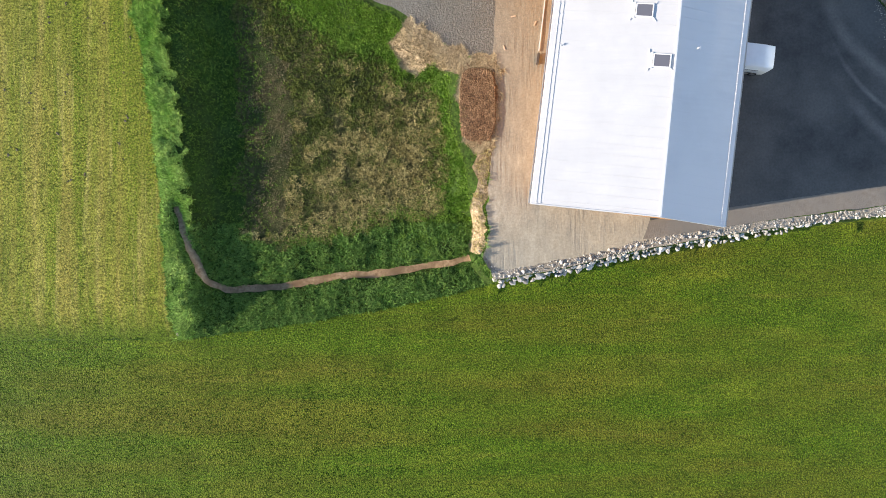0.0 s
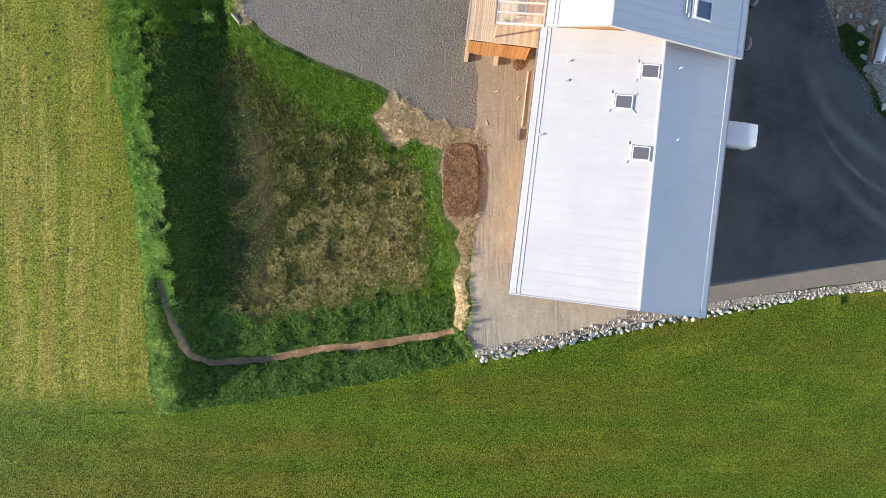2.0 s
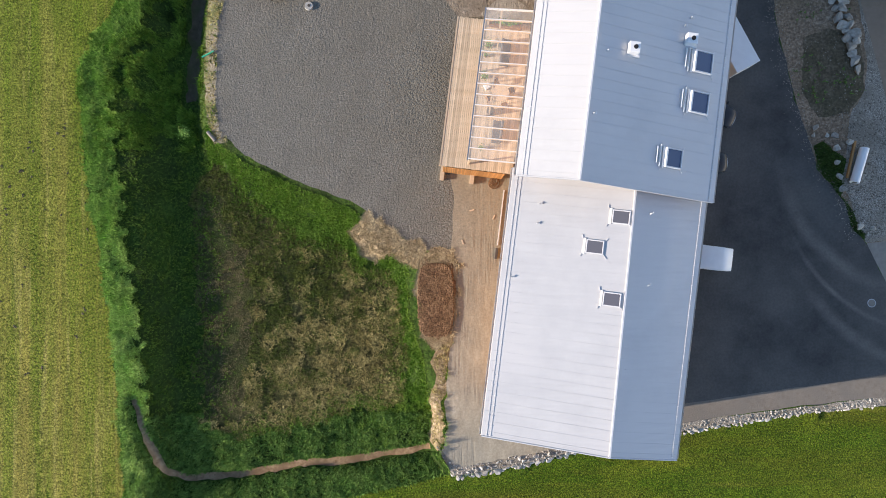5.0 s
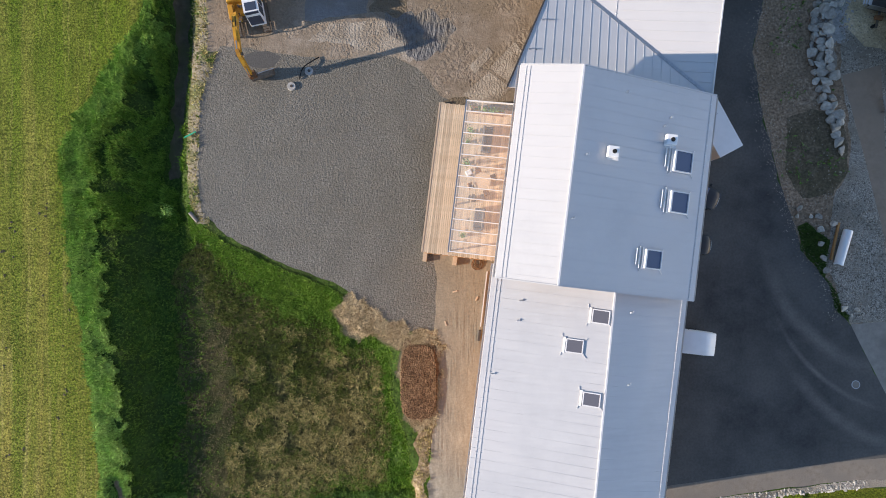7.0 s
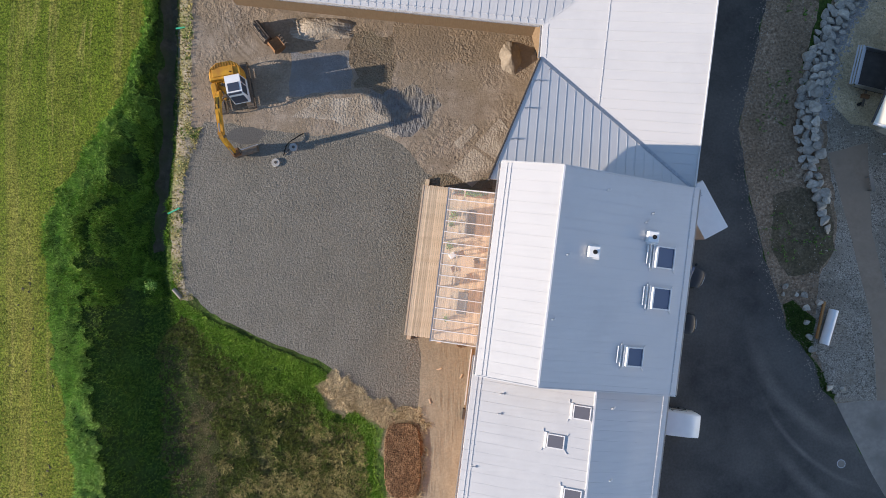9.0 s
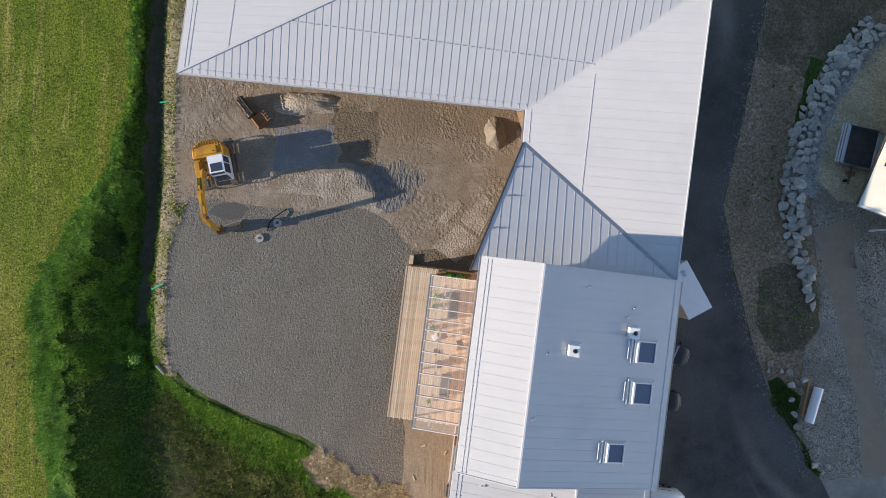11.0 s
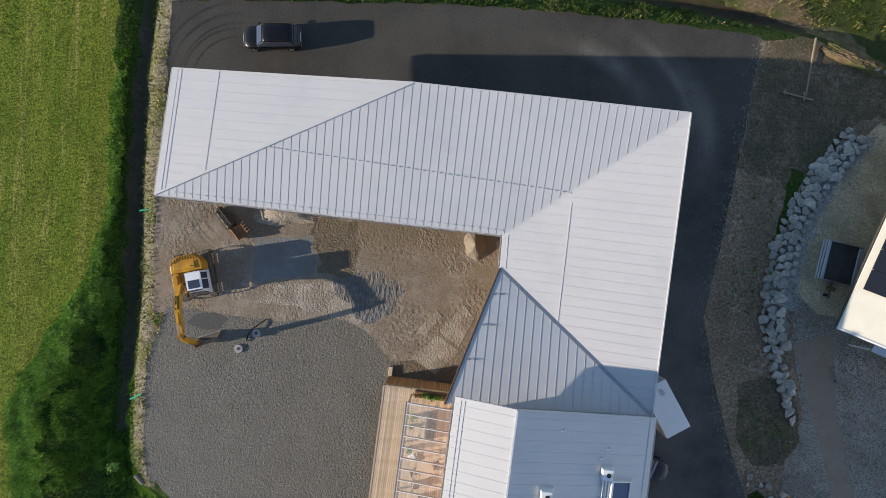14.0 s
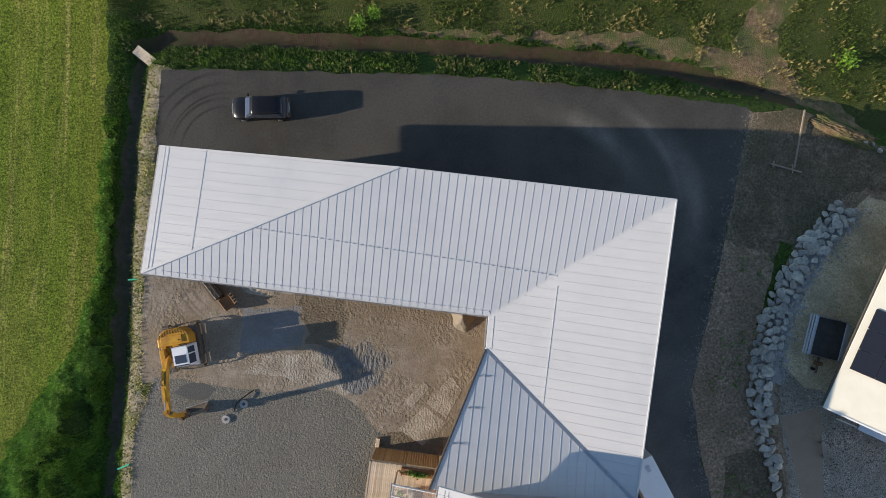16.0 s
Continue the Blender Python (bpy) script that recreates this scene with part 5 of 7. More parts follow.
bowl = thing("fire_bowl", "dark round fire bowl on the terrace", "fire bowl", pose(p.x, p.y, DZ))
part("bowl", cyl(0.18, 0.3, pose(0, 0, 0.12), 0.34, 20), M_STEEL, bowl)
part("base", cyl(0.2, 0.12, None, 0.16), M_STEEL, bowl)
for i, (al, ac, r) in enumerate(((29.4, -2.7, 0.22), (28.6, -2.8, 0.16), (26.9, -2.7, 0.2), (21.2, -2.3, 0.16))):
    q = at(al, ac)
    pot_plant(q.x, q.y, DZ, r, "small green plant in a brown pot", 20 + i)
p = at(26.2, -2.4)
crate = thing("white_cushion", "pale crumpled cushion lying on the terrace", "cushion", pose(p.x, p.y, DZ, 0, 0, 30))
part("pillow", box((0.5, 0.45, 0.16), None, 0.06), M_WHITE, crate)

for x, y, a in ((7.95, 20.0, 62), (6.1, 20.6, 15), (5.3, 17.9, 110)):
    scrap = tagged(mesh_object("wood_scrap", box((0.42, 0.12, 0.04), None, 0.01), M_BEAM), "short pale offcut of wood on the sand", "scrap wood", "wood offcuts")
    scrap.matrix_world = pose(x, y, ground_z(x, y) + 0.005, 0, 0, a)

# plank and dark box by the barn's west wall
plank = thing("long_plank", "long pale grey plank lying beside the barn wall", "plank")
part("board", bar((8.25, 17.6, 0.09), (8.85, 22.3, 0.06), 0.09, 0.05), M_TRIM, plank)
tool_box = thing("dark_box", "small dark box at the end of a plank", "box", pose(8.15, 16.9, 0, 0, 0, -7))
part("case", box((0.22, 0.9, 0.35), None, 0.02), M_DARKTRIM, tool_box)
cord = thing("coiled_hose", "reddish coiled hose heap beside the terrace", "hose", pose(8.0, 22.9, 0.02) @ Matrix.Diagonal((1.0, 1.0, 0.5, 1.0)))
bm = bmesh.new()
for i in range(5):
    bmesh.ops.create_cone(bm, cap_ends=False, segments=24, radius1=0.5 - i * 0.06, radius2=0.48 - i * 0.06, depth=0.07, matrix=pose(0.06 * math.sin(i * 2), 0.05 * i, 0.035 + 0.05 * i))
bmesh.ops.solidify(bm, geom=bm.faces[:], thickness=0.03)
part("hose", bm, M_RUST, cord)

# ---------------------------------------------------------------- heaps
def heap(name, x, y, rx, ry, high, mat, label, category, seed, turn=0.0, lump=0.12, flat=1.8, rough=0.3, square=2.7, ragged=0.28):
    bm = bmesh.new()
    bmesh.ops.create_grid(bm, x_segments=64, y_segments=64, size=1.0)
    out = []
    for v in bm.verts:
        edge = noise.noise(Vector((v.co.x * 1.6 + seed * 3, v.co.y * 1.6, 7.0)))
        edge += 0.35 * noise.noise(Vector((v.co.x * 5 + seed, v.co.y * 9, 3.0)))
        r = (abs(v.co.x) ** square + abs(v.co.y) ** square) ** (1 / square) * (1.12 + ragged * edge)
        if r > 1.0:
            out.append(v)
        n1 = noise.noise(Vector((v.co.x * 2.2 + seed, v.co.y * 2.2, 0.3)))
        n2 = noise.noise(Vector((v.co.x * 7 + seed, v.co.y * 7, 2.0)))
        n3 = noise.noise(Vector((v.co.x * 17 + seed, v.co.y * 17, 4.0)))
        h = max(0.0, 1 - r ** flat) * (1 + lump * n1) + (rough * (0.25 * n2 + 0.15 * n3) * (1 - r * r) if r < 1 else 0)
        v.co = Vector((v.co.x * rx * (1 + 0.16 * n1 + 0.05 * n2), v.co.y * ry * (1 + 0.12 * n1 + 0.04 * n2), h * high - 0.06))
    bmesh.ops.delete(bm, geom=out, context="VERTS")
    o = mesh_object(name, bm, mat, True)
    o.matrix_world = pose(x, y, ground_z(x, y), 0, 0, turn)
    return tagged(o, label, category)


heap("bark_heap", 3.0, 13.0, 1.75, 3.55, 0.26, M_MULCH, "heap of brown bark mulch on dry soil", "heap", 3.1, flat=7.0, rough=0.9, square=4.0, ragged=0.30)
heap("sand_heap", 12.2, 47.0, 1.05, 1.65, 0.95, M_SAND, "grey-brown sand heap in the yard corner", "heap", 7.7, flat=1.0, rough=0.02, lump=0.05, ragged=0.08, square=2.2)
heap("gravel_heap", -3.9, 49.6, 3.3, 1.15, 0.5, M_PALESAND, "low pale heap of sand and gravel by the wall", "heap", 9.4, rough=0.12)
heap("soil_heap", 44.8, 62.9, 3.4, 0.9, 0.55, M_REDBANK, "long heap of dry brownish spoil by the ditch", "heap", 5.2, -24, rough=0.9, ragged=0.5)

for pts in ([(6.9, 37.4), (9.1, 39.3), (11.0, 37.9), (8.9, 36.0)], [(9.1, 39.6), (11.3, 41.9), (12.2, 40.7), (10.9, 38.4)], [(7.4, 39.8), (9.0, 41.4), (9.5, 40.9), (7.9, 39.2)]):
    step = mesh_object("soil_step", prism([(*p, ground_z(*p) + 0.018) for p in pts], 0.3), M_PALESAND)
    tagged(step, "flat step of compacted pale soil in the yard", "soil", "compacted soil steps")

# ---------------------------------------------------------------- boulders
ROCKS = []
for s in range(7):
    bm = bmesh.new()
    bmesh.ops.create_icosphere(bm, subdivisions=2, radius=0.5)
    cuts = [Vector((math.sin(s * 3 + k * 1.9), math.cos(s * 5 + k * 2.7), math.sin(s + k * 1.3))).normalized() for k in range(10)]
    for v in bm.verts:
        for k, c in enumerate(cuts):
            d, lim = v.co.dot(c), 0.22 + 0.035 * ((k * 3 + s) % 5)
            if d > lim:
                v.co -= c * (d - lim)
        v.co += v.normal * 0.03 * noise.noise(v.co * 4 + Vector((s * 7, 0, 0)))
    me = bpy.data.meshes.new("rock")
    bm.to_mesh(me)
    bm.free()
    ROCKS.append(me)
ROCK_SETS = {}
for key, mat in (("grey", M_ROCK), ("pale", M_ROCK_W)):
    ROCK_SETS[key] = []
    for me in ROCKS:
        c = me.copy()
        c.name = "rock"
        c.materials.append(mat)
        ROCK_SETS[key].append(c)


def rock(parent, x, y, size, key, rng, z=None):
    o = new("rock", ROCK_SETS[key][rng.integers(7)])
    o.parent = parent
    s = [1.25 * size * rng.uniform(0.75, 1.3) * f for f in ((1, 1, 1) if key == "pale" else (1.15, 1.15, 0.60))]
    z = ground_z(x, y) if z is None else z
    o.matrix_basis = Matrix.LocRotScale((x, y, z + 0.18 * size), Euler((rng.uniform(-0.4, 0.4), rng.uniform(-0.4, 0.4), rng.uniform(0, 6.3))), s)
    return o


rng = np.random.default_rng(11)
edging = thing("boulder_edging", "row of pale rough stones along the meadow edge", "rock wall")
edge = np.array(dense(SOUTH_EDGE, 0.32, 0, False))
for i, (x, y) in enumerate(edge):
    big = 0.50 if x < 16 else (0.42 if x < 26 else 0.34)
    rock(edging, x + rng.normal(0, 0.08), y - 0.12 + rng.normal(0, 0.08), big * rng.uniform(0.7, 1.25), "pale", rng, -0.42)
    if x < 30 and i % 3:
        rock(edging, x + rng.normal(0, 0.1), y - 0.52 + rng.normal(0, 0.06), big * rng.uniform(0.8, 1.1), "pale", rng, -1.05)
    if x < 24 and i % 4:
        rock(edging, x + rng.normal(0, 0.1), y + 0.38 + rng.normal(0, 0.12), 0.30 * rng.uniform(0.6, 1.2), "pale", rng, -0.04)

WALL_LINE = [(44.6, 56.4), (43.0, 54.8), (41.2, 52.8), (39.5, 50.2), (38.1, 46.8), (37.4, 43.4), (37.2, 40.0), (37.9, 37.2), (38.9, 34.6), (39.4, 32.6)]
bank_wall = thing("boulder_wall", "curved retaining wall of large grey boulders", "rock wall")
line = np.array(dense(WALL_LINE, 0.66, 0, False))
for i, (x, y) in enumerate(line):
    k = i / len(line)
    rows_n = 4 if k < 0.50 else (3 if k < 0.74 else (2 if k < 0.88 else 1))
    t = line[min(i + 1, len(line) - 1)] - line[max(i - 1, 0)]
    t = t / np.hypot(*t)
    nx, ny = -t[1], t[0]
    for r in range(rows_n):
        off = (r - 1.2) * 0.56 + rng.normal(0, 0.05)
        slip = 0.33 * (r % 2) + rng.normal(0, 0.06)
        px, py = x + nx * off + t[0] * slip, y + ny * off + t[1] * slip
        rock(bank_wall, px, py, 0.68 * rng.uniform(0.75, 1.3) * (1.0 if r < 3 else 0.7), "grey", rng, ground_z(px, py) - 0.04 + 0.10 * r)
for x, y, s in ((35.4, 27.5, 0.8), (36.9, 26.8, 0.7), (38.0, 26.2, 0.75), (37.0, 25.7, 0.8), (37.0, 24.6, 0.75), (37.2, 23.3, 0.7), (37.4, 22.3, 0.7), (36.3, 26.9, 0.5), (38.8, 19.1, 0.9), (40.0, 18.9, 0.7), (39.6, 18.4, 0.4),
                (35.2, 26.9, 0.5), (46.6, 62.2, 0.7), (47.4, 62.0, 0.6), (47.9, 61.4, 0.6)):
    o = tagged(new("boulder", ROCK_SETS["grey"][rng.integers(7)]), "pale grey boulder on the verge", "rock", "boulders on the verge")
    o.matrix_world = Matrix.LocRotScale((x, y, ground_z(x, y) + 0.16 * s), Euler((0, 0, rng.uniform(0, 6))), (s, s * rng.uniform(0.7, 1.1), s * 0.7))

# ---------------------------------------------------------------- vehicles
def lofted(rings):
    """A closed body through rings of points (each ring: the same number of points)."""
    bm = bmesh.new()
    vs = [[bm.verts.new(p) for p in r] for r in rings]
    for a, b in zip(vs, vs[1:]):
        for i in range(len(a)):
            j = (i + 1) % len(a)
            bm.faces.new((a[i], a[j], b[j], b[i]))
    bm.faces.new(vs[0][::-1])
    bm.faces.new(vs[-1])
    bmesh.ops.recalc_face_normals(bm, faces=bm.faces)
    return bm


def ring(x, half, z0, z1, crown=0.04, tuck=0.90):
    """A cross-section of a car body: tucked at the sill, widest at mid-height, crowned on top."""
    zm = z0 + 0.55 * (z1 - z0)
    right = [(x, half * tuck, z0), (x, half, zm), (x, half * 0.97, z1 - 0.05), (x, half * 0.88, z1), (x, half * 0.4, z1 + crown)]
    return right + [(a, -b, c) for a, b, c in right[::-1]]


def wheel(parent, x, y, r, w=0.22):
    s = 1 if y > 0 else -1
    m = pose(x, y - s * w, r, -90 * s, 0, 0)
    t = bmesh.new()
    add_cyl(t, r, w, m, n=24)
    ty = part("wheel", t, M_TYRE, parent)
    rim = part("rim", cyl(r * 0.62, 0.02, m @ Matrix.Translation((0, 0, w)), n=18), M_GALV, ty)
    return ty


def suv(name, at_pose, paint, label, long=4.75, wide=1.92, tall=1.72):
    """A car that faces +x."""
    o = thing(name, label, "car", at_pose)
    h, l = wide / 2, long / 2
    st = [(-l, 0.60, 0.50, 0.74), (-l + 0.05, 0.80, 0.42, 0.90), (-l + 0.18, 0.92, 0.34, 1.02), (-l + 0.5, 0.985, 0.26, 1.06), (-0.6, 1.0, 0.24, 1.06), (0.6, 1.0, 0.24, 1.04), (l - 1.25, 0.99, 0.25, 1.00), (l - 0.7, 0.97, 0.26, 0.95),
          (l - 0.35, 0.90, 0.30, 0.88), (l - 0.14, 0.76, 0.36, 0.78), (l - 0.03, 0.58, 0.42, 0.68), (l, 0.44, 0.45, 0.62)]
    body = part("body", lofted([ring(x, h * k, a, b) for x, k, a, b in st]), paint, o, smooth=True)
    cab = [(-l + 0.20, 0.70, 1.02, 1.12), (-l + 0.42, 0.74, 1.02, tall - 0.20), (-l + 0.75, 0.78, 1.02, tall - 0.06), (-0.2, 0.80, 1.02, tall), (0.45, 0.79, 1.02, tall - 0.05), (l - 1.25, 0.84, 1.00, 1.05)]
    green = part("glasshouse", lofted([[(x, h * 0.93, z0), (x, h * (k + 0.02), z1 - 0.06), (x, h * (k - 0.12), z1), (x, -h * (k - 0.12), z1), (x, -h * (k + 0.02), z1 - 0.06), (x, -h * 0.93, z0)] for x, k, z0, z1 in cab]), M_DARKGLASS, o)
    rf = [(-l + 0.36, 0.66, tall - 0.20), (-l + 0.52, 0.76, tall - 0.07), (-l + 1.0, 0.80, tall + 0.0), (-0.2, 0.81, tall + 0.03), (0.36, 0.79, tall + 0.0), (0.58, 0.72, tall - 0.08)]
    part("roof", lofted([[(x, h * k, z - 0.05), (x, h * (k - 0.08), z + 0.0), (x, h * (k - 0.4), z + 0.02), (x, -h * (k - 0.4), z + 0.02), (x, -h * (k - 0.08), z + 0.0), (x, -h * k, z - 0.05), (x, -h * (k - 0.1), z - 0.09), (x, h * (k - 0.1), z - 0.09)] for x, k, z in rf]), paint, o, smooth=True)
    part("windscreen", lofted([[(0.62, h * 0.68, tall - 0.10), (0.62, -h * 0.68, tall - 0.10), (0.58, -h * 0.68, tall - 0.13), (0.58, h * 0.68, tall - 0.13)], [(l - 1.24, h * 0.80, 1.10), (l - 1.24, -h * 0.80, 1.10), (l - 1.28, -h * 0.80, 1.07), (l - 1.28, h * 0.80, 1.07)]]), M_PANE_BLUE, o, "sloping windscreen that mirrors the sky")
    # Pale arcs added at nose and tail to imitate reflections on the bumpers.
    for name, xe, sgn, z in (("front_trim", l, 1, 0.66), ("rear_trim", -l, -1, 0.80)):
        arc = [(xe - sgn * (0.02 + 0.30 * abs(a) ** 3), h * 0.86 * a) for a in np.linspace(-1, 1, 9)]
        part(name, lofted([[(x + 0.03, y, z), (x - 0.05, y, z), (x - 0.05, y, z + 0.05), (x + 0.03, y, z + 0.05)] for x, y in arc]), M_TRIM, o, "thin pale strip standing for a reflection")
    for s in (-1, 1):
        part("roof_rail", bar((-l + 0.7, s * h * 0.68, tall + 0.03), (0.30, s * h * 0.68, tall + 0.03), 0.035, 0.04), M_TYRE, o)
        mi = part("mirror", box((0.14, 0.24, 0.16), pose(0.95, s * (h + 0.08), 0.98), 0.03), paint, o)
        part("headlight", box((0.16, 0.34, 0.12), pose(l - 0.13, s * h * 0.64, 0.66), 0.03), M_LENS, o, "clear headlight")
        part("tail_light", box((0.10, 0.30, 0.22), pose(-l + 0.09, s * h * 0.68, 0.78), 0.02), M_RUST, o)
        for x in (-l + 0.85, l - 0.88):
            wheel(o, x, s * (h - 0.02), 0.36)
    part("grille", box((0.06, wide * 0.55, 0.16), pose(l - 0.03, 0, 0.50), 0.01), M_LENS, o)
    part("bumper", box((0.12, wide * 0.78, 0.14), pose(-l + 0.03, 0, 0.50), 0.03), M_LENS, o)
    return o


suv("suv", pose(-5.05, 64.45, ground_z(-5, 64.4), 0, 0, 181), M_BLACKPAINT, "black estate-style SUV parked on the asphalt", 4.85, 1.95, 1.74)
suv("parked_car", pose(26.15, 28.9, 0, 0, 0, -24), M_GREYPAINT, "dark grey car parked under the house eave", 4.4, 1.8, 1.5)
suv("parked_car", pose(25.35, 24.6, 0, 0, 0, -4), M_BLACKPAINT, "black car parked under the house eave", 4.4, 1.8, 1.5)


def van(at_pose):
    o = thing("delivery_van", "white delivery van parked beside the barn", "van", at_pose)
    st = [(-2.5, 0.90, 0.45, 1.7), (-2.42, 0.96, 0.32, 2.0), (-1.5, 1.0, 0.25, 2.06), (0.9, 1.0, 0.25, 2.04), (1.35, 0.97, 0.25, 1.85), (1.75, 0.95, 0.25, 1.25), (2.3, 0.88, 0.28, 1.0), (2.5, 0.72, 0.4, 0.75)]
    part("body", lofted([ring(x, 0.98 * k, a, b, 0.03, 0.94) for x, k, a, b in st]), M_WHITE, o, smooth=True)
    part("windscreen", lofted([[(1.30, 0.80, 1.90), (1.30, -0.80, 1.90), (1.28, -0.80, 1.86), (1.28, 0.80, 1.86)], [(1.78, 0.84, 1.27), (1.78, -0.84, 1.27), (1.74, -0.84, 1.23), (1.74, 0.84, 1.23)]]), M_DARKGLASS, o)
    for s in (-1, 1):
        for x in (-1.6, 1.55):
            wheel(o, x, s * 0.95, 0.33)
        part("tail_light", box((0.06, 0.14, 0.5), pose(-2.47, s * 0.82, 1.0), 0.02), M_RUST, o)
        part("mirror", box((0.12, 0.2, 0.24), pose(1.3, s * 1.06, 1.15), 0.03), M_DARKTRIM, o)
        part("side_door", box((1.15, 0.03, 1.35), pose(0.35, s * 0.972, 0.42), 0.01), M_WHITE, o, "white sliding side door")
        part("door_rail", box((1.5, 0.03, 0.05), pose(-0.85, s * 0.985, 1.25), 0.01), M_DARKTRIM, o)
        part("door_gap", box((0.03, 0.03, 1.3), pose(-0.28, s * 0.975, 0.45)), M_DARKTRIM, o)
        part("side_window", box((0.75, 0.03, 0.45), pose(1.22, s * 0.955, 1.2, 0, 0, 0), 0.01), M_DARKGLASS, o)
        part("side_moulding", box((3.0, 0.03, 0.10), pose(-0.2, s * 0.985, 0.62), 0.01), M_DARKTRIM, o)
    part("rear_window", box((0.03, 1.2, 0.45), pose(-2.49, 0, 1.35)), M_DARKGLASS, o)
    return o


van(pose(24.75, 16.6, 0, 0, 0, 173))

# white box trailer
tr = Vector((27.4, 36.2)) - Vector((29.4, 32.45))
ang = math.degrees(math.atan2(tr.y, tr.x))
box_trailer = thing("box_trailer", "white box trailer parked beside the house", "trailer", pose(27.45, 33.85, 0, 0, 0, ang))
part("body", box((4.3, 2.15, 1.85), pose(0, 0, 0.55), 0.05), M_WHITE, box_trailer)
part("chassis", box((4.6, 1.6, 0.12), pose(0.2, 0, 0.42)), M_STEEL, box_trailer)
part("drawbar", box((1.3, 0.12, 0.10), pose(2.9, 0, 0.44)), M_STEEL, box_trailer)
for s in (-1, 1):
    wheel(box_trailer, -0.2, s * 1.0, 0.33)
bm = bmesh.new()
for i in range(5):
    add_box(bm, (0.05, 0.35, 0.02), pose(1.1 + 0.12 * i, -0.3, 2.40, 0, 0, 0))
part("roof_mark", bm, M_GALV, box_trailer, "row of grey marks on the trailer roof")

# ---------------------------------------------------------------- excavator
EX = pose(-11.15, 44.3, 0.0, 0, 0, 11)
ex = thing("excavator", "yellow tracked excavator with a white cab, raised boom and hanging stick", "excavator", EX)


def track(x):
    bm = bmesh.new()
    n, l, r, w = 48, 3.1, 0.42, 0.55
    total = 2 * l + 2 * math.pi * r
    for i in range(n):
        s = total * i / n
        if s < l:
            p, a = (-l / 2 + s, 2 * r), 0
        elif s < l + math.pi * r:
            t = (s - l) / r
            p, a = (l / 2 + r * math.sin(t), r + r * math.cos(t)), -t
        elif s < 2 * l + math.pi * r:
            p, a = (l / 2 - (s - l - math.pi * r), 0), math.pi
        else:
            t = (s - 2 * l - math.pi * r) / r
            p, a = (-l / 2 - r * math.sin(t), r - r * math.cos(t)), math.pi - t
        add_box(bm, (w, 0.15, 0.05), Matrix.Translation((x, p[0], p[1] + 0.03)) @ Matrix.Rotation(a, 4, "X") @ Matrix.Translation((0, 0, -0.03)))
    t = part("track", bm, M_STEEL, ex, "worn steel crawler track")
    part("track_frame", box((w * 0.7, l + 0.3, 0.5), pose(x, 0, 0.18), 0.08), M_STEEL, t)


track(-1.2)
track(1.2)
part("undercarriage", box((2.0, 1.6, 0.45), pose(0, 0, 0.45), 0.05), M_STEEL, ex)
part("turntable", cyl(0.75, 0.22, pose(0, 0, 0.88), n=24), M_STEEL, ex)
bm = bmesh.new()
for x0, y0, x1, y1, z1 in ((-1.35, -1.15, -0.92, 0.6, 1.62), (-0.92, -0.55, 0.06, 0.6, 1.50), (0.06, 0.32, 1.35, 0.6, 1.62)):
    add_box(bm, (x1 - x0, y1 - y0, z1 - 1.08), pose((x0 + x1) / 2, (y0 + y1) / 2, 1.08), 0.04)
upper = part("superstructure", bm, M_YELLOW, ex, "stepped yellow upper deck")
cw = bmesh.new()
outline = [(-1.36, 0.35), (1.36, 0.35), (1.34, 0.95), (1.05, 1.45), (0.62, 1.72), (-0.62, 1.72), (-1.05, 1.45), (-1.34, 0.95)]
rings = []
for z, k in ((1.02, 0.97), (1.12, 1.0), (1.95, 1.0), (2.08, 0.97), (2.12, 0.91)):
    rings.append([cw.verts.new((x * k, 0.9 + (y - 0.9) * k, z)) for x, y in outline])
for a, b in zip(rings, rings[1:]):
    for i in range(8):
        cw.faces.new((a[i], a[(i + 1) % 8], b[(i + 1) % 8], b[i]))
cw.faces.new(rings[0][::-1])
cw.faces.new(rings[-1])
bmesh.ops.recalc_face_normals(cw, faces=cw.faces)
weight = part("counterweight", cw, M_YELLOW, ex, "rounded yellow counterweight with a ribbed rear edge")
for i in range(11):
    a = -1.12 + i * 0.224
    y = 1.50 - 0.30 * max(0.0, abs(a) - 0.55) / 0.55
    part("rib", box((0.07, 0.34, 0.06), pose(a, y, 2.11, 0, 0, 22 * a)), M_YELLOW_DARK, weight)
hood = part("engine_hood", box((1.75, 0.62, 0.12), pose(-0.12, 0.86, 2.10), 0.04), M_YELLOW, ex, "flat yellow engine hood")
part("handle", box((0.12, 0.06, 0.04), pose(0.5, 0.75, 2.22)), M_TYRE, hood)
part("exhaust", cyl(0.06, 0.45, pose(-0.35, 0.48, 1.5), n=14), M_TYRE, ex)
part("side_box", box((0.42, 1.2, 0.42), pose(-1.13, -0.45, 1.6), 0.04), M_YELLOW, ex)
for k in range(4):
    part("valve_block", box((0.16, 0.22, 0.2), pose(-0.55 + 0.17 * k, 0.1 - 0.08 * (k % 2), 1.48), 0.03), M_STEEL, upper)
cab_o = part("cab", lofted([[(x0, y, 1.2), (x1, y, 1.2), (x1 - 0.05, y2, zt), (x0 + 0.05, y2, zt)] for y, y2, x0, x1, zt in ((-1.62, -1.38, 0.12, 1.36, 2.62), (-1.58, -1.22, 0.08, 1.40, 2.90), (0.2, 0.16, 0.08, 1.40, 2.92), (0.28, 0.22, 0.12, 1.36, 2.84))]), M_WHITE, ex, "white operator cab with dark windows")
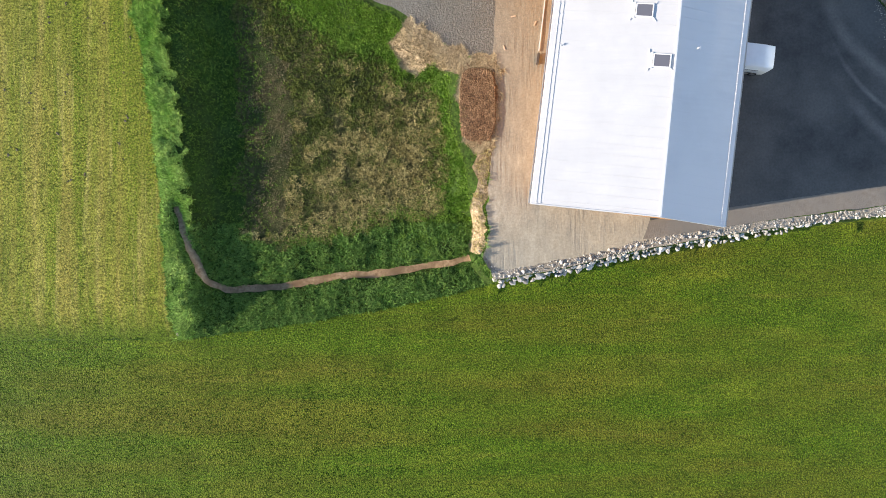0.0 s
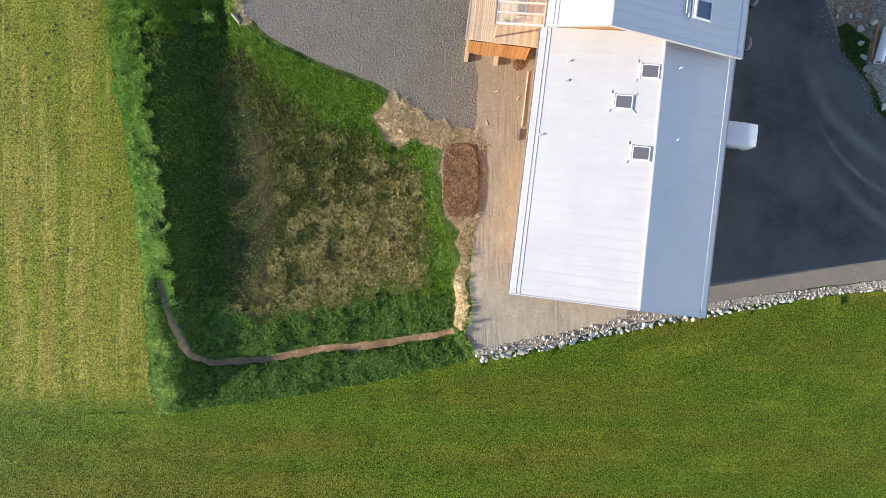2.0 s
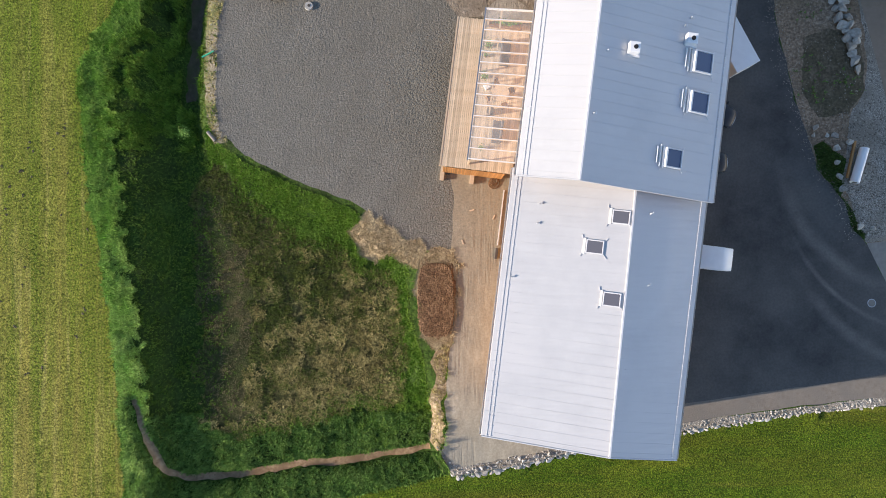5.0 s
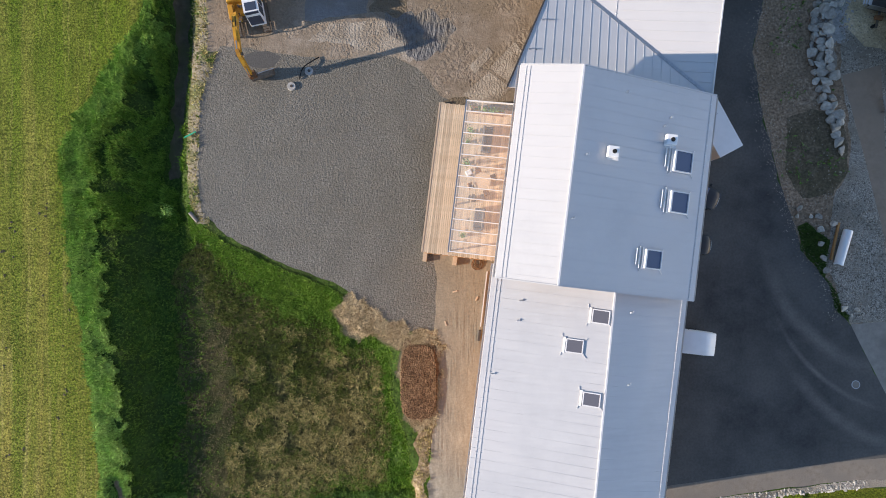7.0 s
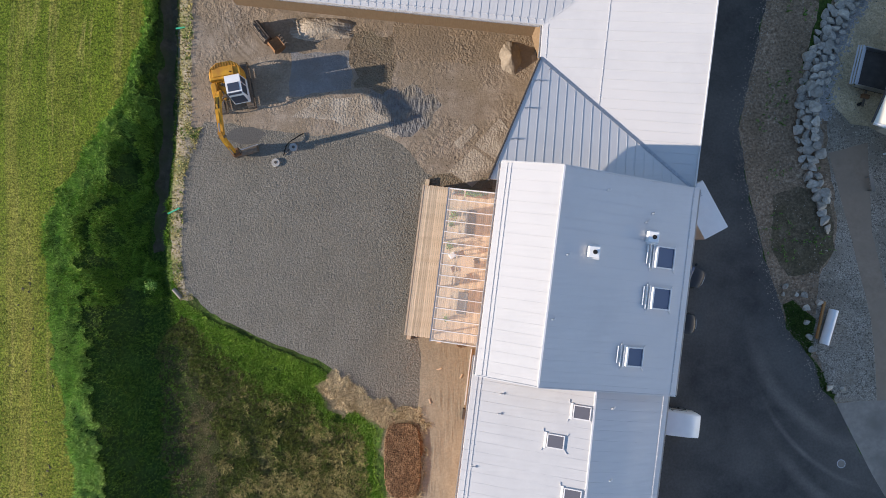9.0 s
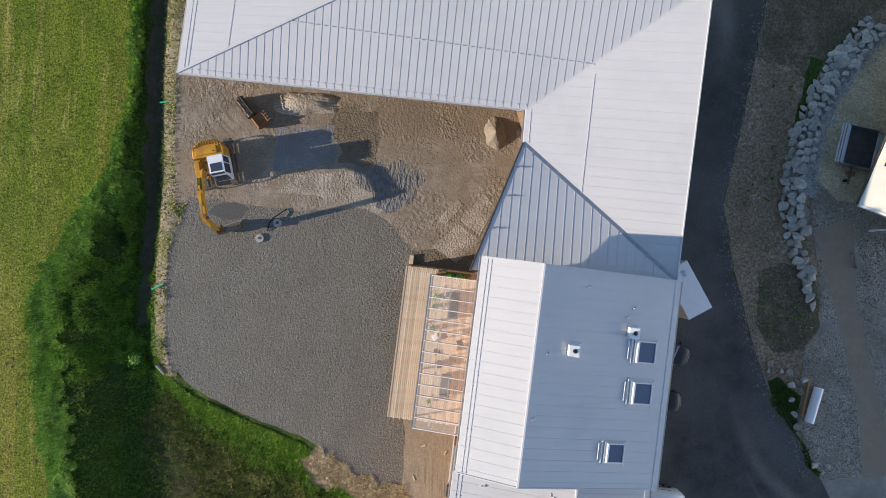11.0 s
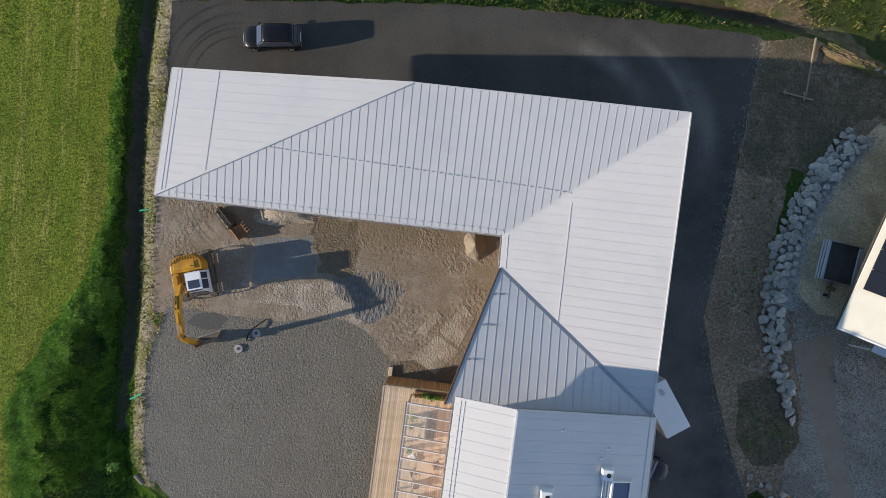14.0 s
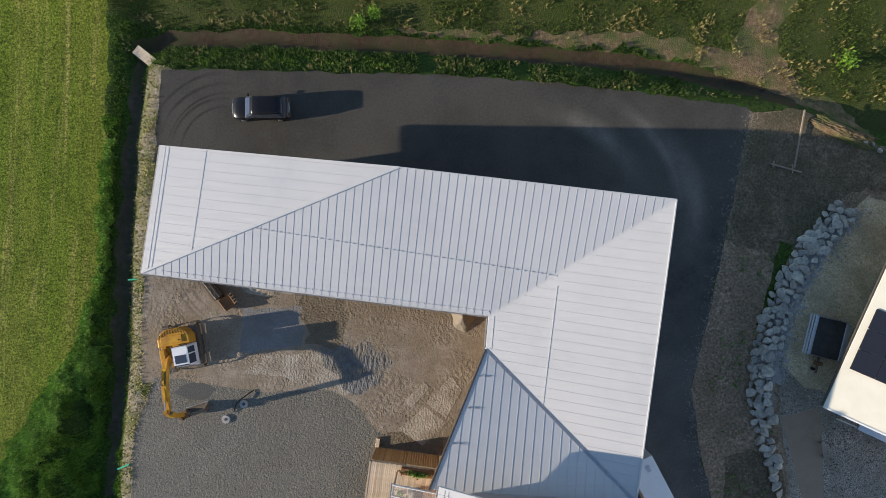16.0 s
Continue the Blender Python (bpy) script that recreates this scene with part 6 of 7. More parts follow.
part("roof_hatch", box((0.92, 0.66, 0.03), pose(0.74, -0.78, 2.905), 0.01), M_DARKGLASS, cab_o, "dark tinted roof hatch")
part("roof_rim", box((1.06, 0.06, 0.05), pose(0.74, -0.42, 2.90), 0.01), M_WHITE, cab_o)
part("windscreen", lofted([[(0.20, -1.66, 1.5), (1.28, -1.66, 1.5), (1.28, -1.60, 1.5), (0.20, -1.60, 1.5)], [(0.20, -1.28, 2.93), (1.28, -1.28, 2.93), (1.28, -1.22, 2.90), (0.20, -1.22, 2.90)]]), M_DARKGLASS, cab_o)
for y0, y1 in ((-1.25, -0.50), (-0.40, 0.08)):
    part("side_window", lofted([[(1.41, y, 1.75), (1.372, y, 2.80), (1.34, y, 2.80), (1.37, y, 1.75)] for y in (y0, y1)]), M_DARKGLASS, cab_o)
part("side_window", box((0.03, 1.2, 0.75), pose(0.09, -0.65, 1.95, 0, 2.0)), M_DARKGLASS, cab_o)
part("rear_window", box((0.8, 0.03, 0.6), pose(0.74, 0.26, 2.0)), M_DARKGLASS, cab_o)


def arm(name, pts, w, parent, mat, label=""):
    """A box-section arm along a bent line; pts: (x, y, z, depth), the depth taken square to the line."""
    rows = []
    for i, (x, y, z, d) in enumerate(pts):
        a, b = Vector(pts[max(i - 1, 0)][:3]), Vector(pts[min(i + 1, len(pts) - 1)][:3])
        t = (b - a).normalized()
        side = t.cross(Vector((0, 0, 1))).normalized() * w / 2
        up = side.cross(t).normalized() * d / 2
        c = Vector((x, y, z))
        rows.append([c + side + up, c - side + up, c - side - up, c + side - up])
    return part(name, lofted(rows), mat, parent, label)


# raised boom with a bent back, stick hanging down to the bucket
boom = arm("boom", [(-0.86, -0.50, 1.50, 0.40), (-0.76, -0.90, 2.20, 0.46), (-0.64, -1.50, 2.92, 0.48), (-0.60, -2.6, 3.42, 0.44), (-0.66, -4.75, 3.55, 0.32)], 0.38, ex, M_YELLOW, "raised bent yellow boom")
for s in (-0.30, 0.30):
    ram = part("hydraulic_ram", bar((-0.84 + s, -0.95, 1.45), (-0.74 + s, -1.35, 2.10), 0.16, 0.16), M_YELLOW_DARK, ex)
    part("piston", bar((-0.74 + s, -1.35, 2.10), (-0.63 + s, -1.75, 2.85), 0.09, 0.09), M_GALV, ram)
ram = part("hydraulic_ram", bar((-0.62, -2.1, 3.56), (-0.64, -3.7, 3.80), 0.15, 0.15), M_YELLOW, ex)
part("piston", bar((-0.64, -3.7, 3.80), (-0.66, -4.45, 3.92), 0.09, 0.09), M_GALV, ram)
for k in (-0.12, 0.12):
    part("hydraulic_hose", bar((-0.74 + k, -0.85, 2.46), (-0.64 + k, -1.5, 3.24), 0.045, 0.045), M_TYRE, boom)
    part("hydraulic_hose", bar((-0.64 + k, -1.5, 3.24), (-0.60 + k, -2.5, 3.66), 0.045, 0.045), M_TYRE, boom)
for p in ((-0.86, -0.6, 1.6), (-0.66, -4.72, 3.55)):
    part("pivot_pin", cyl(0.12, 0.62, Matrix.Translation(p) @ pose(0, 0, 0, 0, 90, 0) @ Matrix.Translation((0, 0, -0.31)), n=14), M_STEEL, boom)
stick = arm("stick", [(-0.66, -4.45, 3.95, 0.24), (-0.66, -4.75, 3.52, 0.42), (-0.67, -5.1, 2.7, 0.40), (-0.70, -5.5, 1.35, 0.28)], 0.28, ex, M_YELLOW, "yellow stick hanging down")
ram = part("hydraulic_ram", bar((-0.66, -5.02, 3.35), (-0.68, -5.42, 2.4), 0.14, 0.14), M_YELLOW_DARK, ex)
part("piston", bar((-0.68, -5.42, 2.4), (-0.70, -5.72, 1.6), 0.08, 0.08), M_GALV, ram)
part("linkage", bar((-0.70, -5.72, 1.6), (-0.66, -5.70, 1.0), 0.30, 0.14), M_RUST, ex)
hitch = part("quick_hitch", box((0.62, 0.62, 0.36), pose(-0.62, -5.52, 0.92, 0, 0, 14), 0.05), M_RUST, ex, "orange-brown quick hitch")
part("pin", cyl(0.06, 0.8, pose(-1.02, -5.52, 1.1, 0, 90, 0), n=12), M_STEEL, hitch)
BK = pose(0.05, -5.28, 0.0, 0, 0, 7)
sweep = np.linspace(math.pi * 0.62, math.pi * 1.62, 9)
outer = [(0.50 * math.cos(t), 0.56 + 0.46 * math.sin(t)) for t in sweep]
inner = [(0.45 * math.cos(t), 0.56 + 0.41 * math.sin(t)) for t in sweep[::-1]]
bucket = part("bucket", lofted([[BK @ Vector((x, y, z)) for y, z in outer + inner] for x in (-0.95, -0.3, 0.35, 0.95)]), M_STEEL, ex, "wide grey steel ditching bucket")
for x in (-0.97, 0.97):
    side = bmesh.new()
    f = side.faces.new([side.verts.new((x, y, z)) for y, z in outer])
    g = bmesh.ops.extrude_face_region(side, geom=[f])
    bmesh.ops.translate(side, vec=(0.04 if x < 0 else -0.04, 0, 0), verts=[v for v in g["geom"] if isinstance(v, bmesh.types.BMVert)])
    bmesh.ops.recalc_face_normals(side, faces=side.faces)
    part("side_plate", side, M_STEEL, bucket).matrix_basis = BK
part("cutting_edge", box((1.95, 0.16, 0.03), BK @ pose(0, 0.20, 0.085), 0.005), M_GALV, bucket, "bright worn cutting edge")
part("bracket", box((0.5, 0.3, 0.35), BK @ pose(-0.55, -0.18, 0.85), 0.03), M_STEEL, bucket)

# breaker and toothed bucket beside the wall
att = thing("excavator_attachment", "brown steel compactor attachment lying in the yard", "attachment", pose(-8.9, 49.1, ground_z(-8.9, 49.1), 0, 0, -52))
bm = bmesh.new()
for i in range(6):
    add_cyl(bm, 0.42 - 0.03 * (i % 2), 0.30, pose(-0.95 + i * 0.31, 0, 0.45, 0, 90, 0), n=18)
part("roller", bm, M_STEEL, att, smooth=False)
for i in range(5):
    part("bar", box((1.8, 0.07, 0.07), pose(0, 0.40 * math.cos(i), 0.45 + 0.42 * abs(math.sin(i + 0.5)))), M_STEEL, att)
part("frame", box((2.1, 0.6, 0.15), pose(0, 0, 0.02)), M_RUST, att)
tooth = thing("toothed_bucket", "rusty toothed digging bucket lying in the yard", "bucket", pose(-7.6, 48.0, ground_z(-7.6, 48), 0, 0, -52))
part("shell", lofted([[(x, 0.55 * math.cos(t), 0.5 + 0.5 * math.sin(t)) for t in np.linspace(math.pi * 0.75, math.pi * 2.1, 8)] + [(x, 0.45, 0.62), (x, -0.3, 0.8)] for x in (-0.5, 0, 0.5)]), M_RUST, tooth)
for i in range(4):
    part("tooth", box((0.12, 0.3, 0.08), pose(-0.42 + i * 0.28, 0.68, 0.6), 0.02), M_STEEL, tooth)

# ---------------------------------------------------------------- yard things
for x, y in ((-7.75, 38.1), (-6.25, 39.4)):
    man = thing("manhole_ring", "pale concrete manhole ring with a lid in the gravel", "manhole", pose(x, y, 0, 0, 0, 30), "manhole rings in the gravel")
    part("ring", cyl(0.37, 0.14, None, 0.34, 26), M_RING, man)
    part("lid", cyl(0.12, 0.03, pose(0.02, 0, 0.14), n=16), M_DARKTRIM, man)
cv = bpy.data.curves.new("hose", "CURVE")
cv.dimensions, cv.bevel_depth = "3D", 0.05
sp = cv.splines.new("BEZIER")
sp.bezier_points.add(3)
for b, p in zip(sp.bezier_points, ((-7.1, 38.7, 0.06), (-6.7, 39.6, 0.3), (-6.1, 40.1, 0.25), (-5.4, 40.6, 0.06))):
    b.co, b.handle_left_type, b.handle_right_type = p, "AUTO", "AUTO"
tmp = new("cable_duct", cv)
dg = bpy.context.evaluated_depsgraph_get()
me = bpy.data.meshes.new_from_object(tmp.evaluated_get(dg))
bpy.data.objects.remove(tmp)
me.materials.clear()
me.materials.append(M_TYRE)
tagged(new("cable_duct", me), "black plastic cable duct between manhole rings", "pipe")
cover = thing("manhole_cover", "round pale metal cover in the asphalt", "manhole", pose(40.0, 12.6, 0.0))
part("lid", cyl(0.30, 0.035, None, n=28), M_CONCRETE, cover)
part("rim", cyl(0.36, 0.02, None, n=28), M_GALV, cover)
for x, y, a in ((-16.0, 49.85, 6), (-16.4, 34.0, 24)):
    st = thing("marker_pipe", "bright green plastic pipe sticking out of the bank", "pipe", pose(x, y, ground_z(x, y), 0, 0, a), "green pipes on the bank")
    bm = cyl(0.07, 1.15, pose(-0.55, 0, 0.12, 0, 84, 0), n=12)
    part("pipe", bm, M_GREEN, st)
drain = thing("drain_pipe", "white drain pipe end in the bank", "pipe", pose(-16.1, 27.0, ground_z(-16.1, 27.0), 0, 0, 130))
part("pipe", cyl(0.16, 1.0, pose(-0.5, 0, 0.2, 0, 86, 0), n=16), M_CONCRETE, drain)
bridge = thing("plank_bridge", "short pale plank footbridge over the ditch", "bridge", pose(-15.9, 69.4, ground_z(-15.9, 69.4) + 0.45, 0, 0, -38))
for i in range(3):
    part("plank", box((2.6, 0.28, 0.05), pose(0, -0.29 + 0.29 * i, 0)), M_PLANK, bridge)
for s in (-0.85, 0.85):
    part("bearer", box((0.15, 0.7, 0.5), pose(s, 0, -0.5)), M_BEAM, bridge)
frame_post = thing("fallen_post", "weathered T-shaped wooden post lying on bare soil", "post")
z = ground_z(40.8, 62)
part("pole", bar((41.3, 64.8, z + 0.3), (40.45, 59.9, z + 0.22), 0.11, 0.11), M_POST, frame_post)
part("crossbar", bar((38.5, 60.2, z + 0.16), (41.1, 59.5, z + 0.18), 0.12, 0.12), M_POST, frame_post)
part("brace", bar((38.75, 60.4, z + 0.20), (38.65, 59.9, z + 0.16), 0.08, 0.1), M_POST, frame_post)
part("brace", bar((40.3, 60.2, z + 0.22), (40.35, 59.4, z + 0.16), 0.08, 0.1), M_POST, frame_post)
roll = thing("white_roll", "long white wrapped roll lying on chippings", "roll", pose(38.6, 24.2, ground_z(38.6, 24.2), 0, 0, -17))
part("roll", cyl(0.36, 3.0, pose(0, -1.5, 0.36, -90), n=22), M_WHITE, roll)
part("end_cap", cyl(0.2, 0.03, pose(0, -1.53, 0.36, -90), n=18), M_CONCRETE, roll)
beam_o = thing("timber_beam", "reddish timber beam lying beside a white roll", "beam")
zb = ground_z(38.0, 24.7)
part("beam", bar((38.45, 26.3, zb + 0.2), (37.75, 23.2, zb + 0.2), 0.16, 0.18), M_CLAD, beam_o)

# cage trailer
ct = thing("car_trailer", "open trailer with ribbed aluminium side ramps and dark bed", "trailer", pose(42.1, 45.6, ground_z(42.1, 45.6), 0, 0, -14) @ Matrix.Diagonal((1.3, 1.0, 1.0, 1.0)))
part("bed", box((2.0, 3.3, 0.12), pose(0.25, 0, 0.55)), M_DARKTRIM, ct)
for s, x0 in ((-1, -1.02), (1, 1.30)):
    panel = bmesh.new()
    for i in range(5):
        add_box(panel, (0.085, 3.3, 0.05), pose(x0 + 0.115 * (i - 2), 0, 1.18 - 0.10 * abs(i - 2) if s < 0 else 1.0 - 0.09 * i))
    part("side_rail", panel, M_SEAM, ct, "ribbed aluminium side")
for y in (-1.62, 1.62):
    part("end_board", box((2.1, 0.06, 0.55), pose(0.2, y, 0.6)), M_GALV, ct)
for y in (-1.5, 0, 1.5):
    for x in (-0.95, 1.25):
        part("stake", box((0.07, 0.07, 0.6), pose(x, y, 0.55)), M_GALV, ct)
part("drawbar", box((0.12, 1.5, 0.1), pose(0.1, -2.3, 0.5)), M_STEEL, ct)
part("coupling", box((0.5, 0.35, 0.25), pose(0.1, -2.2, 0.48), 0.05), M_RUST, ct)
part("jockey_wheel", cyl(0.12, 0.48, pose(0.1, -2.75, 0.02), n=12), M_TYRE, ct)
for s in (-1, 1):
    wheel(ct, s * 1.05, 0, 0.33)
for w_ in [c for c in ct.children if c.name.startswith("wheel")]:
    w_.matrix_basis = Matrix.Rotation(math.pi / 2, 4, "Z")

# neighbouring house
NH = Matrix(((0.910, 0.414, 0, 40.3), (-0.414, 0.910, 0, 40.6), (0, 0, 1, 0), (0, 0, 0, 1)))
nb = thing("neighbour_house", "cream-roofed neighbouring house with dark solar panels", "house", NH)
zn = lambda e: 3.6 + 0.27 * e if e < 5.5 else 3.6 + 0.27 * (11 - e)
part("roof", prism([(0, 0, 3.6), (5.5, 0, zn(5.5)), (5.5, 20, zn(5.5)), (0, 20, 3.6)], 0.2), M_CREAM, nb)
part("roof", prism([(5.5, 0, zn(5.5)), (11, 0, 3.6), (11, 20, 3.6), (5.5, 20, zn(5.5))], 0.2), M_CREAM, nb)
for bm in walls([(2.4, 1.2), (5.5, 1.2), (10.5, 1.2), (10.5, 19.5), (5.5, 19.5), (2.4, 19.5)], -0.2, [zn(2.4) - 0.22, zn(5.5) - 0.24, zn(10.5) - 0.22, zn(10.5) - 0.22, zn(5.5) - 0.24, zn(2.4) - 0.22]):
    part("wall", bm, M_PLASTER, nb)
part("gutter", bar((-0.08, 0, 3.55), (-0.08, 20, 3.55), 0.14, 0.1), M_DARKTRIM, nb)
part("verge_trim", bar((0, -0.05, 3.66), (5.5, -0.05, zn(5.5) + 0.06), 0.12, 0.25), M_WHITE, nb)
part("verge_trim", bar((5.5, -0.05, zn(5.5) + 0.06), (11, -0.05, 3.66), 0.12, 0.25), M_WHITE, nb)
for i in range(3):
    for j in range(2):
        e0, n0 = 0.45 + j * 1.75, 3.5 + i * 1.72
        part("solar_panel", prism([(e0, n0, zn(e0) + 0.14), (e0 + 1.7, n0, zn(e0 + 1.7) + 0.14), (e0 + 1.7, n0 + 1.68, zn(e0 + 1.7) + 0.14), (e0, n0 + 1.68, zn(e0) + 0.14)], 0.05), M_SOLAR, nb)
porch = part("porch_roof", prism([(3.6, -0.5, 3.0), (8.5, -0.5, 3.0), (8.5, 0.45, 3.2), (3.6, 0.45, 3.2)], 0.12), M_GALV, nb, "grey lean-to porch roof")
for x in (3.8, 8.3):
    part("porch_post", box((0.12, 0.12, 2.9), pose(x, -0.35, -0.0)), M_WHITE, porch)
steps = thing("garden_bench", "small pale bench frame on chippings", "bench", pose(42.3, 36.2, ground_z(42.3, 36.2), 0, 0, 10))
part("seat", box((0.3, 1.4, 0.05), pose(0, 0, 0.40)), M_CONCRETE, steps)
for y in (-0.55, 0.55):
    part("leg", box((0.3, 0.08, 0.40), pose(0, y, 0)), M_CONCRETE, steps)

# ---------------------------------------------------------------- grass, weeds and stones
def tufts(name, xy, high, spread, blades, wide, mat, label, seed, category="grass", lumpy=0.0):
    """Many small tufts of bent blades, joined; high and spread in metres."""
    rng = np.random.default_rng(seed)
    n = len(xy)
    if not n:
        return None
    z = terrain(xy)
    base = np.column_stack([xy, z])
    size = rng.uniform(0.6, 1.35, n)
    if lumpy:
        size = size * (1 + lumpy * np.array([noise.noise(Vector((p * 0.55, q * 0.55, 2))) + 0.6 * noise.noise(Vector((p * 1.6, q * 1.6, 6))) for p, q in xy]))
    a = rng.uniform(0, 2 * math.pi, (n, blades))
    h = high * size[:, None] * rng.uniform(0.5, 1.1, (n, blades))
    r = spread * size[:, None] * rng.uniform(0.3, 1.2, (n, blades))
    dx, dy = np.cos(a), np.sin(a)
    w = wide * rng.uniform(0.7, 1.3, (n, blades))
    foot = base[:, None, :] + np.stack([dx * r * 0.25, dy * r * 0.25, np.full_like(dx, -0.02)], -1)
    side = np.stack([-dy, dx, np.zeros_like(dx)], -1) * w[..., None] / 2
    mid = base[:, None, :] + np.stack([dx * r * 0.6, dy * r * 0.6, h * 0.75], -1)
    tip = base[:, None, :] + np.stack([dx * r * 1.25, dy * r * 1.25, h], -1)
    v = np.stack([foot - side * 0.7, foot + side * 0.7, mid + side, mid - side, tip], 2).reshape(-1, 3)
    k = np.arange(n * blades) * 5
    quads = np.stack([k, k + 1, k + 2, k + 3], 1)
    tris = np.stack([k + 3, k + 2, k + 4], 1)
    loops = np.concatenate([quads.ravel(), tris.ravel()])
    starts = np.concatenate([np.arange(len(k)) * 4, len(k) * 4 + np.arange(len(k)) * 3])
    me = bpy.data.meshes.new(name)
    me.vertices.add(len(v))
    me.vertices.foreach_set("co", v.astype(np.float32).ravel())
    me.loops.add(len(loops))
    me.loops.foreach_set("vertex_index", loops.astype(np.int32))
    me.polygons.add(len(starts))
    me.polygons.foreach_set("loop_start", starts.astype(np.int32))
    me.update(calc_edges=True)
    me.materials.append(mat)
    return tagged(new(name, me), label, category, kind="stuff")


def spots(n, x0, x1, y0, y1, regions, seed, clump=0.0, cut=0.0, scale=0.3):
    """Random places in some regions; clump: keeps places where a noise is above cut."""
    rng = np.random.default_rng(seed)
    xy = np.column_stack([rng.uniform(x0, x1, n), rng.uniform(y0, y1, n)])
    own = region_of(xy)
    keep = np.isin(own, [NAMES[r] if r else -1 for r in regions])
    xy = xy[keep]
    if clump:
        nz = np.array([noise.noise(Vector((a * scale, b * scale, seed))) for a, b in xy])
        xy = xy[nz + rng.uniform(-clump, clump, len(xy)) > cut]
    return xy


tufts("meadow_grass", spots(36000, -42, 46, -24, 4, ["meadow_south"], 1), 0.055, 0.08, 3, 0.045, M_BLADE, "short mown green grass", 1)
tufts("meadow_grass", spots(36000, -46, -19, -10, 82, ["meadow_west"], 2), 0.055, 0.08, 3, 0.045, M_BLADE_W, "short yellowish mown hay stubble", 2)
def off_ditch(xy, gap=0.42):
    keep = distance(DITCH_SOUTH, xy) > gap
    keep &= distance(DITCH_WEST, xy) > 0.85
    keep &= np.hypot(xy[:, 0] + 20.9, xy[:, 1] - 38.4) > 0.9
    keep &= distance(DITCH_NORTH, xy) > 0.9
    keep &= (distance(PAD, xy, True) > 0.4) | (xy[:, 1] < 4)
    return xy[keep]


clumps = off_ditch(spots(46000, -28, -17.4, 26, 64, [""], 44, 0.12, 0.02, 0.55))
tufts("tall_grass", clumps, 0.42, 0.2, 7, 0.032, M_GRASS_LIT, "lush clumps of tall grass on the bank", 44, lumpy=0.9)
tufts("bank_grass", off_ditch(spots(86000, -30, 6, -8, 82, [""], 3)), 0.22, 0.14, 6, 0.030, M_GRASS_DIM, "lush green grass on the banks", 3, lumpy=0.8)
strip = spots(110000, -30, -18, -9, 62, [""], 4)
d_w = distance([(-23.1, -7.1), (-24.0, 1.9), (-24.8, 10.4), (-25.8, 17), (-27.0, 24), (-27.8, 33), (-24.4, 39), (-21.1, 44), (-19.6, 50), (-19.3, 62)], strip)
wob = np.array([noise.noise(Vector((a * 1.3, b * 1.3, 3))) for a, b in strip])
tufts("tall_grass", strip[(d_w < (1 + 0.45 * wob) * np.where(strip[:, 1] > 44, 0.9, np.where(strip[:, 1] > 20, 2.6, 2.3))) & (d_w > 0.1)], 0.36, 0.21, 7, 0.030, M_TALL_PALE, "tall pale seeding grass along the meadow edge", 4, lumpy=0.9)
south_bank = spots(20000, -24, 4, -8, 3, [""], 5)
tufts("weeds", off_ditch(south_bank), 0.30, 0.18, 8, 0.045, M_HERB, "broad-leaved green weeds beside the ditch", 5, "weeds", lumpy=0.9)
verge = spots(9000, -4, 4, 0, 17, [""], 6, 0.15, -0.3, 0.5)
tufts("weeds", verge[distance(PAD, verge, True) > 0.7], 0.22, 0.18, 11, 0.026, M_GRASS_LIT, "tall green weeds on the verge", 6, "weeds", lumpy=0.6)
tufts("weeds", off_ditch(spots(16000, -17, -3, 16, 28, [""], 7)), 0.24, 0.17, 9, 0.026, M_GRASS_LIT, "bright green weeds on the gravel slope", 7, "weeds", lumpy=0.7)
def hollow(n, seed, scale, dry):
    """Places in the hollow: dry stalks gather in its south-east, green weeds in its north and west."""
    xy = spots(n, -21, 1, 0, 25, ["weed_basin"], seed)
    nz = np.array([noise.noise(Vector((a * scale, b * scale, seed))) + 0.5 * noise.noise(Vector((a * 2.1 * scale, b * 2.1 * scale, seed))) for a, b in xy])
    lean = 0.035 * (xy[:, 0] + 7.5) - 0.045 * (xy[:, 1] - 10.5)
    keep = nz * 0.8 + (lean if dry else -lean) + np.random.default_rng(seed).uniform(-0.2, 0.2, len(xy))
    return xy[keep > (-0.02 if dry else -0.10)]


tufts("dry_weeds", hollow(32000, 8, 0.55, True), 0.18, 0.20, 8, 0.024, M_DRYWEED, "dry brown weed stalks", 8, "weeds")
tufts("weeds", hollow(24000, 9, 0.6, False), 0.20, 0.16, 8, 0.026, M_BASINHERB, "green weeds among dry stalks", 9, "weeds", lumpy=0.6)
tufts("dry_weeds", spots(12000, -21, -12, 0, 25, ["damp_hollow"], 40, 0.3, 0.0, 0.7), 0.12, 0.17, 5, 0.024, M_THINWEED, "thin dry stalks in a darker tone for the bank shade", 40, "weeds")
tufts("dry_weeds", spots(26000, -17, 5, 0, 70, ["straw_verge", "stony_verge"], 10), 0.12, 0.2, 5, 0.045, M_DRYWEED, "dry straw on the verges", 10, "weeds")
tufts("dry_straw", spots(14000, -6, 6, 8, 22, ["straw_patch"], 18), 0.12, 0.26, 9, 0.024, M_STRAWBLADE, "golden dry straw at the gravel edge", 18, "straw")
tufts("weeds", spots(1500, -17, -14, 26, 69, ["stony_verge"], 11, 0.15, 0.1, 0.5), 0.16, 0.14, 7, 0.03, M_GRASS_DIM, "patches of green weeds on the stony verge", 11, "weeds")
tufts("bank_grass", spots(26000, -17, 50, 66, 72.5, [""], 12, 0.2, -0.02, 0.5), 0.28, 0.17, 7, 0.04, M_DITCHWEED, "green weeds along the ditch", 12)
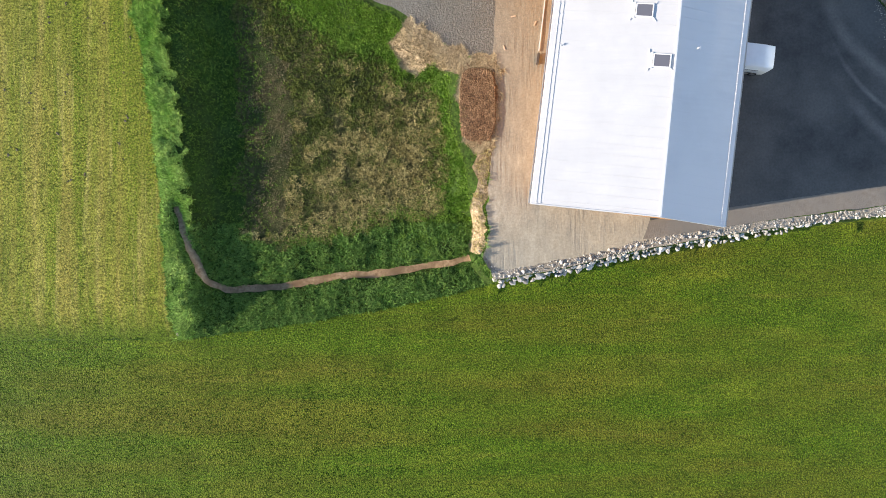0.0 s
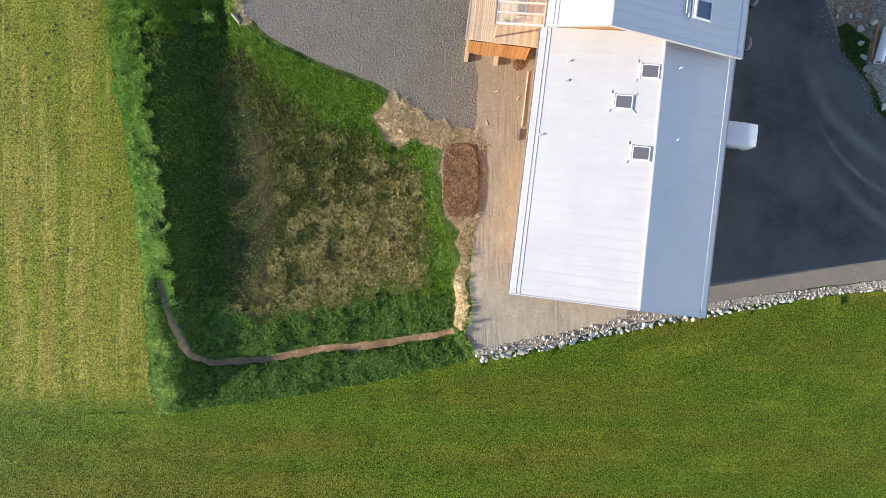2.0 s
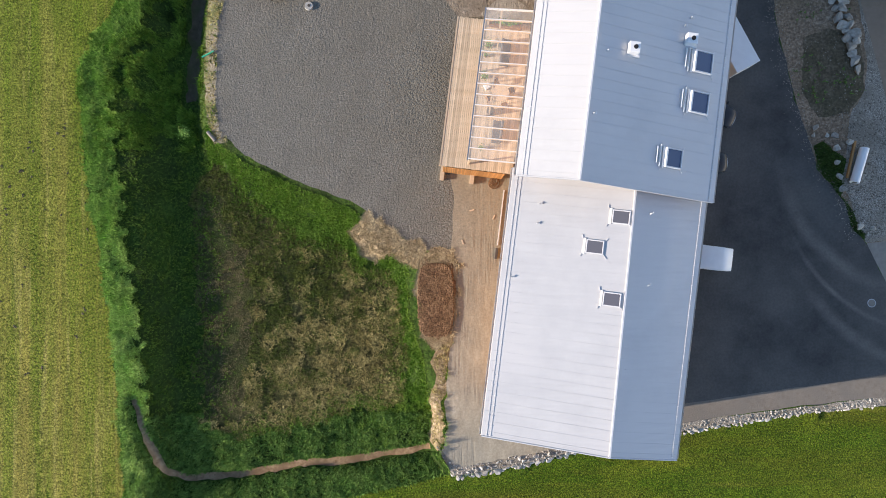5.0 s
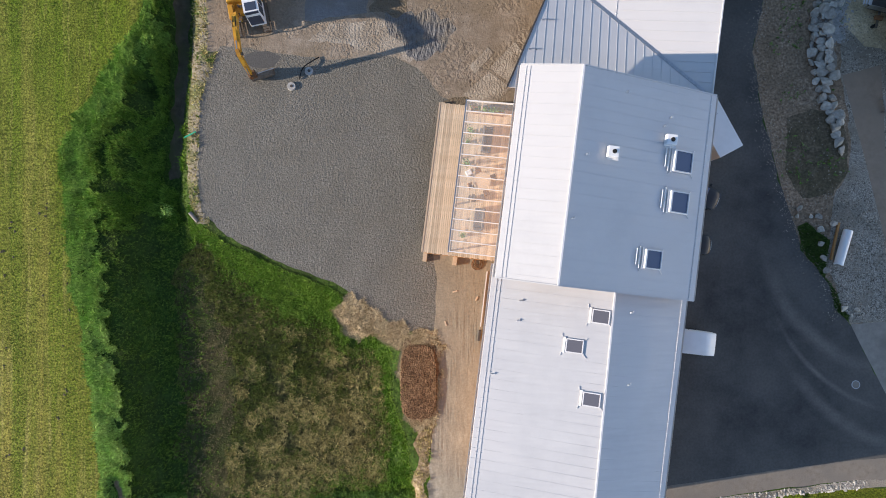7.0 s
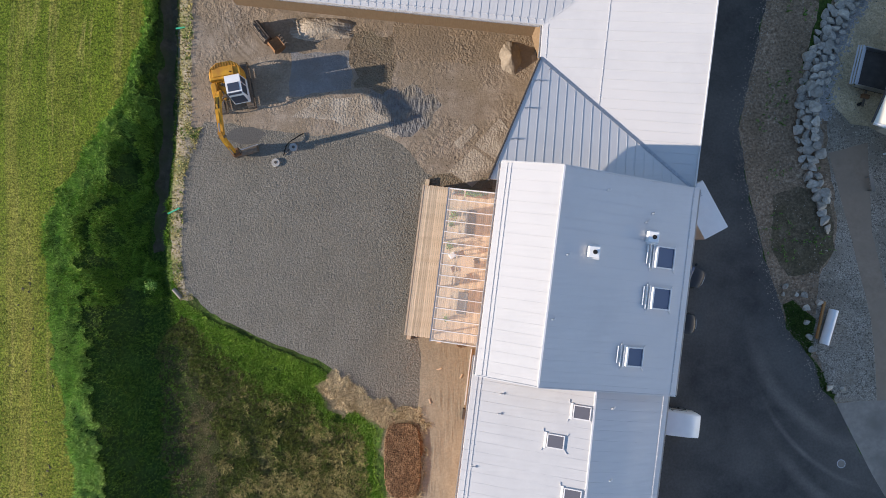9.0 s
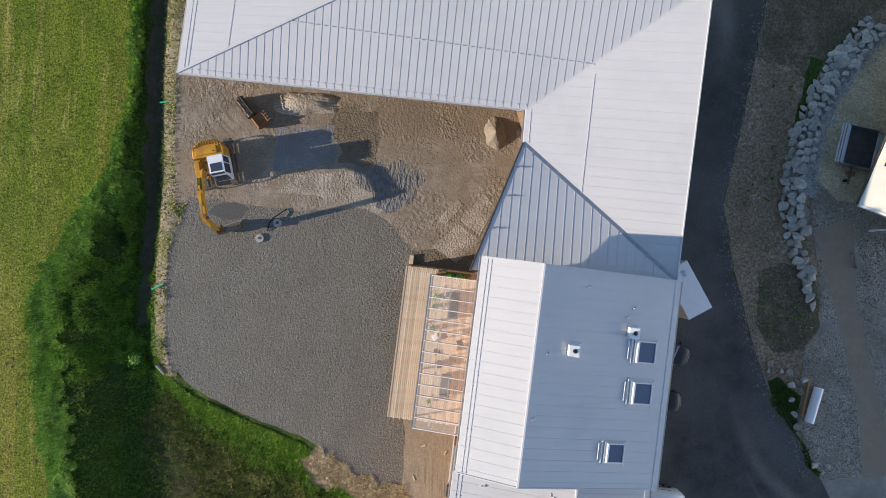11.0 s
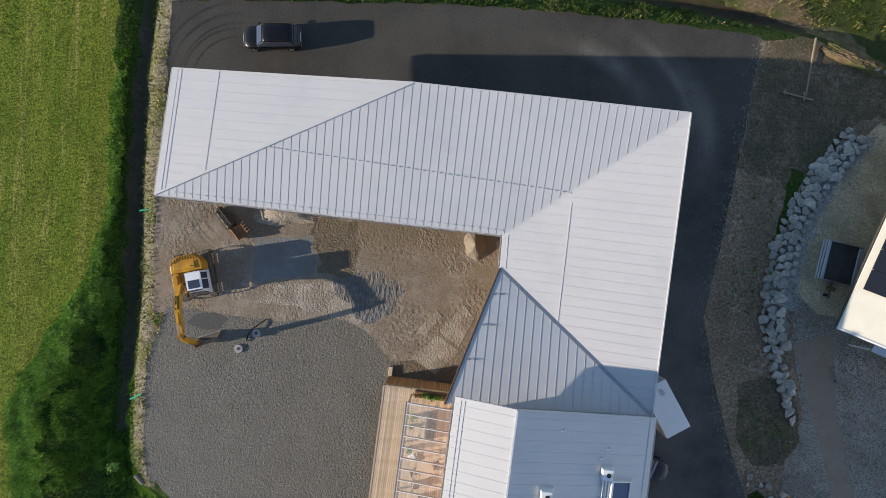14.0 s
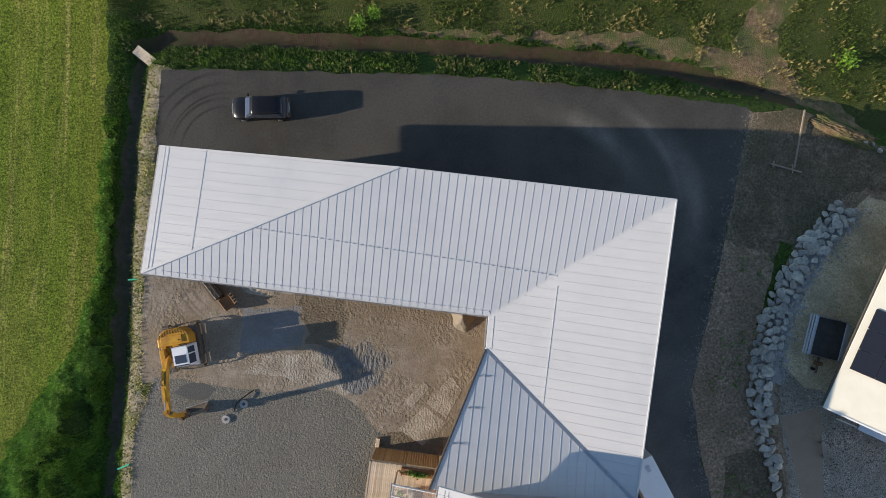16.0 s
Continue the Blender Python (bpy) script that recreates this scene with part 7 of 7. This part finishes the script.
tufts("meadow_grass", spots(36000, -20, 54, 66, 86, ["meadow_north"], 13, 0.2, -0.1, 0.4), 0.18, 0.15, 5, 0.03, M_ROUGH, "rough uncut green grass", 13, lumpy=1.0)
tufts("verge_grass", spots(5000, 34, 41, 17, 28, ["grass_verge"], 14), 0.16, 0.11, 6, 0.035, M_DITCHWEED, "green grass on the verge", 14)
tufts("weeds", spots(700, 33, 40, 27, 62, ["soil_bank", "soil_patch"], 15, 0.1, 0.22, 0.3), 0.2, 0.2, 5, 0.06, M_HERB, "sparse weeds on bare soil", 15, "weeds")


foot = spots(16000, -21, -12, 0, 25, ["damp_hollow"], 45)
foot = foot[np.random.default_rng(45).exponential(1.3, len(foot)) > foot[:, 0] + 18.6]
tufts("bank_grass", foot, 0.2, 0.15, 6, 0.03, M_GRASS_DIM, "dull green grass thinning out at the foot of the bank", 45)
rim = spots(40000, -21, 2, 0, 25, ["weed_basin"], 17)
d_rim = distance(OUTLINES[NAMES["weed_basin"]], rim, True)
tufts("bank_grass", rim[d_rim < np.random.default_rng(17).exponential(0.5, len(rim)) * (rim[:, 0] > -15)], 0.26, 0.22, 7, 0.035, M_GRASS_DIM, "green grass creeping into the dry hollow", 17)


def pebbles(name, xy, size, mat, label, seed, lift=0.0):
    """Loose stones, each a small faceted lump, joined."""
    rng = np.random.default_rng(seed)
    n = len(xy)
    if not n:
        return None
    unit = np.array([(1, 0, 0), (0.2, 0.9, 0.1), (-0.9, 0.2, 0), (-0.1, -1, 0.05), (0.1, 0.1, 0.75)])
    a = rng.uniform(0, 6.3, n)
    s = size * rng.uniform(0.5, 1.6, n)
    c, d = np.cos(a), np.sin(a)
    x = (unit[None, :, 0] * c[:, None] - unit[None, :, 1] * d[:, None]) * s[:, None] * rng.uniform(0.8, 1.2, (n, 5))
    y = (unit[None, :, 0] * d[:, None] + unit[None, :, 1] * c[:, None]) * s[:, None] * rng.uniform(0.8, 1.2, (n, 5))
    z = unit[None, :, 2] * s[:, None] + terrain(xy)[:, None] - 0.01 + lift
    v = np.stack([x + xy[:, :1], y + xy[:, 1:], z], -1).reshape(-1, 3)
    f = [(k * 5 + i, k * 5 + (i + 1) % 4, k * 5 + 4) for k in range(n) for i in range(4)]
    me = bpy.data.meshes.new(name)
    me.from_pydata(v.tolist(), [], f)
    me.materials.append(mat)
    return tagged(new(name, me), label, "stones", kind="stuff")


M_PEBBLE = material("loose_stones", [(0.165, 0.140, 0.108), (0.33, 0.292, 0.238)], 2.0, island=0.6)
M_CLOD = material("brown_clods", [(0.17, 0.135, 0.095), (0.29, 0.24, 0.185)], 2.0, island=0.4)
pebbles("gravel_stones", spots(30000, -16, 6, 17, 42, ["gravel_yard"], 31), 0.028, material("gravel_lumps", [(0.15, 0.141, 0.122), (0.24, 0.225, 0.195)], 2.0, island=0.35), "grey crushed stones", 31)
pebbles("gravel_stones", spots(1500, -16, 6, 17, 42, ["gravel_yard"], 39, 0.2, 0.0, 0.5), 0.045, material("gravel_crumbs", [(0.14, 0.128, 0.108), (0.23, 0.212, 0.18)], 2.0, island=0.4), "larger crumbs of gravel and soil", 39)
pebbles("soil_clods", spots(9000, -15, 18, 36, 58, ["soil_yard"], 32, 0.12, 0.05, 0.25), 0.045, M_CLOD, "brown soil clods and ruts", 32)
pebbles("edge_stones", spots(9000, 3, 41, -2, 5, ["stone_strip"], 33), 0.075, material("strip_stones", [(0.20, 0.185, 0.16), (0.42, 0.40, 0.36)], 2.0, island=0.5), "loose pale stones", 33)
pebbles("chipping_stones", spots(26000, 37, 50, 17, 46, ["chippings"], 34), 0.06, M_PEBBLE, "loose grey chippings", 34)
pebbles("bank_stones", spots(9000, 31, 52, 17, 65, ["soil_bank", "soil_patch", "trailer_ground"], 35), 0.045, M_PEBBLE, "scattered stones on bare soil", 35)
pebbles("verge_stones", spots(9000, -17, 5, 0, 70, ["stony_verge"], 36), 0.045, M_ROCK_W, "pale stones on the verge", 36)
mole = spots(190, -44, -25, 6, 29, ["meadow_west"], 37, 0.3, 0.05, 0.25)
pebbles("soil_crumbs", np.repeat(mole, 3, axis=0) + np.random.default_rng(5).normal(0, 0.06, (len(mole) * 3, 2)), 0.085, M_DARKSOIL, "dark soil crumbs on the meadow", 37)
u = np.random.default_rng(8).uniform(-1, 1, (6500, 2))
u = u[(np.abs(u) ** 3.5).sum(axis=1) < 1]
chips = np.array((3.0, 13.0)) + u * (1.5, 3.1)
M_CHIP = material("bark_chips", [(0.12, 0.068, 0.036), (0.29, 0.185, 0.105)], 2.0, island=0.6)
pebbles("bark_chips", chips, 0.07, M_CHIP, "brown bark chips", 38, 0.20)
for i, (x, y, s) in enumerate(((4.3, 73.4, 0.7), (2.9, 72.6, 0.75), (45.6, 69.5, 0.9), (-19.0, 27.6, 0.55))):
    bush = thing("bush", "small light green bush in rough grass", "bush", pose(x, y, ground_z(x, y)))
    for k in range(5):
        part("stem", cyl(0.025, s * 0.9, pose(0, 0, -0.03, 14 * math.sin(k * 2.1), 14 * math.cos(k * 2.1), 0), 0.008, 7), M_WOOD_DARK, bush)
    f = part("foliage", leaf_clump(260, (s * 0.42, s * 0.42), s * 1.3, s * 0.28, 60 + i), M_TALL_PALE if i == 3 else M_GRASS_LIT, bush)
    f.matrix_basis = Matrix.Translation((0, 0, s * 0.2))
tufts("dry_weeds", spots(9000, -18, 52, 66, 78, ["meadow_north", "red_bank", ""], 16, 0.2, 0.25, 0.5), 0.28, 0.2, 6, 0.035, M_DRYWEED, "dry stalks along the ditch", 16, "weeds")
ROAD_EDGE = [(36.9, 64.6), (35.1, 55.9), (33.0, 47.1), (31.6, 41), (32.3, 36), (34.0, 29), (35.6, 24.1), (37.6, 21.2), (38.4, 18.6)]
grit = spots(42000, 30, 40, 17, 66, ["road", "soil_bank", "dark_soil", "grass_verge"], 41)
gap = distance(ROAD_EDGE, grit)
grit = grit[gap < np.abs(np.random.default_rng(41).normal(0, 0.45, len(grit)))]
pebbles("edge_grit", grit, 0.045, M_PEBBLE, "loose grey grit along the asphalt edge", 41)
line = np.array(dense(WALL_LINE, 0.05, 0, False))[:330]
rs = np.random.default_rng(42)
pick = line[rs.integers(0, len(line), 5200)]
scree = pick + np.column_stack([np.abs(rs.normal(0.55, 0.55, len(pick))) + 0.25, -np.abs(rs.normal(0.2, 0.25, len(pick)))])
pebbles("scree_stones", scree, 0.11, M_ROCK_W, "grey broken stone behind the boulders", 42)
stump = tagged(new("boulder", ROCK_SETS["grey"][3]), "dark weathered stone at the meadow corner", "rock")
stump.matrix_world = Matrix.LocRotScale((-23.0, -6.5, ground_z(-23.0, -6.5) + 0.12), Euler((0, 0, 1)), (0.6, 0.5, 0.4))
